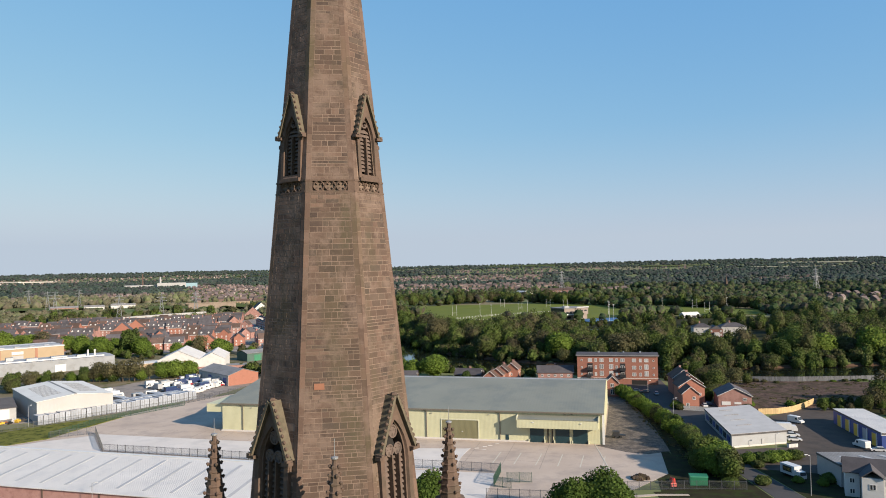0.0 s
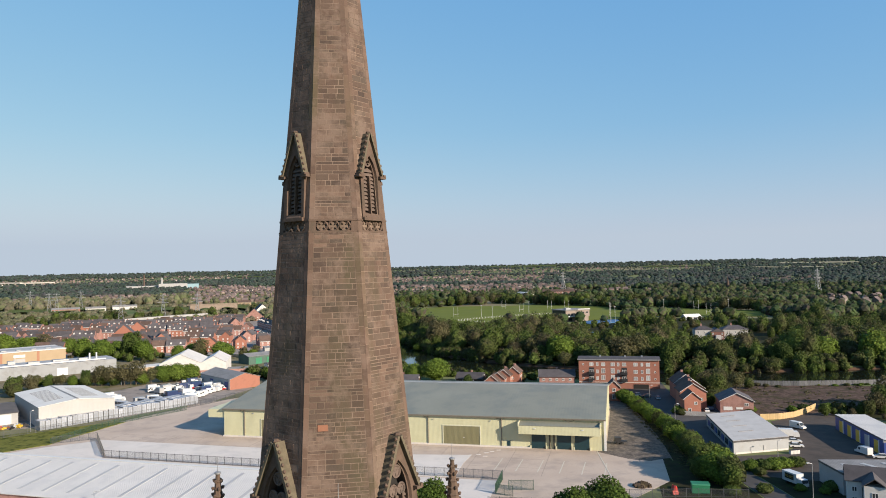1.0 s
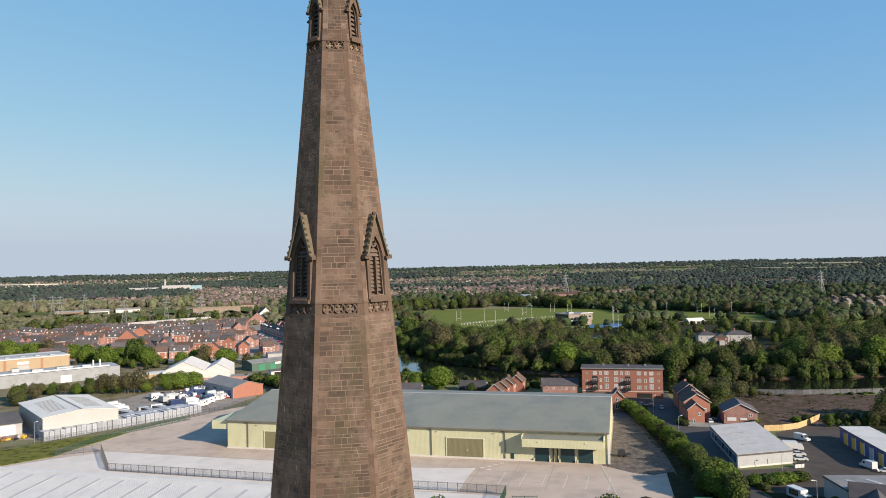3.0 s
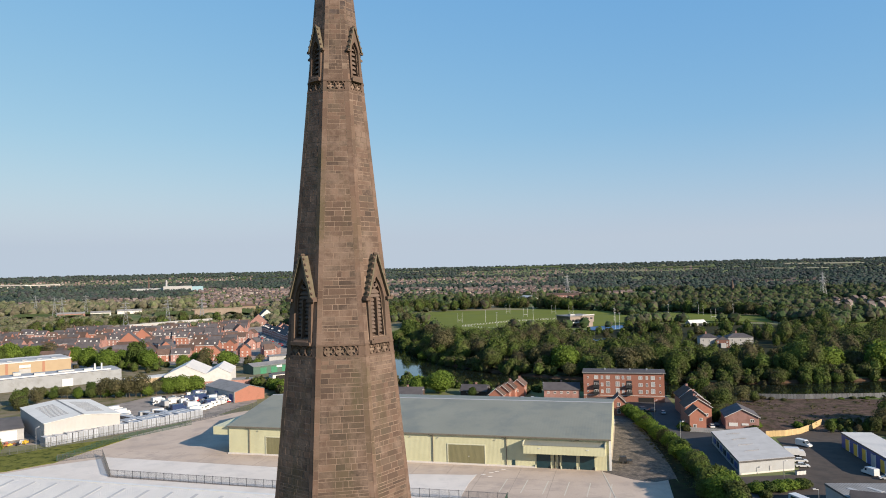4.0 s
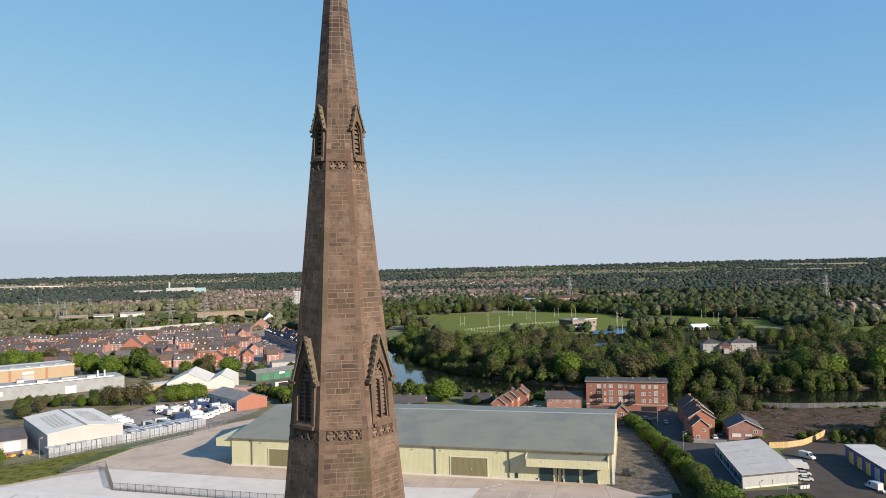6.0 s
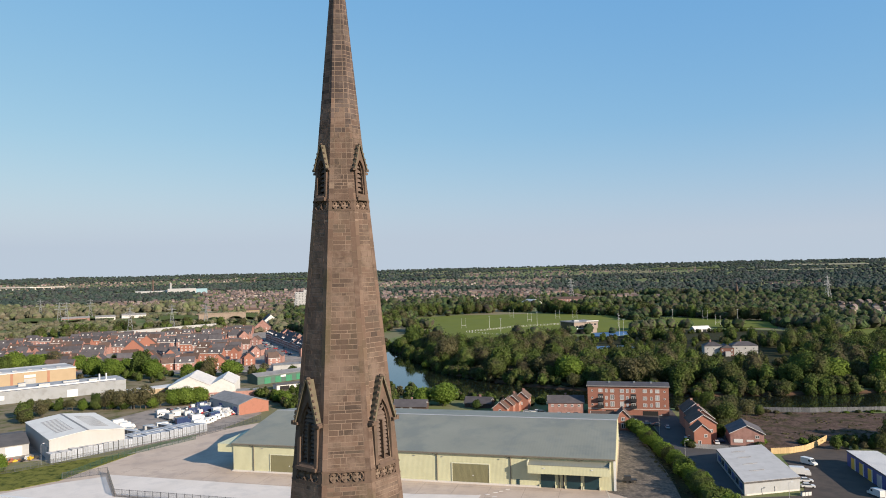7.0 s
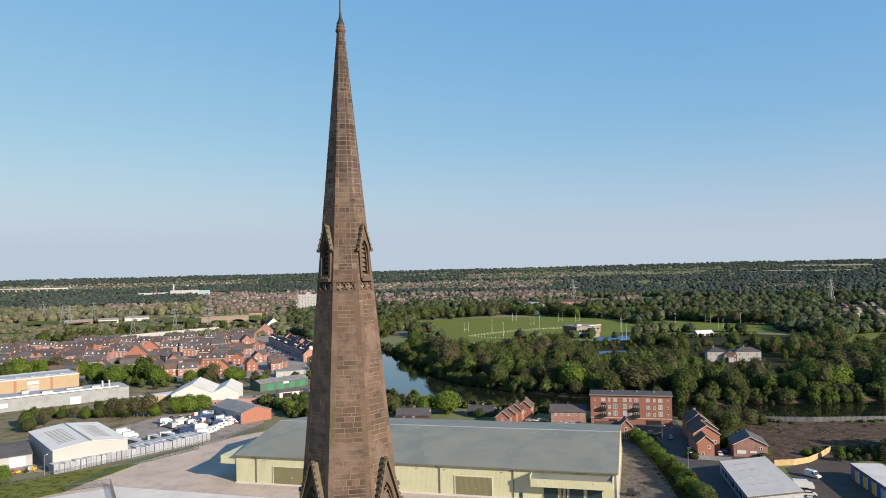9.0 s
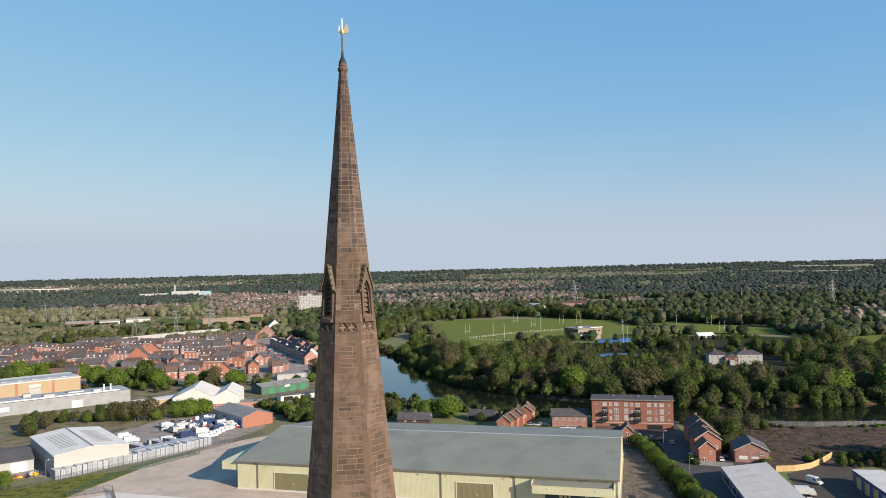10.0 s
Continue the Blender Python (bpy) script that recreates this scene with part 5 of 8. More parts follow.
for i in range(11):
    for j in range(8):
        window(tb, 2.2, 1.5, Matrix.Translation((3.2 + 5.4 * j, -0.05, 1.8 + 3.0 * i)))
wk = thing("factory_building", turned(-940, 2230, 20, 14), "distant white works with two chimneys", "factory")
part("hall", Shape().box(0, 190, 0, 40, -3, 9), GREY_WALL, wk)
part("hall", Shape().box(95, 180, -20, 0, -3, 15), GREY_WALL, wk)
part("end_bay", Shape().box(180, 214, -20, 0, -3, 13), surf("pale_blue_cladding", (0.22, 0.36, 0.42), (0.28, 0.42, 0.48), 9, 0.6, 0.0, 2), wk)
for x, r in ((52, 2.4), (104, 3.4)):
    part("chimney", Shape().tube((x, 8, 0), (x, 8, 44 if r < 3 else 34), r, r * 0.8, 10), BROWN_TILE if r < 3 else GREY_WALL, wk)
for i, (x, y, L) in enumerate(((-556, 1150, 30), (-530, 1190, 38), (-600, 1130, 40))):
    building("house", turned(x, y, 20), L, 10, 6.5, 9, "x", RENDER if i < 2 else BRICK, GREY_ROOF, "white rendered building by the pylons" if i < 2 else "low brick works by the pylons", "house")
for i in range(4):
    building("house", turned(-330 + 26 * i, 1230 + 14 * i, 12), 22, 10, 8, 11, "x", TAN, BROWN_TILE, "tan brick apartment house", "house", "tan brick flats")


# ---- brick flats and houses by the river ----
fb = thing("apartment_block", turned(78.0, 318.0, -14.6), "four-storey red brick apartment block with white windows", "apartment block")
part("wall", Shape().box(0, 38.3, 0, 13, -1.6, 14.0), BRICK_ORANGE, fb)
part("roof", Shape().profile([(-0.5, 14.0), (13.5, 14.0), (13.5, 14.2), (6.5, 14.9), (-0.5, 14.2)], -0.5, 38.8), SLATE, fb, "low dark roof")
part("eaves_board", Shape().box(-0.6, 38.9, -0.65, -0.5, 13.8, 14.3), GREY_ROOF, fb)
part("string_course", Shape().box(-0.04, 38.34, -0.06, 0, 2.9, 3.15), PALE, fb)
for i, z0 in enumerate((4.1, 7.4, 10.9)):
    for x in (6.2, 9.0, 11.8, 16.4, 19.0, 21.8, 27.2, 30.2, 33.0):
        tall = x in (11.8, 16.4, 33.0) and i < 2
        window(fb, 1.9 if not x in (9.0, 30.2, 19.0) else 1.1, 2.4 if tall else 1.7, Matrix.Translation((x, -0.03, z0)), 1 if not x in (9.0, 30.2, 19.0) else 0, PANE_BLIND)
    for x in (2.2, 36.3):
        window(fb, 0.8, 0.9, Matrix.Translation((x, -0.03, z0 + 0.3)), 0)
for x in (6.2, 21.8):
    for z0 in (4.0, 7.3):
        bal = part("balcony", Shape().box(x - 1.5, x + 1.5, -1.5, 0.0, z0 - 0.45, z0 - 0.2).box(x - 1.5, x + 1.5, -1.5, -1.42, z0 - 0.2, z0 + 0.9)
                   .box(x - 1.5, x - 1.42, -1.5, 0, z0 - 0.2, z0 + 0.9).box(x + 1.42, x + 1.5, -1.5, 0, z0 - 0.2, z0 + 0.9), IRON, fb, "dark railed balcony")
    part("bay_panel", Shape().box(x - 1.3, x + 1.3, -0.05, 0.0, 3.2, 10.2), IRON, fb)
# black panels on the wall paint the unlit garage entrances
for x0, x1 in ((8.6, 12.5), (26, 33.2)):
    part("garage_opening", Shape().box(x0, x1, -0.04, 0.05, -0.5, 2.2), UNLIT_BLACK, fb)
for x in (10, 22, 30):
    part("vent", Shape().box(x, x + 0.8, 5, 6, 14.4, 15.5), GALV, fb)
for z0 in (4.6, 7.9, 11.2):
    window(fb, 1.0, 1.2, Matrix.Translation((38.33, 4.5, z0)) @ pose(0, 0, 0, 0, 0, 90), 0)


def brick_house(x, y, deg, L, W, eave, ridge, axis, roof, label, windows, wall=None, stack=True):
    h = building("house", turned(x, y, deg), L, W, eave, ridge, axis, wall or BRICK_ORANGE, roof, label, "house", over=0.45)
    for wx, wz, ww, wh in windows:
        window(h, ww, wh, Matrix.Translation((wx, -0.03, wz)))
    for k in range(2):
        window(h, 1.2, 1.2, Matrix.Translation((L + 0.03, W * (0.3 + 0.4 * k), 3.2)) @ pose(0, 0, 0, 0, 0, 90))
    part("bargeboard", Shape().profile([(-0.5, eave - 0.5), (W / 2, ridge - 0.02), (W / 2, ridge + 0.2), (-0.5, eave - 0.3)], -0.5, -0.42) if axis == "x" else
         Shape().profile([(-0.5, eave - 0.35), (L / 2, ridge - 0.02), (L + 0.5, eave - 0.35), (L + 0.5, eave - 0.15), (L / 2, ridge + 0.2), (-0.5, eave - 0.15)], -0.5, -0.4,
                         pose(0, 0, 0, 0, 0, 90) @ Matrix.Scale(-1, 4, (0, 1, 0))), FRAME, h)
    if stack:
        chimney(h, L * 0.5, W * 0.7, ridge - 0.1, 1.0)
    return h


brick_house(106.1, 249.3, -8, 6.4, 8, 6.3, 9.0, "y", BROWN_TILE, "orange brick house with a gabled front and brown tiles", ((4.4, 3.9, 1.2, 1.2), (2.0, 0.6, 1.3, 2.0)), stack=False)
brick_house(108.3, 260.1, -8, 10.4, 11, 7.3, 10.6, "y", BROWN_TILE, "orange brick semi-detached house with brown tiles", ((8.4, 3.4, 1.2, 1.3),))
brick_house(111.4, 268.3, -8, 9.6, 12, 7.4, 10.9, "y", BROWN_TILE, "orange brick house stepped behind its neighbour", ((8, 4.2, 1.1, 1.2),))
brick_house(113.4, 282.1, -8, 9.6, 12, 7.4, 11.0, "y", BROWN_TILE, "orange brick house at the end of the row", ((3, 3.6, 1.1, 1.2),))
hb = brick_house(121.1, 250.8, -14, 12.6, 13, 5.0, 8.0, "y", SLATE, "red brick house with a dark slate gable", ((10.0, 2.9, 1.5, 1.2),), BRICK, False)
part("sign_board", Shape().box(1.2, 4.6, -0.12, -0.02, 1.2, 2.6), FRAME, hb, "white notice board")
part("sign_board", Shape().box(6.0, 8.6, -0.12, -0.02, 1.6, 2.4), FRAME, hb)
brick_house(59.0, 322.5, -9, 17.5, 8.5, 5.4, 8.2, "x", SLATE, "brick houses with a dark roof by the river", ((2.2, 3.3, 1.2, 1.2), (5.4, 3.3, 1.2, 1.2), (8.6, 3.3, 1.2, 1.2), (11.8, 3.3, 1.2, 1.2), (15.2, 3.3, 1.2, 1.2)), BRICK)
for x, y, e in ((31.0, 317.0, 4.4), (34.5, 322.5, 5.0), (38.0, 328.0, 5.6), (43.5, 334.0, 6.0)):
    brick_house(x, y, -16, 7.0, 9.5, e, e + 3.0, "y", BROWN_TILE, "brick house in a stepped row with brown gables", ((3.5, 2.6, 1.2, 1.2),), stack=e > 5.5)
brick_house(83.2, 281.5, -12, 5.4, 9, 6.2, 9.0, "y", BROWN_TILE, "narrow brick gabled house by the lane", ((2.7, 4.2, 1.5, 1.6), (2.7, 1.0, 1.6, 2.2)), stack=False)
brick_house(73.0, 286.0, -12, 10.5, 8, 4.2, 7.0, "x", BROWN_TILE, "low brick house behind the warehouse", ((3, 1.6, 1.2, 1.2),))
brick_house(-19, 338, -8, 17, 9, 2.4, 5.2, "x", SLATE, "dark slate roofed house among trees", ((4, 1.2, 1.2, 1.2), (9, 1.2, 1.2, 1.2)), BROWN_TILE)
brick_house(18, 343, -18, 14, 9, 2.4, 5.0, "x", SLATE, "dark roofed house at the water's edge", ((4, 1.2, 1.2, 1.2), (9, 1.2, 1.2, 1.2)), BROWN_TILE)


def slab_unit(name, poly, height, wall, roof, label, category, fall=0.0, thick=0.25):
    """A flat-roofed unit on a given plan."""
    b = thing(name, Matrix.Identity(4), label, category)
    part("wall", Shape().prism(poly, -0.5, height), wall, b)
    cx, cy = sum(p[0] for p in poly) / len(poly), sum(p[1] for p in poly) / len(poly)
    grown = [(cx + (x - cx) * 1.02, cy + (y - cy) * 1.015) for x, y in poly]
    part("roof", Shape().prism(grown, height, height + thick), roof, b)
    part("fascia", Shape().prism([(cx + (x - cx) * 1.023, cy + (y - cy) * 1.018) for x, y in poly], height - 0.3, height + thick - 0.06), DARK_ROOF, b, "dark metal roof edge")
    return b


wu = slab_unit("industrial_unit", [(99.9, 188.0), (119.4, 192.0), (125.8, 233.4), (107.0, 228.6)], 4.1, UNIT_WALL, UNIT_ROOF, "white walled unit with a flat pale roof", "industrial unit")
for i in range(7):
    u = 0.06 + 0.13 * i
    x, y = 99.9 + 7.1 * u, 188.0 + 40.6 * u
    part("window", Shape().box(-0.15, 0.1, 0, 3.4, 1.2, 3.0), PANE if i % 2 else BLUE_CLAD, wu, at=turned(x - 0.05, y, -9.9))
for i in range(4):
    part("roof_vent", Shape().box(0, 5.6, 0, 0.22, 4.35, 4.5), GREY_ROOF, wu, at=turned(106.5 + 1.3 * i, 199.5 + 8 * i, 12))
part("side_door", Shape().box(0, 0.9, -0.1, 0.05, 0, 2.1), GREY_WALL, wu, at=turned(110.4, 190.1, 11.6))
part("base_rail", Shape().box(0.5, 19.5, -0.16, 0.02, -0.2, 0.5), PALE, wu, at=turned(99.9, 188.0, 11.6))
bu = slab_unit("industrial_unit", [(143.5, 181.0), (153.4, 179.4), (159.5, 216.8), (149.6, 218.4)], 5.0, BLUE_CLAD, WHITE_ROOF, "blue clad units with yellow doors and a white roof", "industrial unit")
for i in range(5):
    u = 0.1 + 0.18 * i
    part("loading_door", Shape().box(-0.15, 0.1, 0, 3.0, 0, 3.9), YELLOW if i != 1 else GREY_WALL, bu, at=turned(143.5 + 6.1 * u, 181.0 + 37.4 * u, -9.3))
    part("door_frame", Shape().box(-0.18, 0.1, -0.5, 0.0, 0, 4.2), WHITE_METAL, bu, at=turned(143.5 + 6.1 * u, 181.0 + 37.4 * u, -9.3))
part("end_door", Shape().box(3, 7, -0.2, 0.05, 0, 4.0), YELLOW, bu, at=turned(143.5, 181.0, -9.2))
part("fascia", Shape().box(-0.3, 10.2, -0.25, 0.0, 4.4, 5.2), WHITE_METAL, bu, at=turned(143.5, 181.0, -9.2))
gu = slab_unit("industrial_unit", [(110.6, 146.0), (131, 143.5), (132.5, 156.5), (111.2, 158.6)], 5.6, GREY_WALL, GREY_ROOF, "grey clad unit with rooflights", "industrial unit")
for i in range(3):
    part("roof_light", Shape().box(0, 1.3, 0, 4.2, 5.85, 5.95), ROOFLIGHT, gu, at=turned(115.5 + 5.5 * i, 149.6, 20))
gh = building("house", turned(107.6, 139.2, -28), 11, 9, 6.2, 8.6, "x", RENDER, SLATE, "pale rendered house with a dark tiled roof", "house", over=0.5)
part("wing_wall", Shape().box(3.5, 8.0, -4.0, 0, -0.5, 6.0), RENDER, gh)
part("wing_roof", Shape().profile([(3.1, 5.9), (5.75, 7.8), (8.4, 5.9), (8.4, 6.1), (5.75, 8.0), (3.1, 6.1)], -4.4, 4.5, pose(0, 0, 0, 0, 0, 90) @ Matrix.Scale(-1, 4, (0, 1, 0))), SLATE, gh)
for wx, wz in ((1.6, 3.4), (1.6, 0.8), (9.6, 3.4)):
    window(gh, 1.2, 1.3, Matrix.Translation((wx, -0.03, wz)))
window(gh, 1.4, 1.4, Matrix.Translation((5.75, -4.03, 3.2)))
part("downpipe", Shape().tube((3.3, -0.15, 0), (3.3, -0.15, 6), 0.06, 0.06, 6), IRON, gh)

# ---- across the river ----
BRICK_VILLA = surf("old_dark_brick", (0.13, 0.062, 0.048), (0.19, 0.09, 0.068), 2.5, 0.9, 0.3, 0.2)
vl = thing("villa", turned(214, 529, -9), "white rendered villa with a brick middle and dark hipped roofs", "villa")
for x0, L, d, h in ((0, 14, 11, 7.6), (21, 19, 12, 7.8)):
    part("wall", Shape().box(x0, x0 + L, 0, d, -1, h), WHITE_WALL, vl)
    r0 = Shape()
    o = 0.5
    r0.add([(x0 - o, -o, h), (x0 + L + o, -o, h), (x0 + L + o, d + o, h), (x0 - o, d + o, h), (x0 + d / 2, d / 2, h + 2.8), (x0 + L - d / 2, d / 2, h + 2.8)],
           ((0, 1, 5, 4), (1, 2, 5), (2, 3, 4, 5), (3, 0, 4), (3, 2, 1, 0)))
    part("roof", r0, SLATE, vl)
    for i in range(3):
        for zz in (1.2, 4.6):
            window(vl, 1.2, 1.9, Matrix.Translation((x0 + L * (i + 0.5) / 3, -0.03, zz)))
    chimney(vl, x0 + L * 0.4, d * 0.5, h + 2.6, 1.8)
part("link_wall", Shape().box(11.5, 21.4, -2.5, 9, -1, 6.2), BRICK_VILLA, vl, "dark red brick middle")
part("link_roof", Shape().add([(11.2, -2.8, 6.2), (21.7, -2.8, 6.2), (21.7, 9.3, 6.2), (11.2, 9.3, 6.2), (16.4, -2.8, 8.8), (16.4, 9.3, 8.8)], ((0, 1, 4), (1, 2, 5, 4), (2, 3, 5), (3, 0, 4, 5), (3, 2, 1, 0))), SLATE, vl)
part("porch", Shape().box(14.6, 18.4, -5.4, -2.5, -1, 3.6), WHITE_WALL, vl, "white porch")
for zz in (1.0, 3.8):
    window(vl, 1.1, 1.5, Matrix.Translation((12.9, -2.53, zz)))
    window(vl, 1.1, 1.5, Matrix.Translation((19.9, -2.53, zz)))
PAV = surf("pavilion_boards", (0.24, 0.19, 0.155), (0.31, 0.25, 0.21), 3, 0.7, 0.1, 0.3)
pv = thing("pavilion", turned(150, 733, 24), "two-storey sports pavilion, brown boards, dark glass, flat grey roof", "pavilion")
part("lower_wall", Shape().box(0.6, 30, 0.6, 26, -0.5, 5.2), PAV, pv)
part("upper_wall", Shape().box(0, 31, 0, 26, 5.2, 12.0), PAV, pv)
# one dark sheet over nearly the whole left side
part("glazed_side", Shape().box(-0.12, 0.02, 0.5, 25, 0.5, 11.4), PANE, pv, "dark sheet over the left side")
part("roof", Shape().box(-0.6, 31.6, -0.8, 26.6, 12.0, 12.6), GREY_ROOF, pv, "flat grey roof")
part("parapet", Shape().box(16, 31.4, -0.6, 0.2, 12.0, 13.4), RENDER, pv)
part("balcony", Shape().box(2, 18, -2.2, 0.0, 5.0, 5.4).box(2, 18, -2.2, -2.1, 5.4, 6.4), WHITE_METAL, pv)
for i in range(4):
    part("window", Shape().box(2.4 + 4.0 * i, 5.6 + 4.0 * i, -0.12, 0.02, 5.8, 8.6), PANE, pv)
for x0, x1 in ((21, 24), (26, 29)):
    part("window", Shape().box(x0, x1, -0.12, 0.02, 8.4, 10.0), PANE, pv)
for i in range(3):
    part("window", Shape().box(4 + 8 * i, 8.5 + 8 * i, 0.5, 0.62, 1.0, 3.6), PANE, pv)
part("roof_unit", Shape().box(6, 12, 8, 13, 12.6, 14.0), GALV, pv)


ht = building("hall", turned(276.3, 724.8, 8), 18, 11, 2.6, 5.6, "x", WHITE_WALL, SHED_ROOF, "low white sports hall with a pale pitched roof", "hall")
part("entrance", Shape().box(9, 13, -0.12, 0.02, 0, 2.6), PANE, ht)


def goal_posts(x, y, deg, h=12.0, wide=5.6):
    gpst = thing("rugby_posts", turned(x, y, deg, 0.6), "tall white rugby goal posts on the grass", "goal posts", "goal posts on the playing field")
    for s in (-1, 1):
        part("upright", Shape().tube((s * wide / 2, 0, 0), (s * wide / 2, 0, h), 0.13, 0.11, 6), FRAME, gpst)
    part("crossbar", Shape().tube((-wide / 2, 0, 3), (wide / 2, 0, 3), 0.11, 0.11, 6), FRAME, gpst)


for x, y, d in ((36, 838, 20), (125, 911, 20), (190, 938, -20), (170, 958, -25), (110, 990, 10), (345, 880, -30), (330, 800, 0)):
    goal_posts(x, y, d)
for x, y, h in ((66.5, 830, 14), (75, 772, 15), (129, 868, 15), (205, 760, 16), (190, 700, 17), (192, 690, 17), (214, 800, 15), (350, 905, 14), (372, 845, 14), (300, 870, 14)):
    lp = thing("floodlight", turned(x, y, 0, 0.5), "slim pale floodlight mast", "floodlight", "floodlight masts")
    part("mast", Shape().tube((0, 0, 0), (0, 0, h), 0.17, 0.1, 6), WHITE_METAL, lp)
    part("lamp_head", Shape().box(-0.9, 0.9, -0.2, 0.2, h - 0.1, h + 0.5), GALV, lp)
sg = thing("goal_frame", turned(42, 690, 10, 0.6), "small white football goal", "goal posts")
part("frame_bar", Shape().tube((-3.6, 0, 0), (-3.6, 0, 2.4), 0.1, 0.1, 6).tube((3.6, 0, 0), (3.6, 0, 2.4), 0.1, 0.1, 6).tube((-3.6, 0, 2.4), (3.6, 0, 2.4), 0.1, 0.1, 6), FRAME, sg)


def rail_fence(name, pts, h, post_gap, material, label, bars=0.0, rails=2, post=0.06, board=0.0, group="", z=0.0, bar_w=0.03):
    """A fence along ground points: posts, rails and, if asked, upright bars or boards."""
    fc = thing(name, Matrix.Translation((0, 0, z)), label, "fence", group)
    for (ax, ay), (bx, by) in zip(pts[:-1], pts[1:]):
        run = math.hypot(bx - ax, by - ay)
        m = turned(ax, ay, math.degrees(math.atan2(by - ay, bx - ax)))
        n = max(1, round(run / post_gap))
        for i in range(n + 1):
            part("post", shared(("post", post, h, material), lambda: Shape().box(-post, post, -post, post, 0, h).mesh("post", material)), None, fc, at=m @ Matrix.Translation((run * i / n, 0, 0)))
        for i in range(rails):
            zz = h * (0.12 + 0.8 * i / max(1, rails - 1))
            part("rail", Shape().box(0, run, -0.03, 0.03, zz - 0.035, zz + 0.035, m), material, fc)
        if bars:
            s = Shape()
            k = int(run / bars)
            for i in range(k):
                x = run * (i + 0.5) / k
                s.box(x - bar_w / 2, x + bar_w / 2, -0.045, -0.03, 0.05, h - 0.02, m)
            ob = part("bar_infill", s, material, fc)
            ob["kind"] = "stuff"
        if board:
            k = int(run / board)
            for i in range(k):
                part("board", shared(("board", board, h, material), lambda: Shape().box(-board * 0.47, board * 0.47, -0.05, -0.02, 0.05, h).mesh("board", material)), None, fc,
                     at=m @ Matrix.Translation((run * (i + 0.5) / k, 0, rh.uniform(-0.05, 0.05))))
    return fc


rail_fence("metal_fence", [(-132.5, 226), (-119, 232), (-104.1, 204.2), (-46.2, 186.9), (11.1, 171.6), (24.8, 167.6)], 2.7, 3.0, FENCE_DARK, "grey metal bar fence across the yard", 0.17)
rail_fence("metal_fence", [(24.8, 167.6), (21.6, 154.6), (26, 152.4)], 2.9, 2.2, FENCE_GREEN, "green mesh fence panels in the yard", 0.12)
rail_fence("metal_fence", [(25.5, 158.0), (32.2, 157.4)], 2.8, 3.3, FENCE_GREEN, "freestanding green mesh gate panels", 0.12)
rail_fence("metal_fence", [(18.8, 144.5), (24.5, 143.5), (55, 137)], 2.8, 2.6, FENCE_DARK, "grey mesh fence along the yard's edge", 0.17)
rail_fence("metal_fence", [(53, 148.5), (70.5, 147.8), (86, 146)], 2.4, 3.0, FENCE_DARK, "grey mesh fence behind the lane", 0.17)
rail_fence("metal_fence", [(-172, 228), (-156.4, 237.5), (-146.7, 246.8), (-125.1, 267.5), (-109.1, 283.5), (-96, 303), (-84, 322)], 2.6, 2.8, FENCE_DARK, "grey metal palisade fence along the vehicle yard", 0.17, bar_w=0.03, post=0.05)
rail_fence("metal_fence", [(-133, 226), (-127, 249), (-121, 262), (-104, 285)], 2.2, 3.0, FENCE_GREEN, "green mesh fence above the bank", 0.13)
rail_fence("panel_fence", [(150, 316), (156, 314), (183, 308.5), (216, 307), (250, 309)], 2.4, 2.6, FENCE_PALE, "grey panel fence at the river's edge", 0, 2, 0.12, 1.3)
rail_fence("timber_fence", [(130.5, 236), (138, 236.4), (145, 239.0), (153, 245.6), (161.6, 254.1)], 2.3, 2.4, TIMBER, "new pale timber fence", 0, 2, 0.06, 0.22)
rail_fence("timber_fence", [(105.5, 247.6), (110, 246), (117, 243)], 1.8, 2.2, GREY_WALL, "grey garden fence beside the houses", 0, 2, 0.06, 0.3)
rail_fence("pitch_fence", [(36.7, 781), (99, 836), (158, 860)], 1.4, 5.0, FRAME, "white rail round the playing field", 0, 2, 0.16, z=0.6)
rail_fence("pitch_fence", [(36.7, 781), (60, 752), (90, 737), (130, 752)], 1.4, 5.0, FRAME, "white rail beside the playing field", 0, 1, 0.14, z=0.6)


# ---- vehicles ----
def wheels(parent, xs0, y0, r):
    for x in xs0:
        for y in (-y0, y0):
            part("wheel", shared(("tyre", r), lambda: Shape().tube((0, -0.11, 0), (0, 0.11, 0), r, r, 12).mesh("wheel", TYRE)), None, parent, at=Matrix.Translation((x, y, r)))


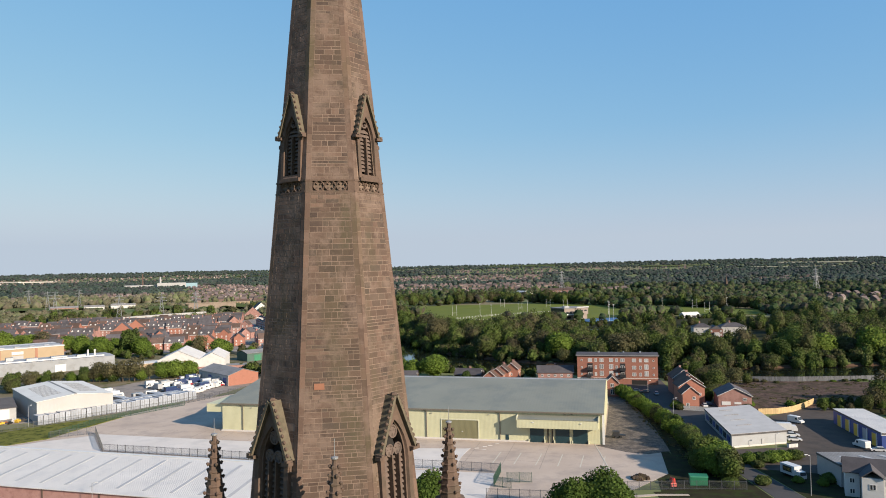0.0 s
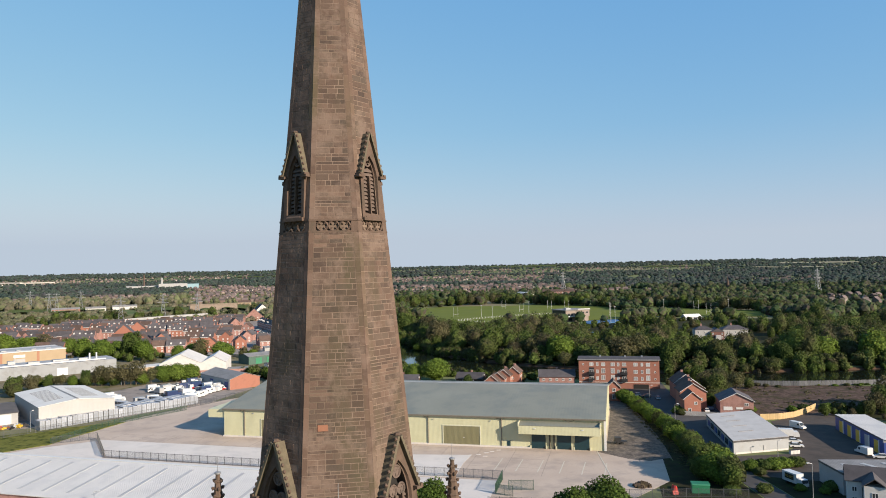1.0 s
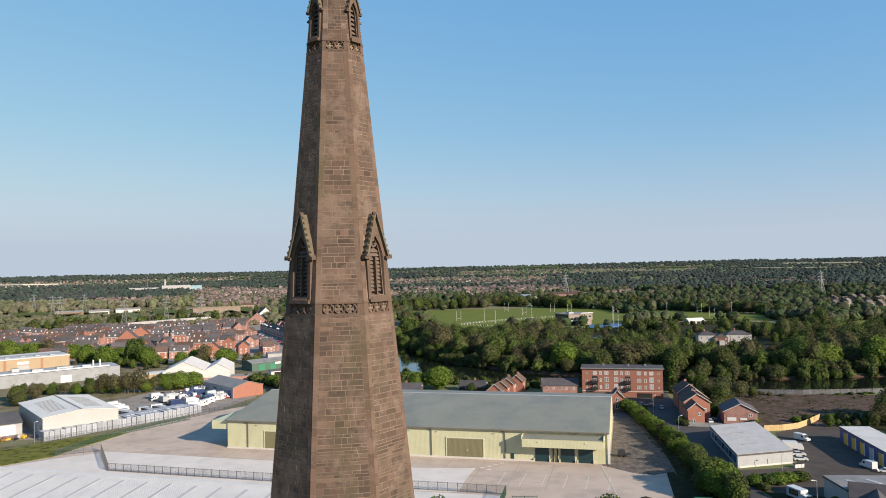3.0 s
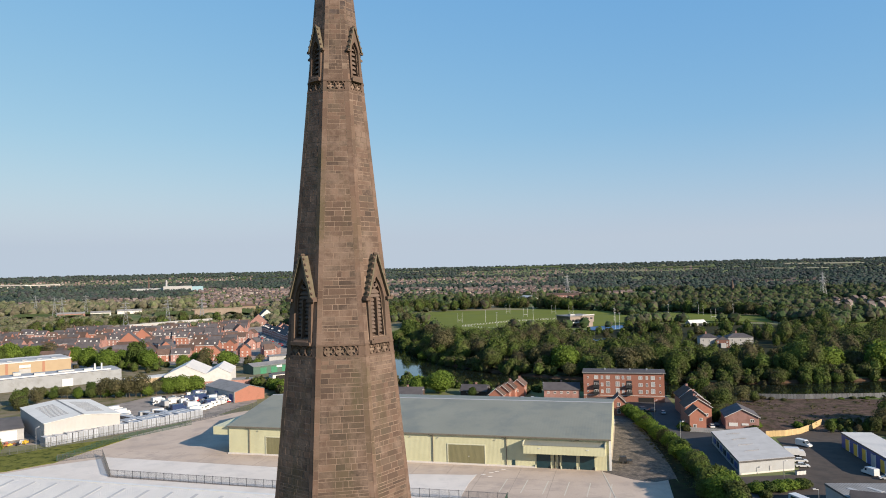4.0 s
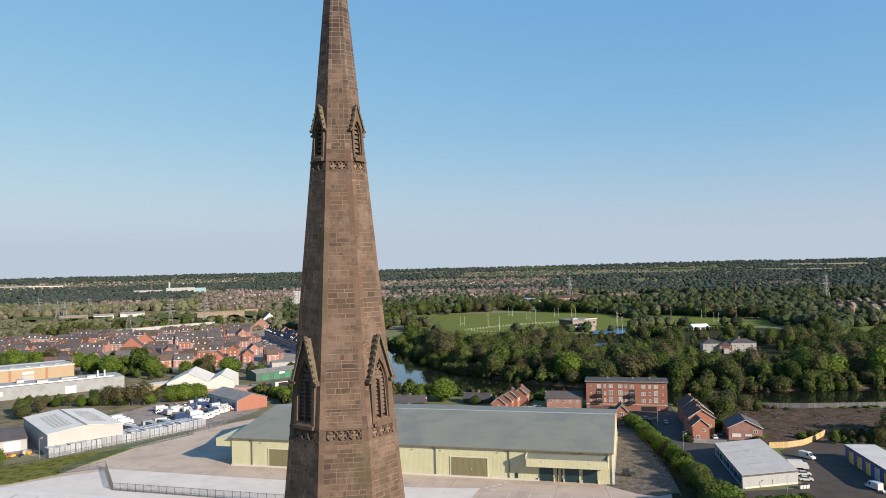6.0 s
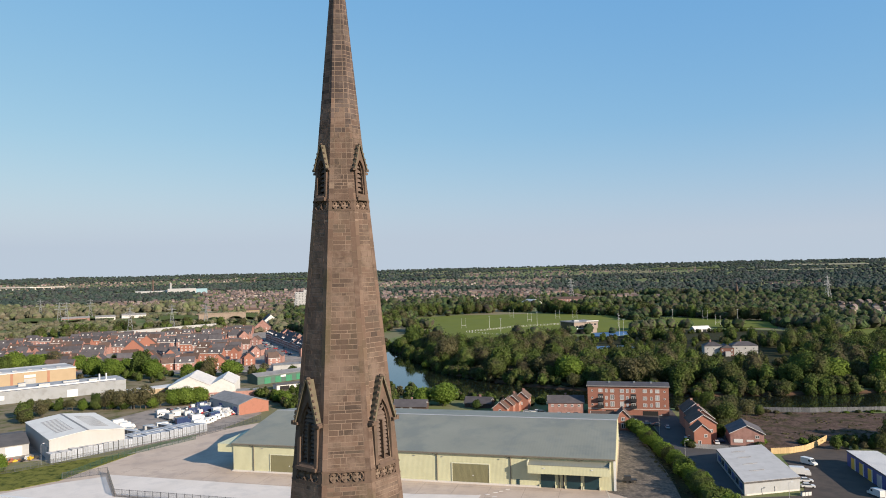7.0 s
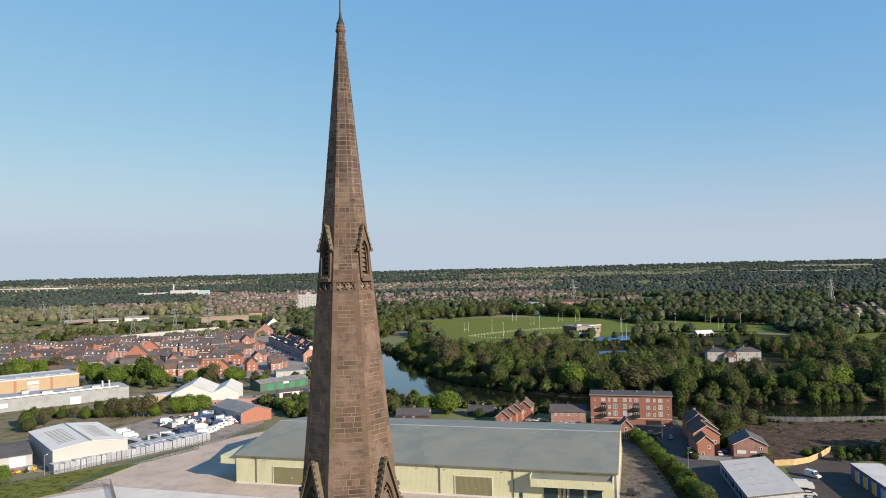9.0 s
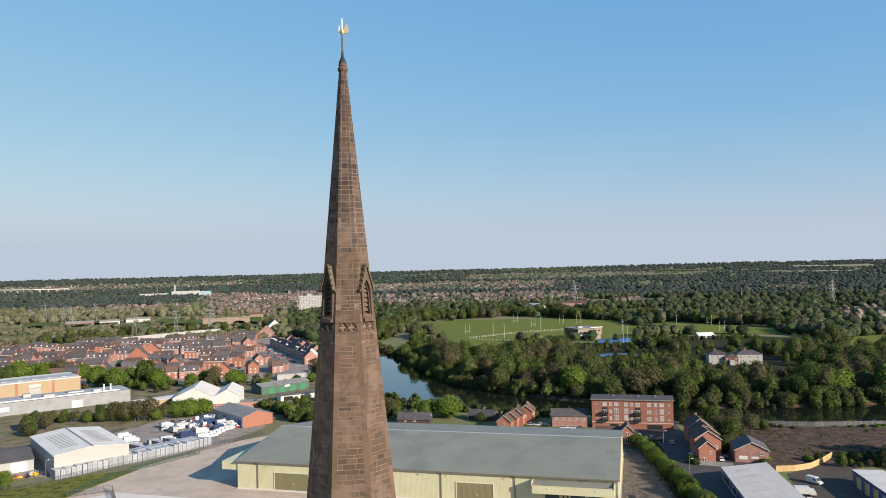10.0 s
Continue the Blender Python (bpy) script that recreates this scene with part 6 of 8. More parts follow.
def make_car(paint):
    c = thing("car", turned(0, -900, 0), "parked " + paint.name[4:] + " hatchback car", "car", "parked cars")
    b = [(-2.1, 0.3), (2.05, 0.3), (2.15, 0.55), (2.05, 0.78), (1.1, 0.92), (-1.9, 0.95), (-2.15, 0.7)]
    body = Shape()
    q = Matrix.Rotation(radians(90), 4, "Z") @ Matrix.Scale(-1, 4, (0, 1, 0))
    body.profile(b, -0.87, 0.87, q)
    part("body", body, paint, c)
    cab = Shape()
    lo, hi = ((-1.85, 1.05), (-1.35, 0.35))
    cab.add([(lo[0], -0.8, 0.94), (lo[1], -0.8, 0.92), (lo[1], 0.8, 0.92), (lo[0], 0.8, 0.94), (hi[0], -0.64, 1.42), (hi[1], -0.64, 1.42), (hi[1], 0.64, 1.42), (hi[0], 0.64, 1.42)],
            ((0, 1, 5, 4), (1, 2, 6, 5), (2, 3, 7, 6), (3, 0, 4, 7), (4, 5, 6, 7)))
    part("glazing", cab, PANE, c, "dark glass")
    part("roof_panel", Shape().box(-1.33, 0.33, -0.63, 0.63, 1.41, 1.47), paint, c)
    wheels(c, (-1.3, 1.3), 0.8, 0.31)
    return c


def make_van(paint, L=5.4, h=2.4, label="white panel van with a high roof", box=False):
    c = thing("van", turned(0, -900, 0), "parked " + label, "van", "parked vans")
    q = Matrix.Rotation(radians(90), 4, "Z") @ Matrix.Scale(-1, 4, (0, 1, 0))
    if box:
        part("load_box", Shape().box(-L / 2, L / 2 - 2.0, -1.2, 1.2, 0.75, h), paint, c)
        part("cab", Shape().profile([(L / 2 - 1.95, 0.45), (L / 2, 0.45), (L / 2, 1.2), (L / 2 - 0.45, 2.2), (L / 2 - 1.95, 2.25)], -1.05, 1.05, q), paint, c)
        part("windscreen", Shape().profile([(L / 2 - 0.36, 2.0), (L / 2 - 0.03, 1.3), (L / 2 + 0.02, 1.3), (L / 2 - 0.32, 2.05)], -0.95, 0.95, q), PANE, c)
        part("chassis", Shape().box(-L / 2, L / 2 - 0.2, -0.9, 0.9, 0.45, 0.76), TYRE, c)
        wheels(c, (-L / 2 + 1.1, L / 2 - 1.0), 0.9, 0.42)
    else:
        part("body", Shape().profile([(-L / 2, 0.35), (L / 2, 0.35), (L / 2 + 0.05, 0.9), (L / 2 - 0.9, 1.2), (L / 2 - 1.6, h - 0.1), (L / 2 - 1.9, h), (-L / 2, h)], -0.98, 0.98, q), paint, c)
        part("windscreen", Shape().profile([(L / 2 - 1.53, h - 0.25), (L / 2 - 0.93, 1.25), (L / 2 - 0.88, 1.28), (L / 2 - 1.48, h - 0.2)], -0.88, 0.88, q), PANE, c)
        for y in (-1, 1):
            part("side_window", Shape().box(L / 2 - 2.4, L / 2 - 1.6, y * 0.985 - 0.01, y * 0.985 + 0.01, 1.3, h - 0.4), PANE, c)
        wheels(c, (-L / 2 + 1.0, L / 2 - 1.0), 0.85, 0.34)
    return c


car_makes = [make_car(p) for p in CAR_PAINTS]
van_makes = [make_van(CAR_PAINTS[0]), make_van(CAR_PAINTS[0], 7.2, 3.3, "white box lorry in the yard", True), make_van(CAR_PAINTS[1], 6.6, 3.2, "grey box lorry in the yard", True),
             make_van(CAR_PAINTS[3], 7.5, 3.4, "blue box lorry in the yard", True), make_van(CAR_PAINTS[0], 6.6, 3.0, "white motorhome with a high body", True)]
placed = set()


def park(kind, x, y, deg, z=0.09):
    if kind not in placed:
        placed.add(kind)
        kind.matrix_basis = turned(x, y, deg, z)
        return kind
    return copy_thing(kind, turned(x, y, deg, z))


rv = random.Random(5)
# vehicle yard on the other side of the fence
for i in range(10):
    park(van_makes[rv.choice((0, 0, 1, 0))], -112 + 1.1 * i + rv.uniform(-1, 1), 312 + 3.6 * i + rv.uniform(-1, 1), 40 + rv.uniform(-15, 15))
for i in range(9):
    park(rv.choice((car_makes[0], car_makes[1], van_makes[0], car_makes[5])), -128 + 2.7 * i, 324 + 4.6 * i + rv.uniform(-1, 1), 130 + rv.uniform(-10, 10))
for i in range(9):
    park(rv.choice((car_makes[2], car_makes[0], car_makes[1], van_makes[0])), -146 + 4.4 * i, 352 + 1.7 * i, 130 + rv.uniform(-12, 12))
for i, (x, y, k) in enumerate(((-138.5, 298.5, 2), (-131, 303, 2), (-126.5, 308, 1), (-121, 318, 3), (-145, 310, 1), (-152, 318, 1), (-110, 352, 4), (-119, 347, 3))):
    park(van_makes[k], x, y, 35 + 10 * (i % 2))
for i in range(46):
    u, v = rv.random(), rv.random()
    park(rv.choice((van_makes[0], van_makes[2], van_makes[0], car_makes[2], car_makes[1], car_makes[5], van_makes[4], car_makes[4], van_makes[3], car_makes[3])), -146 + 36 * u + 24 * v * 0.4, 318 + 40 * v - 2 * u + 6, rv.choice((40, 130, 42, 220)) + rv.uniform(-12, 12))
for i in range(8):
    park(rv.choice((car_makes[4], car_makes[0], van_makes[0], car_makes[3])), -106 + 1.4 * i + rv.uniform(-2, 2), 332 + 2.6 * i, 60 + rv.uniform(-40, 40))
for (x, y), deg in zip(((-135.6, 293.1), (-130.0, 300.8), (-124.5, 303.9)), (-35, -38, -36)):
    sc = thing("shipping_container", turned(x, y, deg, 0.07), "grey steel shipping container with a pale roof", "container", "containers in the yard")
    part("box", Shape().box(-4.5, 4.5, -1.25, 1.25, 0, 3.0), FENCE_PALE, sc)
    part("roof_sheet", Shape().box(-4.55, 4.55, -1.3, 1.3, 3.0, 3.08), CAGE_TOP, sc)
    for x1 in (-4.5, -1.5, 1.5, 4.5):
        part("rib", Shape().box(x1 - 0.06, x1 + 0.06, -1.31, -1.25, 0, 3.0), GALV, sc)
# the far right yard
park(van_makes[0], 137.0, 220.5, -62)
park(van_makes[4], 127.2, 207.6, -15)
park(car_makes[0], 125.6, 200.4, -12)
park(car_makes[0], 123.2, 194.5, -12)
lt = park(van_makes[1], 103, 155.5, -75)
sign = part("sign_board", Shape().box(-2.6, 0.6, -1.27, -1.2, 1.5, 2.9), IRON, lt, "dark board lettered to let", at=Matrix.Identity(4))
tx = bpy.data.curves.new("lettering", "FONT")
tx.body, tx.size, tx.extrude, tx.align_x = "TO LET", 0.85, 0.01, "CENTER"
tx.materials.append(YELLOW)
lo = new("lettering", tx)
lo.parent = sign
lo.matrix_basis = pose(-1.0, -1.29, 1.9, 90, 0, 0)
tagged(lo, "yellow lettering")
park(car_makes[0], 141, 179, 160)
park(car_makes[5], 112.6, 151.0, -60)
park(van_makes[0], 139.2, 184.5, 100)
# car park before the flats
for x, y, k in ((99, 292, 1), (102.5, 288.5, 5), (95.5, 297, 0), (106, 283, 1), (64, 317, 0), (67.5, 316.4, 0), (71, 315.8, 5), (49, 326, 1), (53, 325, 0), (56, 323.5, 2), (33, 316, 0), (108.5, 262, 0), (116.5, 253.5, 0), (118.6, 256, 3), (92, 303, 0)):
    park(car_makes[k], x, y, rv.choice((-10, 170, 80)))
for m in list(car_makes) + list(van_makes):
    if m not in placed:
        park(m, rv.uniform(-150, -110), rv.uniform(340, 360), rv.uniform(0, 180))
# estate cars
for i in range(26):
    u = i / 25
    park(rv.choice(car_makes), -190 + 64 * u + rv.uniform(-4, 4), 740 - 130 * u + rv.uniform(-9, 9), rv.uniform(0, 180), 0.02)
for i in range(22):
    park(rv.choice(car_makes), rv.uniform(-180, -150), rv.uniform(560, 680), rv.choice((80, 100, 10)), 0.02)

# ---- stacked stillages along the fence ----
def make_stack():
    c = thing("stillage", turned(0, -900, 0), "grey mesh stillage stack with a pale lid", "stillage", "stillages along the fence")
    part("crate", Shape().box(-0.95, 0.95, -2.4, 2.4, 0.0, 3.55), CAGE, c)
    for z1 in (1.2, 2.4):
        part("rail", Shape().box(-0.97, 0.97, -2.45, -2.4, z1, z1 + 0.1), GALV, c)
    for x in (-0.92, 0.0, 0.92):
        part("upright", Shape().box(x - 0.05, x + 0.05, -2.47, -2.4, 0, 3.6), GALV, c)
    part("lid", Shape().box(-0.90, 0.90, -2.45, 2.45, 3.55, 3.72), CAGE_TOP, c)
    return c


st0 = make_stack()
first = True
for i in range(33):
    u = i / 32
    ax, ay = -150.3 + 44 * u, 251.2 + 50.5 * u
    m = turned(ax, ay, 49 + rv.uniform(-2, 2), 0.07)
    if first:
        st0.matrix_basis = m
        first = False
    else:
        copy_thing(st0, m @ Matrix.Diagonal((1, 1, rv.uniform(0.9, 1.05), 1)))
    if 14 < i < 31:
        copy_thing(st0, turned(ax - 4.0, ay + 3.6, 49, 0.07))

# scrap between the sheds
RUST = surf("rusty_steel", (0.22, 0.085, 0.04), (0.34, 0.14, 0.07), 0.8, 0.85, 0.3, 0.2, vary=0.3)
rs = random.Random(8)
for i in range(26):
    u = rs.random()
    ob_s = Shape().box(-1.1, 1.1, -0.35, 0.35, -0.3, 0.35).box(-0.4, 0.3, -0.5, 0.5, 0.2, 0.7)
    solid("scrap_metal", ob_s, rs.choice((RUST, RUST, ORANGE_RED, IRON, WHITE_METAL, YELLOW)), "heap of rusty scrap metal between the sheds", "scrap",
          turned(-172 + 13 * u + rs.uniform(-2, 2), 248 + 9 * u + rs.uniform(-3, 3), rs.uniform(0, 180), rs.uniform(0.35, 0.9)) @ Matrix.Scale(rs.uniform(0.6, 1.2), 4), "scrap in the yard")
# oddments in the yards
skip = thing("waste_container", turned(75.5, 151.5, -12), "green steel waste container with a lid", "container")
part("bin_body", Shape().profile([(-1.3, 0.1), (1.3, 0.1), (1.5, 2.3), (-1.5, 2.3)], -2.2, 2.2), DUMP_GREEN, skip)
part("lid", Shape().profile([(-1.6, 2.3), (1.6, 2.3), (1.4, 2.6), (-1.4, 2.6)], -2.3, 2.3), DUMP_GREEN, skip)
red = thing("barrier_stack", turned(68.5, 150.5, 10), "stack of red plastic barriers", "barrier")
for i in range(4):
    part("barrier", Shape().profile([(-0.35, 0), (0.35, 0), (0.12, 1.0), (-0.12, 1.0)], -0.8, 0.8), ORANGE_RED, red, at=pose(0.2 * i, 0.5 * i, 0.9 * (i // 2), 0, 0, 35 * i))
rub = Shape()
rr = random.Random(3)
for i in range(60):
    a, r = rr.uniform(0, 6.3), rr.uniform(0, 2.6)
    s = rr.uniform(0.25, 0.6)
    rub.box(-s, s, -s, s * 0.8, -s * 0.7, s * 0.7, pose(62 + r * math.cos(a), 158 + r * math.sin(a) * 0.7, max(0.1, 0.9 - 0.3 * r), rr.uniform(0, 90), rr.uniform(0, 90), rr.uniform(0, 90)))
solid("rubble_heap", rub, WASTE, "heap of brown rubble in the yard", "rubble", kind="stuff")
for i in range(3):
    bn = thing("wheelie_bin", turned(117.5 + 1.1 * i, 186.6 + 0.2 * i, 12), "white wheeled waste bin", "bin", "bins beside the unit")
    part("bin_body", Shape().profile([(-0.4, 0), (0.4, 0), (0.5, 1.25), (-0.5, 1.25)], -0.5, 0.5), RENDER, bn)
    part("lid", Shape().box(-0.53, 0.53, -0.53, 0.53, 1.25, 1.36), TYRE, bn)
trl = thing("trailer", turned(68.5, 205, -8), "dark flat trailer in the lane", "trailer")
part("deck", Shape().box(-2.2, 2.2, -1.1, 1.1, 0.8, 1.1), IRON, trl)
part("crate", Shape().box(-2.0, 0.2, -1.0, 1.0, 1.1, 2.3), IRON, trl)
wheels(trl, (-1.0, 0.6), 0.95, 0.42)


def lamp_post(x, y, h, deg=0):
    lp = thing("street_lamp", turned(x, y, deg), "grey steel street lamp column", "street lamp", "street lamps")
    part("column", Shape().tube((0, 0, 0), (0, 0, h), 0.1, 0.06, 8), GALV, lp)
    part("arm", Shape().tube((0, 0, h), (0.9, 0, h + 0.2), 0.05, 0.05, 6), GALV, lp)
    part("lamp_head", Shape().box(0.7, 1.4, -0.14, 0.14, h + 0.15, h + 0.32), WHITE_METAL, lp)


for x, y, h, d in ((92.2, 219.5, 10, 0), (99.5, 140, 10, 180), (99, 272, 8, 0), (-165, 362, 9, 0), (-152, 247.5, 8, 60), (112, 184, 5, 0), (-76, 136, 9, 0)):
    lamp_post(x, y, h, d)
# painted bay lines in front of the docks
for i in range(6):
    x, y = 27.0 + 6.2 * i, 190.5 - 1.75 * i
    patch("line_marking", [(x, y), (x + 0.28, y - 0.05), (x - 3.6, y - 13), (x - 3.88, y - 12.95)], PAINT_LINE, 0.062, "worn painted bay line", "line")
for x, y in ((17, 195.5), (19.8, 195.9), (22.5, 197.8), (24.4, 199.0), (26.8, 200.9), (21.8, 193.6)):
    patch("line_marking", [(x - 0.7, y - 0.35), (x + 0.7, y - 0.2), (x + 0.8, y + 0.4), (x - 0.6, y + 0.25)], PALE, 0.1, "worn white paint patch", "line")
# joints of the concrete slabs
JOINT = surf("slab_joint", (0.30, 0.245, 0.20), (0.40, 0.335, 0.28), 2, 0.95, 0.2, 0.2)
ca, sa = math.cos(radians(-15.1)), math.sin(radians(-15.1))
for i in range(15):
    s = -40 + 11.5 * i
    x, y = -72.3 + s * ca + 2 * sa, 232.3 + s * sa - 2 * ca
    patch("slab_joint", [(x - 0.09, y), (x + 0.09, y), (x + 0.09 + 30 * sa, y - 30 * ca), (x - 0.09 + 30 * sa, y - 30 * ca)], JOINT, 0.056, "dark joint between concrete slabs", "joint")
for j in range(3):
    d = 4.0 + 10 * j
    x, y = -72.3 - 40 * ca + d * sa, 232.3 - 40 * sa - d * ca
    patch("slab_joint", [(x, y - 0.09), (x + 165 * ca, y + 165 * sa - 0.09), (x + 165 * ca, y + 165 * sa + 0.09), (x, y + 0.09)], JOINT, 0.057, "dark joint between concrete slabs", "joint")
patch("line_marking", [(58.5, 198), (58.8, 198), (55.4, 160), (55.1, 160)], PAINT_LINE, 0.095, "worn painted lane line", "line")


# ---- pylons ----
def make_pylon():
    p = thing("pylon", turned(0, -900, 0), "grey lattice steel electricity pylon", "pylon", "pylons beyond the estate")
    H = 34.0

    def w_at(z):
        return 3.6 * (1 - z / 24) + 0.9 * z / 24 if z < 24 else 0.9 * (1 - (z - 24) / 14)
    for sx in (-1, 1):
        for sy in (-1, 1):
            part("leg", Shape().tube((sx * 3.6, sy * 3.6, 0), (sx * 0.9, sy * 0.9, 24), 0.2, 0.16, 5).tube((sx * 0.9, sy * 0.9, 24), (sx * 0.2, sy * 0.2, H), 0.16, 0.1, 5), GALV, p)
    zs0 = [0, 5.5, 10.5, 15, 19, 22, 24.5, 27, 29.5, 32]
    for a, b in zip(zs0[:-1], zs0[1:]):
        for q in range(4):
            m = pose(0, 0, 0, 0, 0, 90 * q)
            wa, wb = w_at(a), w_at(b)
            part("brace", Shape().tube(m @ Vector((-wa, -wa, a)), m @ Vector((wb, -wb, b)), 0.1, 0.1, 4).tube(m @ Vector((wa, -wa, a)), m @ Vector((-wb, -wb, b)), 0.1, 0.1, 4), GALV, p)
    for z0, r in ((22, 7.5), (26.5, 6.0), (31, 4.6)):
        part("cross_arm", Shape().tube((-r, 0, z0), (r, 0, z0), 0.16, 0.16, 5).tube((-r, 0, z0), (0, 0, z0 + 1.9), 0.11, 0.11, 4).tube((r, 0, z0), (0, 0, z0 + 1.9), 0.11, 0.11, 4), GALV, p)
    return p


py = make_pylon()
PYLONS = ((-386.5, 884.6), (-352.8, 937.8), (-308.9, 943.2), (-590.7, 1104.7), (-577.7, 1101.9), (-680, 1214.7), (-582.7, 1190.3), (-247, 1247), (284.6, 1471.8), (670.8, 1189.9))
for i, (x, y) in enumerate(PYLONS):
    s = 1.0 if i < 8 else 1.3
    m = turned(x, y, 25, rise(x, y) - 0.2) @ Matrix.Scale(s, 4)
    if i == 0:
        py.matrix_basis = m
    else:
        copy_thing(py, m)
# the far church
fc = thing("church", turned(628, 1450, 20, rise(628, 1450) - 0.5), "distant brown stone church with a spire", "church")
part("nave", Shape().profile([(0, 0), (8, 0), (8, 5), (4, 9), (0, 5)], 0, 10), STONE_TRIM, fc)
part("tower", Shape().box(-5, 0, 1.5, 6.5, 0, 11), STONE_TRIM, fc)
part("spire", Shape().lathe([(2.9, 0), (0.15, 16)], 8), STONE_TRIM, fc, at=Matrix.Translation((-2.5, 4, 11)))


# ---- trees ----
def foliage(name, tones, own=1.0, patch_size=9.0):
    """Leaves: tones chosen by tree (own) and by place, brightness from leaf to leaf."""
    mt = bpy.data.materials.new(name)
    mt.use_nodes = True
    nt = mt.node_tree
    add, link = nt.nodes.new, nt.links.new
    p = nt.nodes["Principled BSDF"]
    p.inputs["Roughness"].default_value = 0.8
    p.inputs["Specular IOR Level"].default_value = 0.12
    geo, info, n1 = add("ShaderNodeNewGeometry"), add("ShaderNodeObjectInfo"), add("ShaderNodeTexNoise")
    n1.inputs["Scale"].default_value, n1.inputs["Detail"].default_value = 1 / patch_size, 2
    link(geo.outputs["Position"], n1.inputs["Vector"])
    stretch = add("ShaderNodeMapRange")
    stretch.inputs["From Min"].default_value, stretch.inputs["From Max"].default_value = 0.3, 0.7
    link(n1.outputs["Fac"], stretch.inputs["Value"])
    mx = add("ShaderNodeMix")
    mx.inputs["Factor"].default_value = own
    link(stretch.outputs[0], mx.inputs["A"])
    link(info.outputs["Random"], mx.inputs["B"])
    cr = add("ShaderNodeValToRGB")
    while len(cr.color_ramp.elements) < len(tones):
        cr.color_ramp.elements.new(0.5)
    for i, c in enumerate(tones):
        cr.color_ramp.elements[i].position, cr.color_ramp.elements[i].color = i / (len(tones) - 1), (*c, 1)
    link(mx.outputs["Result"], cr.inputs[0])
    vr, hsv = add("ShaderNodeMapRange"), add("ShaderNodeHueSaturation")
    vr.inputs["To Min"].default_value, vr.inputs["To Max"].default_value = 0.7, 1.3
    link(geo.outputs["Random Per Island"], vr.inputs["Value"])
    link(vr.outputs[0], hsv.inputs["Value"])
    link(cr.outputs[0], hsv.inputs["Color"])
    link(hsv.outputs["Color"], p.inputs["Base Color"])
    thin, both, out = add("ShaderNodeBsdfTranslucent"), add("ShaderNodeMixShader"), nt.nodes["Material Output"]
    link(hsv.outputs["Color"], thin.inputs["Color"])
    both.inputs[0].default_value = 0.2
    link(p.outputs[0], both.inputs[1])
    link(thin.outputs[0], both.inputs[2])
    link(both.outputs[0], out.inputs["Surface"])
    return mt


WOOD_TONES = ((0.0306, 0.0492, 0.0133), (0.0417, 0.0643, 0.0158), (0.0584, 0.0848, 0.0189), (0.0528, 0.0547, 0.0236), (0.0723, 0.1081, 0.0221), (0.0667, 0.0575, 0.033), (0.0389, 0.0616, 0.0172))
LEAVES = foliage("leaves", WOOD_TONES, 0.8)
LEAVES_WOOD = foliage("woodland_leaves", WOOD_TONES, 0.75, 8.0)
LEAVES_BRIGHT = foliage("spring_leaves", ((0.0702, 0.1094, 0.017), (0.0926, 0.1403, 0.0227), (0.1122, 0.1571, 0.0265)), 0.7)
LEAVES_BROWN = foliage("budding_twigs", ((0.0713, 0.068, 0.0335), (0.0907, 0.0832, 0.041), (0.0778, 0.0853, 0.0324)), 0.7)
LEAVES_NEAR = foliage("dense_leaves", ((0.0429, 0.0747, 0.0137), (0.0617, 0.0959, 0.0179)), 0.3, 3.0)
# the blue-grey of distance haze is mixed into these leaf tones
LEAVES_HAZED = foliage("far_woodland", ((0.0273, 0.0449, 0.0422), (0.038, 0.0574, 0.0479), (0.0496, 0.0688, 0.0536), (0.0561, 0.0563, 0.0575), (0.0327, 0.0499, 0.0479)), 0.0, 60.0)
# olive and brown scrub, its tones made paler to stand for haze
LEAVES_SCRUB_HAZED = foliage("scrub_leaves", ((0.0856, 0.0979, 0.0508), (0.1132, 0.1164, 0.0658), (0.1352, 0.119, 0.0837), (0.0966, 0.1137, 0.0538), (0.1242, 0.1323, 0.0688)), 0.0, 30.0)
LEAVES_MID = foliage("parkland_leaves", ((0.0224, 0.0405, 0.0197), (0.032, 0.0532, 0.0226), (0.0468, 0.0725, 0.0253), (0.0491, 0.0468, 0.0337), (0.064, 0.0894, 0.0283), (0.0618, 0.0491, 0.0395), (0.0277, 0.0459, 0.0226)), 0.0, 22.0)


def dome(rng, lumps=11):
    """How far the outside of one crown lies from its middle, direction by direction: an uneven round head with small lumps."""
    b = rng.normal(size=(lumps, 3))
    b[:, 2] = b[:, 2] * 0.8 + 0.2
    b /= np.linalg.norm(b, axis=1)[:, None]
    amp, tight = rng.uniform(0.10, 0.36, lumps), rng.uniform(5, 20, lumps)

    def reach(d):
        return 0.74 + (amp * np.exp(tight * (d @ b.T - 1))).max(axis=1)
    return reach


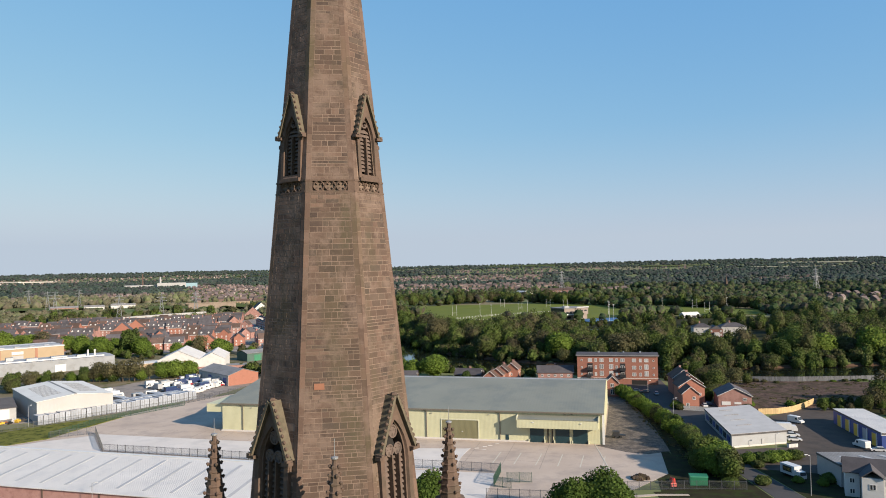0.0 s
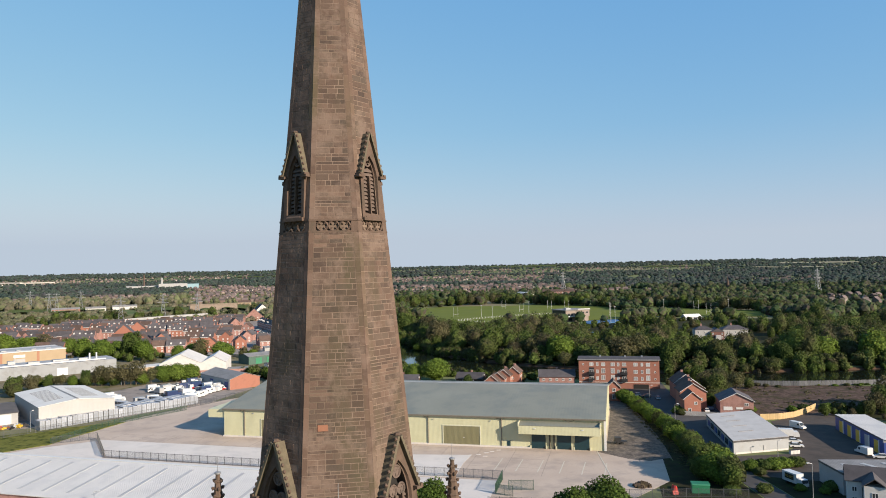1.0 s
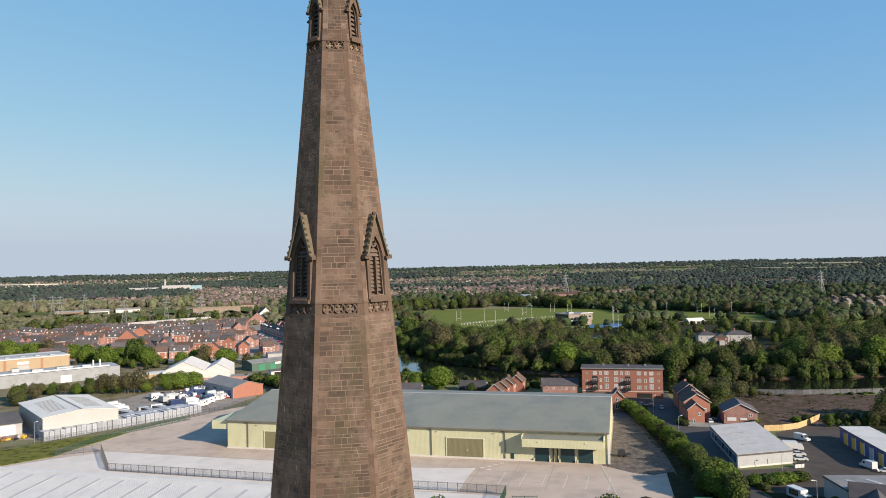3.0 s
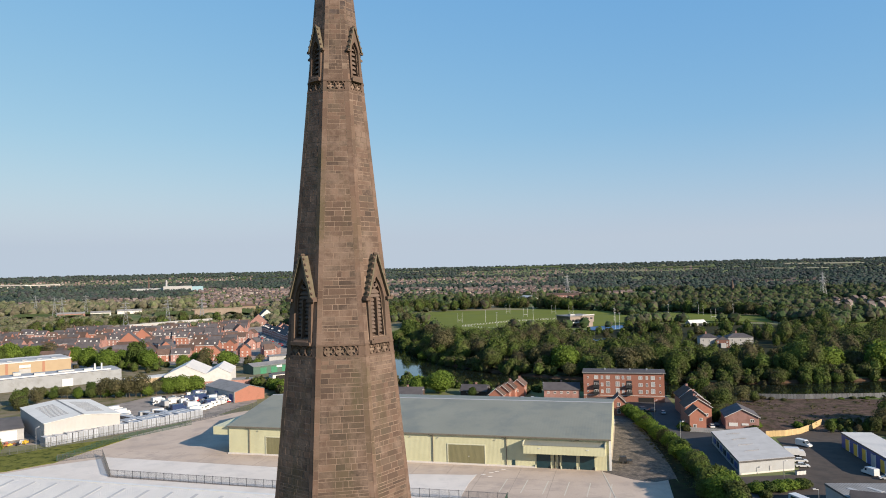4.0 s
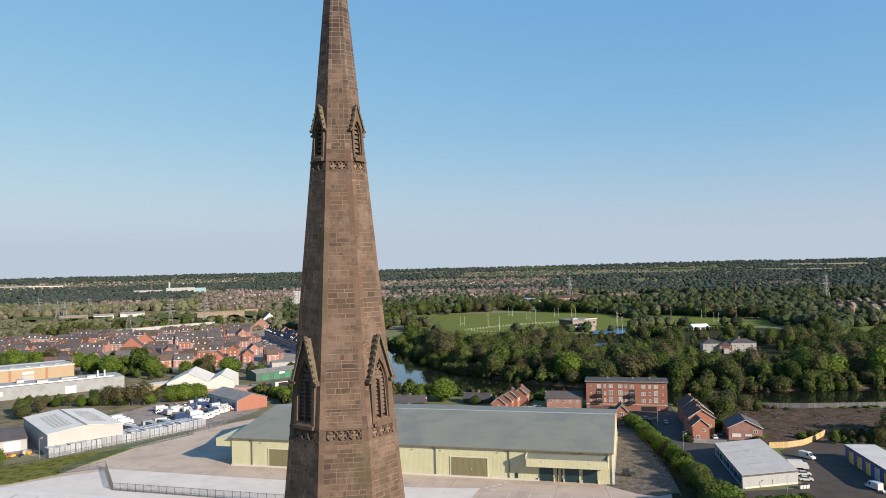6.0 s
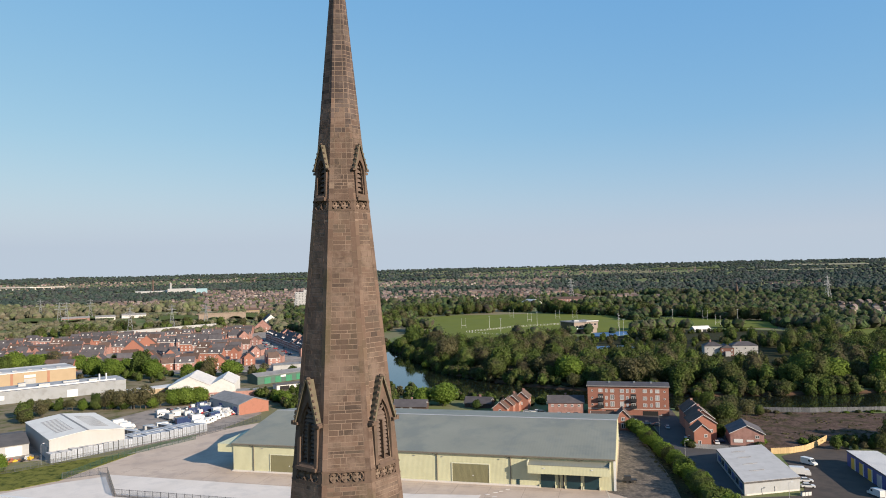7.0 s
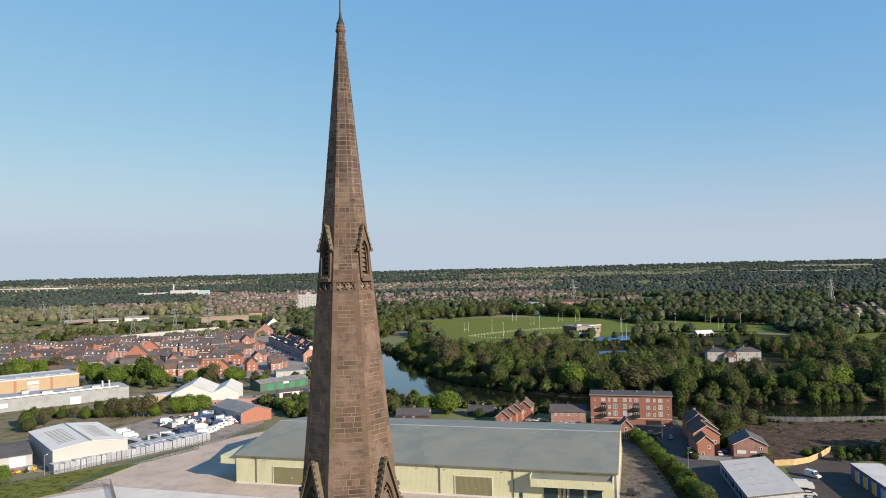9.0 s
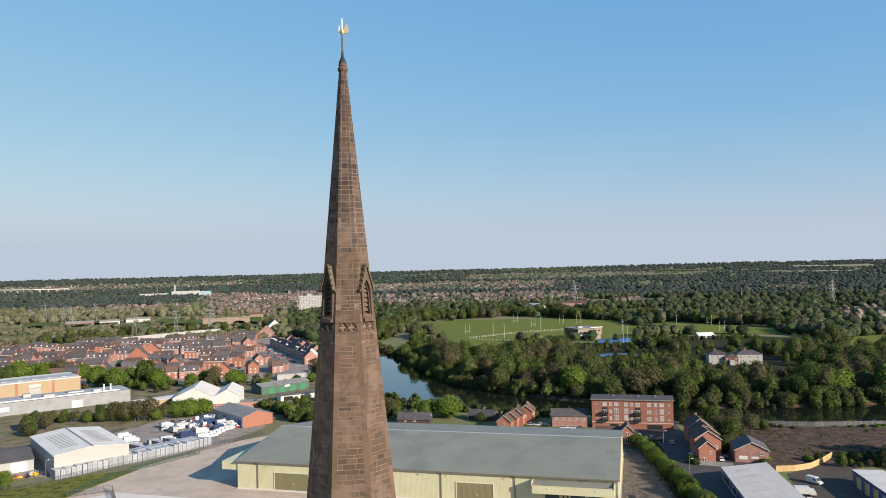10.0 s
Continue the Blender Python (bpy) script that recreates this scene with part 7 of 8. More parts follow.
def crown_points(rng, R, z0, z1, count, size, lumps=11, core=0.9):
    """Corners and faces of one crown: a dark closed core and many small leaf clumps over it. It widens low down and closes to a round top."""
    reach = dome(rng, lumps)
    low = 0.42

    def shape(d):
        up = np.where(d[:, 2] > 0, (1 - low), low)
        k = reach(d)
        return np.stack([d[:, 0] * R * k, d[:, 1] * R * k, z0 + (z1 - z0) * (low + d[:, 2] * up * k)], 1)
    d = rng.normal(size=(count, 3))
    d[:, 2] += 0.3
    d /= np.linalg.norm(d, axis=1)[:, None]
    mid = np.array([0, 0, z0 + (z1 - z0) * low])
    c = mid + (shape(d) - mid) * rng.uniform(0.76, 1.10, count)[:, None]
    nrm = d + rng.normal(size=(count, 3)) * 0.62
    nrm /= np.linalg.norm(nrm, axis=1)[:, None]
    u = np.cross(nrm, rng.normal(size=(count, 3)))
    u /= np.linalg.norm(u, axis=1)[:, None]
    v = np.cross(nrm, u)
    s = size * rng.uniform(0.6, 1.4, count)[:, None]
    leaves = np.stack([c - u * s, c + u * s * 0.8 - v * s * 0.7, c + u * s * 0.3 + v * s], 1).reshape(-1, 3)
    faces = np.arange(count * 3).reshape(-1, 3).tolist()
    if core:
        vs, fs = blob(0, 0, 0, 1, 1, 9, 6)
        dv = np.array(vs)
        dv /= np.linalg.norm(dv, axis=1)[:, None]
        inner = mid + (shape(dv) - mid) * core
        faces += [tuple(i + count * 3 for i in f) for f in fs]
        leaves = np.concatenate([leaves, inner])
    return leaves, faces


def blob(cx, cy, cz, r, sq, n=7, m=4):
    """A closed faceted ball."""
    vs = [(cx, cy, cz - r * sq)]
    for j in range(1, m):
        a = math.pi * j / m - math.pi / 2
        for i in range(n):
            b = 2 * math.pi * (i + 0.5 * (j % 2)) / n
            vs.append((cx + r * math.cos(a) * math.cos(b), cy + r * math.cos(a) * math.sin(b), cz + r * sq * math.sin(a)))
    vs.append((cx, cy, cz + r * sq))
    fs = [(0, 1 + (i + 1) % n, 1 + i) for i in range(n)]
    for j in range(m - 2):
        for i in range(n):
            fs.append((1 + j * n + i, 1 + j * n + (i + 1) % n, 1 + (j + 1) * n + (i + 1) % n, 1 + (j + 1) * n + i))
    top = len(vs) - 1
    fs += [(1 + (m - 2) * n + i, 1 + (m - 2) * n + (i + 1) % n, top) for i in range(n)]
    return vs, fs


def crown_mesh(seed, R, z0, z1, lobes, count, size, material, core=0.9):
    pts, faces = crown_points(np.random.default_rng(seed), R, z0, z1, count, size, lobes, core)
    s = Shape()
    s.v, s.f = pts.tolist(), faces
    return s.mesh("crown", material)


def trunk_mesh(seed, h, r):
    rng = random.Random(seed)
    s = Shape().tube((0, 0, -0.6), (0.1, 0.05, h * 0.45), r, r * 0.7, 7).tube((0.1, 0.05, h * 0.45), (0.0, 0.2, h * 0.8), r * 0.7, r * 0.25, 6)
    for i in range(5):
        a = 1.3 * i + rng.uniform(-0.3, 0.3)
        z = h * (0.3 + 0.08 * i)
        s.tube((0.05, 0.05, z), (math.cos(a) * h * 0.24, math.sin(a) * h * 0.24, z + h * 0.22), r * 0.4, r * 0.12, 5)
    return s.mesh("trunk", BARK)


def make_tree(seed, R, h, material, label, count=850, size=0.42, base=0.05, lobes=11, core=0.9):
    t = thing("tree", turned(0, -900, 0), label, "tree", "trees")
    part("trunk", trunk_mesh(seed, h, 0.045 * h * 0.6), None, t)
    part("crown", crown_mesh(seed, R, h * base, h, lobes, count, size, material, core), None, t)
    return t


def make_bush(seed, R, h, material, label):
    t = thing("bush", turned(0, -900, 0), label, "bush", "bushes")
    part("crown", crown_mesh(seed, R, -0.3, h, 14, 1500, 0.20, material, 0.93), None, t)
    part("stem", Shape().tube((0, 0, -0.4), (0, 0, h * 0.5), 0.1, 0.05, 6), BARK, t)
    return t


WOOD = [make_tree(10 + i, 4.6 + 0.5 * (i % 3), 10.5, LEAVES, "leafy green broadleaf tree in the riverside wood", 2200, 0.36, 0.03, 16) for i in range(5)]
GREEN = [make_tree(30 + i, 4.6, 10.0, LEAVES_BRIGHT, "bright spring-green broadleaf tree", 3000, 0.29, 0.03, 18) for i in range(2)]
BROWN = [make_tree(40 + i, 4.2, 10.0, LEAVES_BROWN, "brown budding tree with a thin crown", 1500, 0.26, 0.15, 14, 0.5) for i in range(2)]
BUSH = [make_bush(50 + i, 2.6, 3.0, LEAVES_BRIGHT if i else LEAVES, "dense green hedge bush") for i in range(2)]
stood = set()
rt2 = random.Random(99)


def plant(kind, x, y, s=1.0, z=None, tall=1.0):
    m = turned(x, y, rt2.uniform(0, 360), ground_height(x, y) - 0.1 if z is None else z) @ Matrix.Diagonal((s, s, s * tall, 1))
    if kind not in stood:
        stood.add(kind)
        kind.matrix_basis = m
        return kind
    return copy_thing(kind, m)


# single trees that stand out
near = make_tree(77, 4.8, 9.2, LEAVES_NEAR, "rounded dense green tree at the yard's edge", 7000, 0.24, 0.08, 24, 0.86)
stood.add(near)
near.matrix_basis = turned(36.8, 125, 0) @ Matrix.Diagonal((1.2, 1.2, 1.1, 1))
copy_thing(near, turned(44.6, 125, 140) @ Matrix.Diagonal((1.2, 1.2, 1.13, 1)))
copy_thing(near, turned(4.2, 130, 70) @ Matrix.Diagonal((0.95, 0.95, 1.1, 1)))
copy_thing(near, turned(-6, 118, 200) @ Matrix.Diagonal((0.8, 0.8, 0.75, 1)))
plant(GREEN[0], -144.5, 369, 1.25, tall=0.8)
plant(GREEN[1], -138.5, 371, 1.5, tall=0.72)
plant(GREEN[0], -132.0, 374, 1.2, tall=0.8)
plant(GREEN[0], -4.5, 352, 1.0, tall=1.0)
plant(GREEN[1], 7.0, 350, 1.2, tall=1.02)
for x, y, s in ((-24, 356, 0.95), (-31, 357, 1.0), (-37, 360, 1.0), (-20, 350, 0.6), (-44, 366, 1.05), (-50, 380, 1.0), (-12, 352, 0.6), (24, 338, 0.5), (-60, 372, 0.9), (-70, 362, 0.9)):
    plant(WOOD[rt2.randrange(5)], x, y, s)
for x, y, s in ((-170, 360, 1.2), (-163, 361, 1.3), (-157, 362, 1.2), (-176, 362, 0.95), (-150, 365, 0.8)):
    plant(BROWN[rt2.randrange(2)], x, y, s)
for i in range(17):
    u = i / 16
    plant((BROWN[0], WOOD[0], BROWN[1], GREEN[0], WOOD[2])[(i * 3) % 5], -214 + 58 * u + rt2.uniform(-2, 2), 364 - 2 * u + rt2.uniform(-2, 3), rt2.uniform(0.4, 0.6) + 0.3 * u)
for x, y, s in ((-205, 330, 0.8), (-210, 336, 0.9), (-214, 344, 0.9), (-208, 350, 0.8), (-218, 352, 0.9), (-204, 344, 0.7)):
    plant((WOOD + BROWN)[rt2.randrange(7)], x, y, s)
for x, y, s in ((-164, 241, 0.5), (-167.5, 244, 0.55), (-162, 237.5, 0.4)):
    plant(GREEN[rt2.randrange(2)], x, y, s)
for x, y, s in ((-192, 378, 0.9), (-186, 381, 1.0), (-197, 372, 0.7), (-165, 380, 0.7), (-168, 243, 0.6), (-173, 240, 0.7), (-169, 236, 0.6), (-165, 240, 0.45), (-226, 372, 0.7)):
    plant(WOOD[rt2.randrange(5)], x, y, s * 0.75)
# hedge of small trees between the lane and the road
for i in range(52):
    u = i / 51
    x = 90.5 + 1.5 * u - 8.0 * u * u + rt2.uniform(-1.3, 1.3)
    y = 283 - 128 * u + rt2.uniform(-1.5, 1.5)
    plant(WOOD[rt2.randrange(5)] if rt2.random() < 0.3 else GREEN[rt2.randrange(2)], x, y, rt2.uniform(0.36, 0.56) + 0.34 * u * u)
for x, y, s in ((83, 168, 0.8), (87, 172, 0.75), (84, 160, 0.8), (80, 163, 0.6), (86, 156, 0.6)):
    plant(WOOD[rt2.randrange(5)], x, y, s * 1.12)
for x, y, s in ((97.4, 170.6, 1.1), (101, 171.0, 1.15), (104.6, 171.4, 1.1), (108.5, 172.6, 1.0), (112.4, 173.4, 0.95), (98, 166, 0.7), (83, 149, 0.8), (92, 150, 0.8), (104.89999999999999, 249.3, 0.8), (104.5, 252.3, 1.0),
                (110, 150.5, 0.8), (107, 148, 0.6), (102, 151, 0.6), (131, 247, 0.7), (134, 252, 0.9), (150, 250, 0.8), (155, 251, 0.9), (165, 252, 0.9), (169, 249, 1.0), (138, 262, 0.6)):
    plant(BUSH[rt2.randrange(2)], x, y, s)
# trees behind the houses on the near bank
for x, y, s in ((131.7, 292.6, 1.0), (134.1, 289.2, 1.1), (139.7, 291.5, 1.05), (147.1, 296.7, 0.8), (138.5, 322.0, 0.9), (142.8, 307.2, 1.1)):
    plant((WOOD + BROWN)[rt2.randrange(7)], x, y, s)
for i in range(30):
    x = 118 + 40 * rt2.random()
    y = 262 + 0.62 * (x - 118) + rt2.uniform(0, 30)
    if x < 136 or y > 300:
        plant(WOOD[rt2.randrange(5)], x, y, rt2.uniform(0.45, 0.8))
for i in range(18):
    x = 146 + 96 * rt2.random()
    plant(BUSH[rt2.randrange(2)], x, 313 - 0.07 * (x - 146) + rt2.uniform(-5, 0), rt2.uniform(0.3, 0.7), tall=rt2.uniform(0.5, 1.0))
for x, y, s in ((176, 232, 0.35), (181, 240, 0.4), (190, 244, 1.0), (196, 240, 1.2), (186, 236, 0.4), (200, 252, 1.2), (190, 250, 0.45), (178, 225, 0.4), (212, 280, 0.5), (224, 286, 0.9)):
    plant(WOOD[rt2.randrange(5)], x, y, s)
# scrub along the back of the storage units
for x, y, s in ((158.0, 240.6, 0.5), (161.9, 241.2, 0.6), (164.1, 238.8, 0.5), (168.0, 239.4, 0.62), (171.7, 240.0, 0.7), (174.2, 238.7, 0.6), (178.9, 241.3, 0.8), (183.3, 244.0, 1.1), (188.0, 253.6, 0.9), (189.2, 251.1, 1.2)):
    plant((WOOD + BROWN)[rt2.randrange(7)], x, y, s)
# between yards and estate on the near left
for i in range(22):
    x = -330 + 250 * rt2.random()
    y = 470 + 0.1 * (x + 330) + rt2.uniform(-14, 30)
    if not (-320 < x < -225 and y < 500):
        plant((GREEN + BROWN + GREEN + WOOD)[rt2.randrange(7)], x, y, rt2.uniform(0.6, 1.4), tall=rt2.uniform(0.85, 1.2))
for x, y, s in ((-62, 345, 0.8), (-72, 352, 0.75), (-80, 364, 0.8), (-86, 372, 0.7), (-66, 372, 0.8), (-76, 384, 0.8), (-92, 392, 0.7), (-84, 400, 0.8), (-70, 410, 0.9), (-60, 440, 0.9), (-62, 470, 1.0), (-66, 520, 1.2), (-76, 500, 0.9),
                (-98, 470, 0.8), (-108, 480, 0.8), (-90, 488, 0.7), (-120, 470, 0.7), (-130, 480, 0.8), (-142, 492, 0.8), (-160, 470, 0.8), (-84, 545, 1.2), (-78, 560, 1.2), (-95, 520, 0.9)):
    plant((WOOD + GREEN)[rt2.randrange(7)], x, y, s)
for i in range(12):
    x = -350 + 150 * rt2.random()
    plant((GREEN + BROWN + GREEN + WOOD)[rt2.randrange(7)], x, 500 + (-200 - x) * 0.4 + rt2.uniform(-4, 16), rt2.uniform(0.7, 1.25))
for i in range(16):
    plant((WOOD + BROWN)[rt2.randrange(7)], rt2.uniform(-420, -110), rt2.uniform(540, 720), rt2.uniform(0.4, 0.7))


# tall trees before the estate
for i, (x, y, s) in enumerate(((-249.1, 494.4, 1.4), (-244.3, 499.2, 1.6), (-228.4, 480.5, 1.3), (-210.7, 488.2, 1.75), (-197.5, 475.5, 1.35), (-223.8, 490.3, 1.1), (-322.6, 523.6, 1.4), (-324.5, 512.3, 1.5), (-299.0, 513.8, 1.0))):
    plant((GREEN[0], WOOD[1], GREEN[1], WOOD[3])[i % 4], x, y, s, tall=rt2.uniform(0.95, 1.2))


def inside(x, y, poly):
    hit = False
    for (ax, ay), (bx, by) in zip(poly, poly[1:] + poly[:1]):
        if (ay > y) != (by > y) and x < (bx - ax) * (y - ay) / (by - ay) + ax:
            hit = not hit
    return hit


WOODS = [(-88, 720), (-64, 650), (-40, 572), (-18, 492), (-2, 461), (16, 432), (39, 407), (66, 385), (108, 360), (150, 346), (190, 343), (240, 345), (330, 352), (430, 364), (520, 430), (470, 520), (410, 600), (392, 730), (330, 752), (262, 770),
         (200, 712), (140, 726), (100, 712), (40, 648), (14, 700), (-2, 790), (-26, 900)]
CLEAR = ([(198, 494), (266, 486), (270, 548), (204, 552)], [(138, 566), (182, 566), (184, 616), (138, 616)], [(160, 668), (225, 690), (225, 760), (160, 745)], [(134, 688), (186, 688), (186, 760), (132, 760)],
         [(376, 634), (405, 590), (520, 500), (600, 560), (520, 720), (430, 706)])
# front rows of the wood, tree by tree
done = 0
while done < 98:
    x, y = rt2.uniform(-30, 420), rt2.uniform(330, 800)
    gap = river_gap(x, y)
    if inside(x, y, WOODS) and 20 < gap < 48 and not any(inside(x, y, c) for c in CLEAR):
        k = rt2.random()
        plant(WOOD[rt2.randrange(5)] if k < 0.8 else BROWN[rt2.randrange(2)] if k < 0.9 else GREEN[rt2.randrange(2)], x, y, rt2.uniform(1.0, 1.9) * (0.5 if gap < 26 else 1), tall=rt2.uniform(0.85, 1.15))
        done += 1

# the depth of the wood and the lines of trees round the fields
rng = np.random.default_rng(12)
spots = []
while len(spots) < 760:
    x, y = rt2.uniform(-30, 520), rt2.uniform(380, 900)
    if inside(x, y, WOODS) and river_gap(x, y) > (24 if len(spots) < 200 else 40) and not any(inside(x, y, c) for c in CLEAR):
        spots.append((x, y, rt2.uniform(1.0, 2.0)))


def tree_line(points, gap, wide, s0=0.8, s1=1.3):
    for (ax, ay), (bx, by) in zip(points[:-1], points[1:]):
        run = math.hypot(bx - ax, by - ay)
        for i in range(max(1, int(run / gap))):
            u = rt2.random()
            spots.append((ax + (bx - ax) * u + rt2.uniform(-wide, wide), ay + (by - ay) * u + rt2.uniform(-wide, wide), rt2.uniform(s0, s1)))


tree_line([(-70, 790), (-60, 900), (-45, 1050), (0, 1100), (56, 1098), (117, 1140), (165, 1105), (256, 1000)], 4.2, 12, 1.1, 2.0)
tree_line([(230, 800), (258, 860), (260, 930), (255, 1000)], 7, 8, 0.45, 0.8)
tree_line([(256, 1000), (320, 960), (408, 836), (430, 760)], 5.0, 9, 1.1, 1.9)
tree_line([(395, 735), (420, 620), (470, 560), (520, 490), (600, 440)], 5, 12, 1.0, 1.8)
tree_line([(430, 760), (520, 740), (620, 600), (700, 540)], 5.5, 14, 1.1, 1.9)
tree_line([(-120, 700), (-95, 800), (-110, 900), (-160, 960)], 5, 16, 1.0, 1.8)
tree_line([(-480, 800), (-430, 880), (-300, 950), (-220, 980), (-150, 960)], 6, 20, 0.8, 1.6)
tree_line([(-330, 520), (-250, 505), (-180, 492), (-110, 482)], 6.5, 9, 0.4, 0.8)
tree_line([(-112, 402), (-88, 378), (-74, 352), (-66, 340)], 2.6, 4, 0.35, 0.6)
tree_line([(-330, 470), (-240, 478), (-200, 470), (-150, 462)], 5, 10, 0.4, 0.8)
tree_line([(168, 248), (190, 256), (215, 262), (250, 280)], 2.6, 4, 0.22, 0.4)
tree_line([(-40, 400), (2, 372), (50, 348), (72, 342)], 3.0, 5, 0.3, 0.6)
tree_line([(-60, 404), (-44, 384), (-22, 366), (-4, 356)], 2.4, 5, 0.4, 0.7)
tree_line([(122, 322), (146, 317)], 5, 3, 0.3, 0.5)
FIELD_HEDGE = len(spots)
tree_line([(240, 706), (272, 712), (300, 716), (330, 720)], 3.2, 3, 0.55, 1.0)
FIELD_HEDGE = range(FIELD_HEDGE, len(spots))
for (ax, ay), (bx, by) in zip(RIVER[1:-1], RIVER[2:]):
    run = math.hypot(bx - ax, by - ay)
    for i in range(int(run / 1.9)):
        u, k = rt2.random(), rt2.uniform(20.0, 28)
        if 30 < ax < 80 and rt2.random() < 0.6:
            continue
        spots.append((ax + (bx - ax) * u - (by - ay) / run * k, ay + (by - ay) * u + (bx - ax) / run * k, rt2.uniform(0.3, 0.95)))
for (ax, ay), (bx, by) in zip(RIVER[4:8], RIVER[5:9]):
    run = math.hypot(bx - ax, by - ay)
    for i in range(int(run / 2.2)):
        u, k = rt2.random(), rt2.uniform(-47, -40)
        spots.append((ax + (bx - ax) * u - (by - ay) / run * k, ay + (by - ay) * u + (bx - ax) / run * k, rt2.uniform(0.25, 0.5)))
TONES = 7
pts, tri = [[] for i in range(TONES)], [[] for i in range(TONES)]
sizes = [0] * TONES
FIELD_FRONT = ([(225, 640), (345, 622), (372, 640), (385, 742), (330, 768), (262, 795), (215, 720)], [(350, 590), (400, 530), (450, 560), (460, 702), (415, 712), (374, 640)])
LOW_TREES = ([(225, 560), (350, 560), (345, 640), (225, 650)], [(300, 545), (360, 480), (450, 500), (405, 540), (350, 600)])
for j, (x, y, s) in enumerate(spots):
    if j not in FIELD_HEDGE and any(inside(x, y, c) for c in FIELD_FRONT):
        continue
    if y > 560 and any(inside(x, y, c) for c in LOW_TREES):
        s *= 0.7
    if 690 < y < 800 and x >= 260:
        s *= 0.55
    elif 600 < y < 790 and x < 260:
        s *= 0.36 if 600 < y < 705 and 120 < x < 196 else 0.55 if x < 196 else 0.8
    elif 470 < y < 600 and 120 < x < 280:
        s *= 0.55
    if inside(x, y, [(176, 420), (246, 412), (272, 500), (198, 505)]):
        s *= 0.62
    R, h = 4.6 * s, 10.2 * s * rt2.uniform(0.8, 1.2)
    k = rt2.randrange(TONES)
    near_by = y < 640
    p, f = crown_points(rng, R, -0.6, h, int((480 if near_by else 230) * (0.35 + 0.65 * s * s)), 0.50 if near_by else 0.75, 12, 0.84)
    pts[k].append(p + np.array([x, y, ground_height(x, y)]))
    tri[k] += [tuple(i + sizes[k] for i in q) for q in f]
    sizes[k] += len(p)
for k in range(TONES):
    wood = Shape()
    wood.v, wood.f = np.concatenate(pts[k]).tolist(), tri[k]
    solid("woodland", wood, LEAVES_WOOD, "dense green and brown riverside woodland", "woodland", kind="stuff")
# the shade below the crowns is painted as a dark floor
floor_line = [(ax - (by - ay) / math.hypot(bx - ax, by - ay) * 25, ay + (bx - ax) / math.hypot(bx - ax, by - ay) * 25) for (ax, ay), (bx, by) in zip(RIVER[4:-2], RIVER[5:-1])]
patch("woodland_floor", floor_line + [(500, 440), (470, 520), (410, 600), (385, 700), (330, 740), (262, 760), (200, 705), (140, 705), (100, 690), (40, 600)], EARTH_SHADED, 0.05, "earth and undergrowth under the trees, with shade in the colour", "woodland floor")

# weeds over the waste ground and along the lane
weeds, base = Shape(), 0
weed_pts, rw2 = [], random.Random(61)
while len(weed_pts) < 300:
    x, y = (rw2.uniform(128, 245), rw2.uniform(240, 312)) if len(weed_pts) < 210 else (rw2.uniform(74, 90), rw2.uniform(172, 284))
    if len(weed_pts) < 210 and (not inside(x, y, [(128, 252), (134, 240), (163, 252), (222, 258), (255, 290), (248, 304), (215, 302), (160, 316), (139, 315)]) or noise.noise(Vector((x / 16, y / 16, 8.8))) < 0.05):
        continue
    if len(weed_pts) >= 210 and not (80.5 + (y - 186) * 0.085 < x < 85 + (y - 186) * 0.075):
        continue
    weed_pts.append(1)
    p, f = crown_points(rng, rw2.uniform(0.3, 1.0), -0.1, rw2.uniform(0.15, 0.5), 30, 0.2, 6, 0.8)
    weeds.v += (p + np.array([x, y, 0.07])).tolist()
    weeds.f += [tuple(q + base for q in t) for t in f]
    base = len(weeds.v)
solid("weeds", weeds, LEAVES_BROWN, "low dry weeds on the waste ground", "weeds", kind="stuff")

# ---- far country: woods, hedges and roofs as far as the skyline ----
OPEN = ([(-34, 1040), (3.4, 789), (37.6, 660), (94, 735), (198, 740), (263, 792), (252, 988), (117, 1127), (56, 1086)], [(263, 792), (372, 740), (404, 828), (319, 946), (262, 900)],
        [(376, 634), (405, 590), (520, 500), (600, 560), (520, 720), (430, 706)], [(-470, 500), (-90, 500), (-90, 640), (-170, 850), (-470, 860)], WOODS)
rf = random.Random(31)
roofs, walls = Shape(), Shape()
count = 0
FIELDS = ((4.5, 10, 4500, 4801), (16.5, 21.5, 3900, 4100), (26, 31, 4301, 4600), (24, 30, 3501, 3650), (-24, -17, 1650, 1760), (-15, -10, 3700, 3850), (-21, -14, 1180, 1290), (-30, -24, 1290, 1400))
for a0, a1, r0, r1 in FIELDS:
    fd = Shape()
    fd.v = []
    for j in range(5):
        for i in range(9):
            a, r = radians(a0 + (a1 - a0) * i / 8), r0 + (r1 - r0) * j / 4 + 30 * math.sin(i * 1.3)
            x, y = 5 + r * math.sin(a), -40 + r * math.cos(a)
            fd.v.append((x, y, rise(x, y) + 3.5))
    fd.f = [(j * 9 + i, j * 9 + i + 1, (j + 1) * 9 + i + 1, (j + 1) * 9 + i) for j in range(4) for i in range(8)]
    solid("field", fd, surf("pale_field", (0.23, 0.21, 0.12), (0.30, 0.27, 0.16), 90, 0.95, 0.0, 10) if int(r0) % 2 else GRASS, "distant pale farm field on rising land", "field", kind="structure")
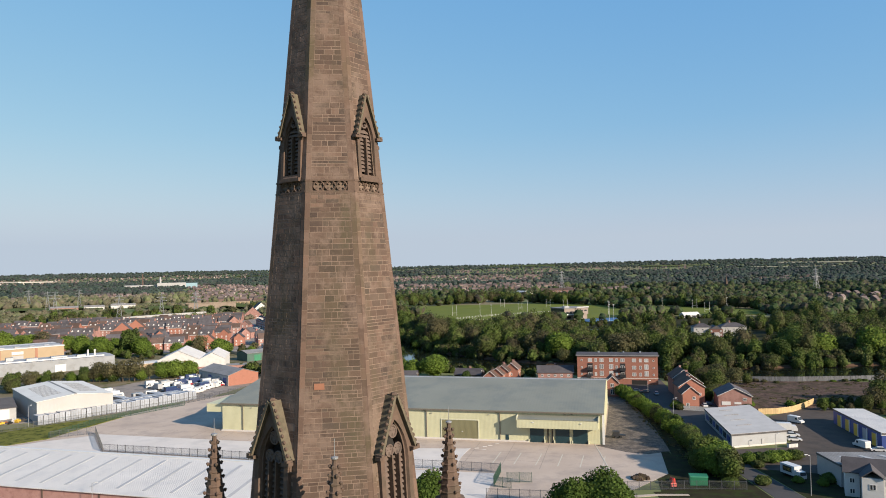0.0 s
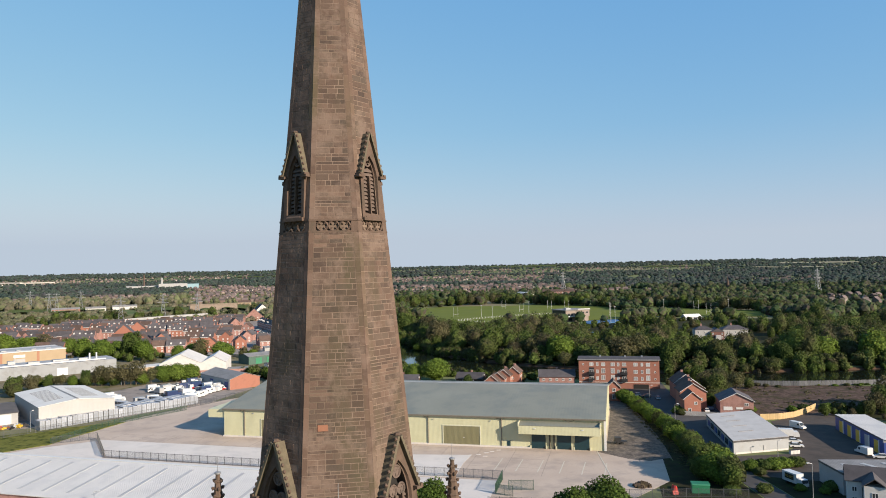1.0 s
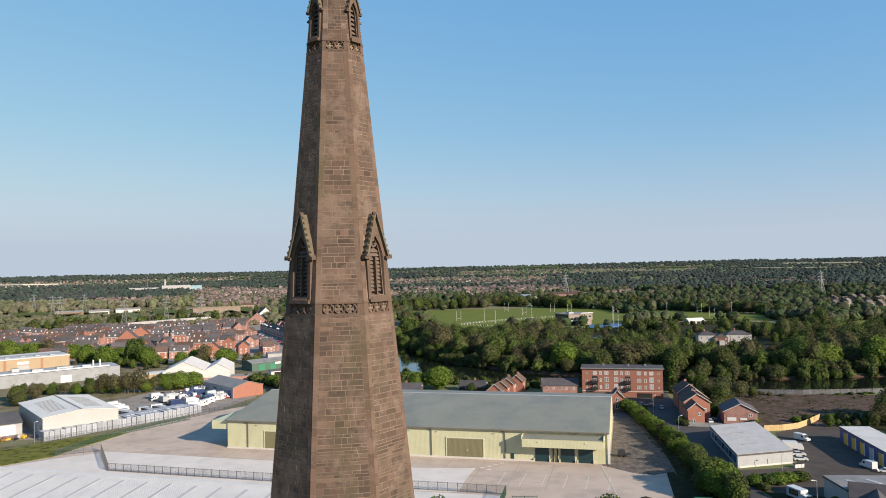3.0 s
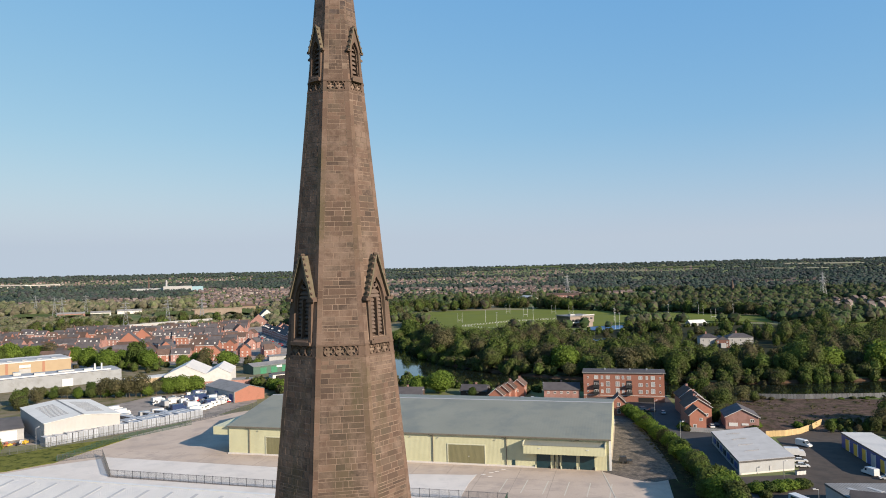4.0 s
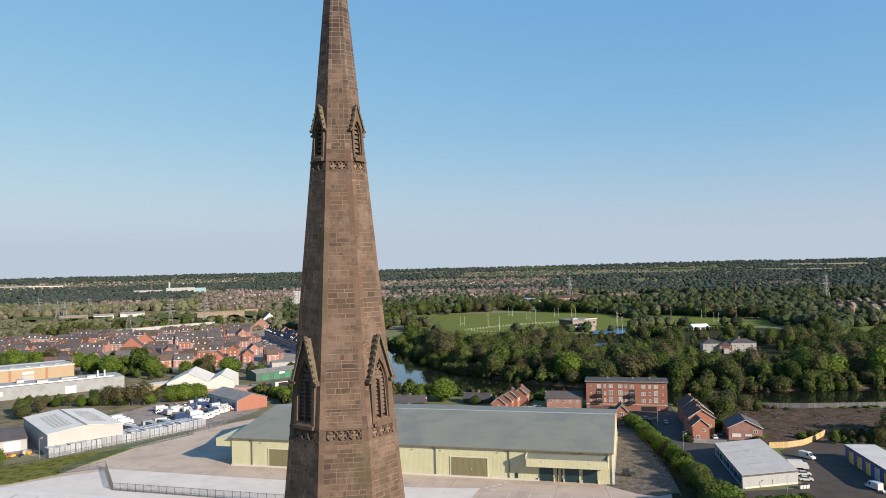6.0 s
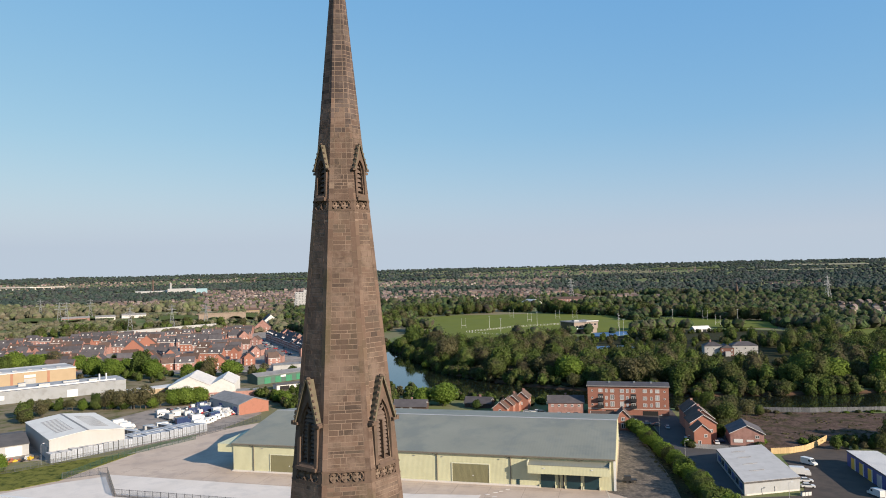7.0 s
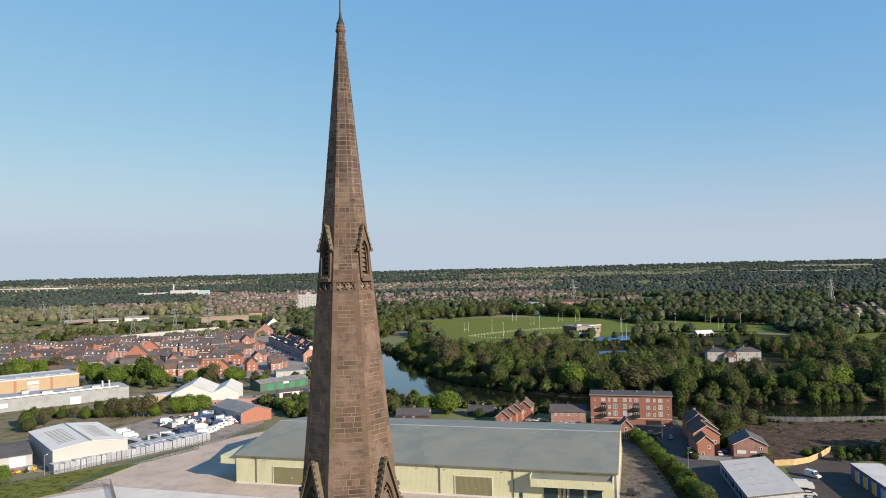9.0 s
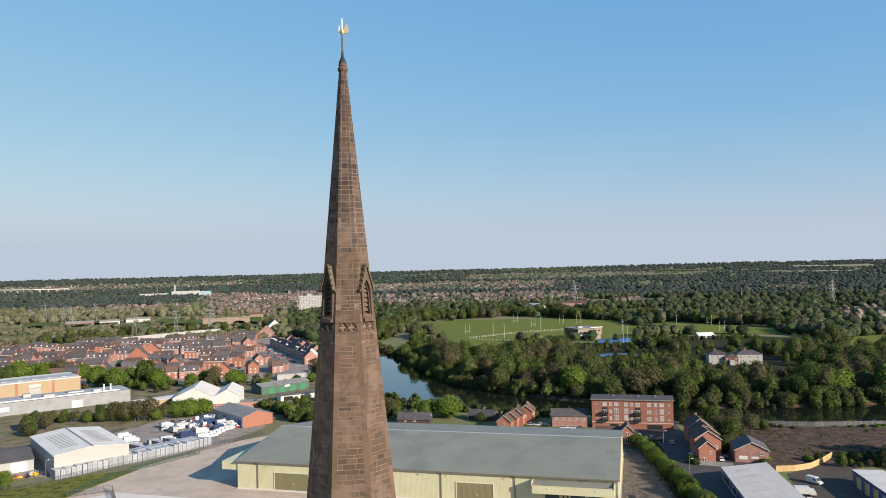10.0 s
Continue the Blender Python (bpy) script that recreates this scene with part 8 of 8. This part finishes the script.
# streets of the suburbs: bearing and distance, spacing of the rows, share of houses
TOWNS = ((-18.5, -8, 1450, 2450, 44, 0.58), (-9, 10.5, 1480, 2050, 46, 0.5), (-7, 9, 2250, 3000, 60, 0.4), (-30, -19, 1720, 1960, 50, 0.55), (24, 28, 2000, 2350, 55, 0.5),
         (28.5, 34, 1130, 1330, 45, 0.65), (9, 17, 1420, 1640, 55, 0.3), (-34, -14, 3300, 4200, 120, 0.25), (2, 20, 3200, 4000, 140, 0.2))


def in_town(az, r):
    return any(a0 < az < a1 and r0 < r < r1 for a0, a1, r0, r1, gap, share in TOWNS)


for a0, a1, r0, r1, gap, share in TOWNS:
    r = r0
    while r < r1:
        lean = rf.choice((-10, 0, 8, 60, 95))
        a = a0
        while a < a1:
            a += math.degrees(rf.uniform(11, 17) / r)
            if rf.random() > share or noise.noise(Vector((a * 0.6, r / 260, 5.5))) < -0.28:
                continue
            q = r + 14 * math.sin(a * 2.1 + r) + rf.uniform(-5, 5)
            x, y = 5 + q * math.sin(radians(a)), -40 + q * math.cos(radians(a))
            L, W, h = rf.choice((6, 7, 9, 11)), rf.uniform(6, 8), rf.uniform(4.4, 5.6)
            m = turned(x, y, lean - a + rf.uniform(-4, 4), rise(x, y) - 0.3)
            walls.box(-L / 2, L / 2, -W / 2, W / 2, 0, h, m)
            roofs.profile([(-W / 2 - 0.3, h - 0.2), (W / 2 + 0.3, h - 0.2), (0, h + 3.0)], -L / 2 - 0.2, L / 2 + 0.2, m)
        r += gap * rf.uniform(0.85, 1.15)
far_spots, mid_spots, scrub_spots = [], [], []
while count < 25000:
    az = rf.uniform(-38, 38)
    r = 760 * math.exp(rf.random() * math.log(5750 / 760))
    x, y = 5 + r * math.sin(radians(az)), -40 + r * math.cos(radians(az))
    if any(inside(x, y, c) for c in OPEN) or any(a0 < az < a1 and r0 - 20 < r < r1 for a0, a1, r0, r1 in FIELDS):
        continue
    f = noise.noise(Vector((x / 400, y / 130, 1.7))) + 0.5 * noise.noise(Vector((x / 70, y / 70, 4.2)))
    streets = in_town(az, r)
    if (streets and rf.random() < 0.5) or (f < -0.1 and r < 4600 and rf.random() < 0.86):
        continue
    if r < 1500 and rf.random() < (0.45 if not (az < -13 and r < 1400) else 0.5):
        continue
    big = rf.uniform(4.0, 8.5) * (0.85 + r / 7000) * (0.55 if streets else 1)
    hgt = rf.uniform(1.35, 2.1) * big if r < 1700 else (rf.uniform(7, 13) if not streets else rf.uniform(4, 8))
    if az < -13 and r < 1400:
        big, hgt = big * 0.75, hgt * 0.5
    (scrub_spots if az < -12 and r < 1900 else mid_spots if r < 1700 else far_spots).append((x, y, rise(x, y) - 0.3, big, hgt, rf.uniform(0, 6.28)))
    count += 1


def grove(places, n, m, leaves, size, seed):
    """Far trees, each an uneven closed crown, with a few loose clumps on the nearer ones."""
    g0, out = np.random.default_rng(seed), Shape()
    base, vs, fs = 0, [], []
    moulds = []
    for i in range(9):
        bv, bf = blob(0, 0, 0, 1, 1, n, m)
        dv = np.array(bv)
        dv /= np.linalg.norm(dv, axis=1)[:, None]
        k = dome(g0, 8)(dv) * g0.uniform(0.9, 1.12, len(dv))
        v0 = np.stack([dv[:, 0] * k, dv[:, 1] * k, np.where(dv[:, 2] > 0, 0.45 + 0.55 * dv[:, 2] * k, 0.45 + 0.45 * dv[:, 2])], 1)
        moulds.append((v0, bf))
    for i, (x, y, z, w, h, turn) in enumerate(places):
        v0, bf = moulds[i % 9]
        c, s0 = math.cos(turn), math.sin(turn)
        p = np.stack([x + w * (v0[:, 0] * c - v0[:, 1] * s0), y + w * (v0[:, 0] * s0 + v0[:, 1] * c), z + h * v0[:, 2]], 1)
        fs += [tuple(q + base for q in f) for f in bf]
        vs.append(p)
        base += len(p)
        if leaves:
            pick = g0.integers(0, len(p), leaves)
            mid = np.array([x, y, z + h * 0.45])
            at = mid + (p[pick] - mid) * g0.uniform(0.8, 1.1, leaves)[:, None] + g0.normal(size=(leaves, 3)) * w * 0.16
            corner = at[:, None, :] + g0.normal(size=(leaves, 3, 3)) * size
            vs.append(corner.reshape(-1, 3))
            fs += [(base + 3 * j, base + 3 * j + 1, base + 3 * j + 2) for j in range(leaves)]
            base += 3 * leaves
    out.v, out.f = np.concatenate(vs).tolist(), fs
    return out


solid("woodland", grove(mid_spots, 8, 6, 60, 0.72, 3), LEAVES_MID, "woods and hedgerows beyond the playing fields", "woodland", kind="stuff")
solid("woodland", grove(scrub_spots, 8, 6, 60, 0.6, 5), LEAVES_SCRUB_HAZED, "olive and brown scrub and trees round the pylons", "woodland", kind="stuff")
solid("woodland", grove(far_spots, 6, 4, 0, 0, 4), LEAVES_HAZED, "far woods and hedgerows rising to the skyline, tinted for haze", "woodland", kind="stuff")
# hills beyond the skyline, with the blue of haze painted in
HAZED_HILL = surf("far_blue_hills", (0.19, 0.235, 0.335), (0.21, 0.26, 0.37), 900, 0.95, 0.0, 60)
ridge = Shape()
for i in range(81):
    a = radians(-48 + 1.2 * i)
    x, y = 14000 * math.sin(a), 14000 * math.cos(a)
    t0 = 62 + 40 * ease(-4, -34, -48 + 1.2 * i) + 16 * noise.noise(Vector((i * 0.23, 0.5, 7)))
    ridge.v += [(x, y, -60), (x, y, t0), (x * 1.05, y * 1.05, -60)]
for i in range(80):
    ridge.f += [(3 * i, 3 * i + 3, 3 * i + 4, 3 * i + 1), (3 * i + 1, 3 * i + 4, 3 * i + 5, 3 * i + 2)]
solid("backdrop", ridge, HAZED_HILL, "hills far beyond the skyline, painted in pale haze blue", "hills", kind="structure")
FAR_BRICK = surf("far_brick", (0.22, 0.158, 0.132), (0.29, 0.22, 0.194), 30, 0.9, 0.0, 5, vary=0.4, hue=((0.167, 0.106, 0.088), (0.22, 0.145, 0.123), (0.185, 0.123, 0.101), (0.458, 0.431, 0.405), (0.246, 0.158, 0.132), (0.334, 0.273, 0.238), (0.176, 0.114, 0.0968)))
FAR_ROOF = surf("far_roof", (0.10, 0.078, 0.074), (0.165, 0.122, 0.112), 30, 0.85, 0.0, 5, vary=0.5)
solid("suburb", walls, FAR_BRICK, "distant brick suburb walls among trees", "suburb", kind="stuff")
solid("suburb", roofs, FAR_ROOF, "distant brown suburb roofs among trees", "suburb", kind="stuff")


# ---- single ashlar blocks of the spire's front face ----
for vs, fs in pieces:
    part("stone", Shape().add(vs, fs), STONE, steeple)
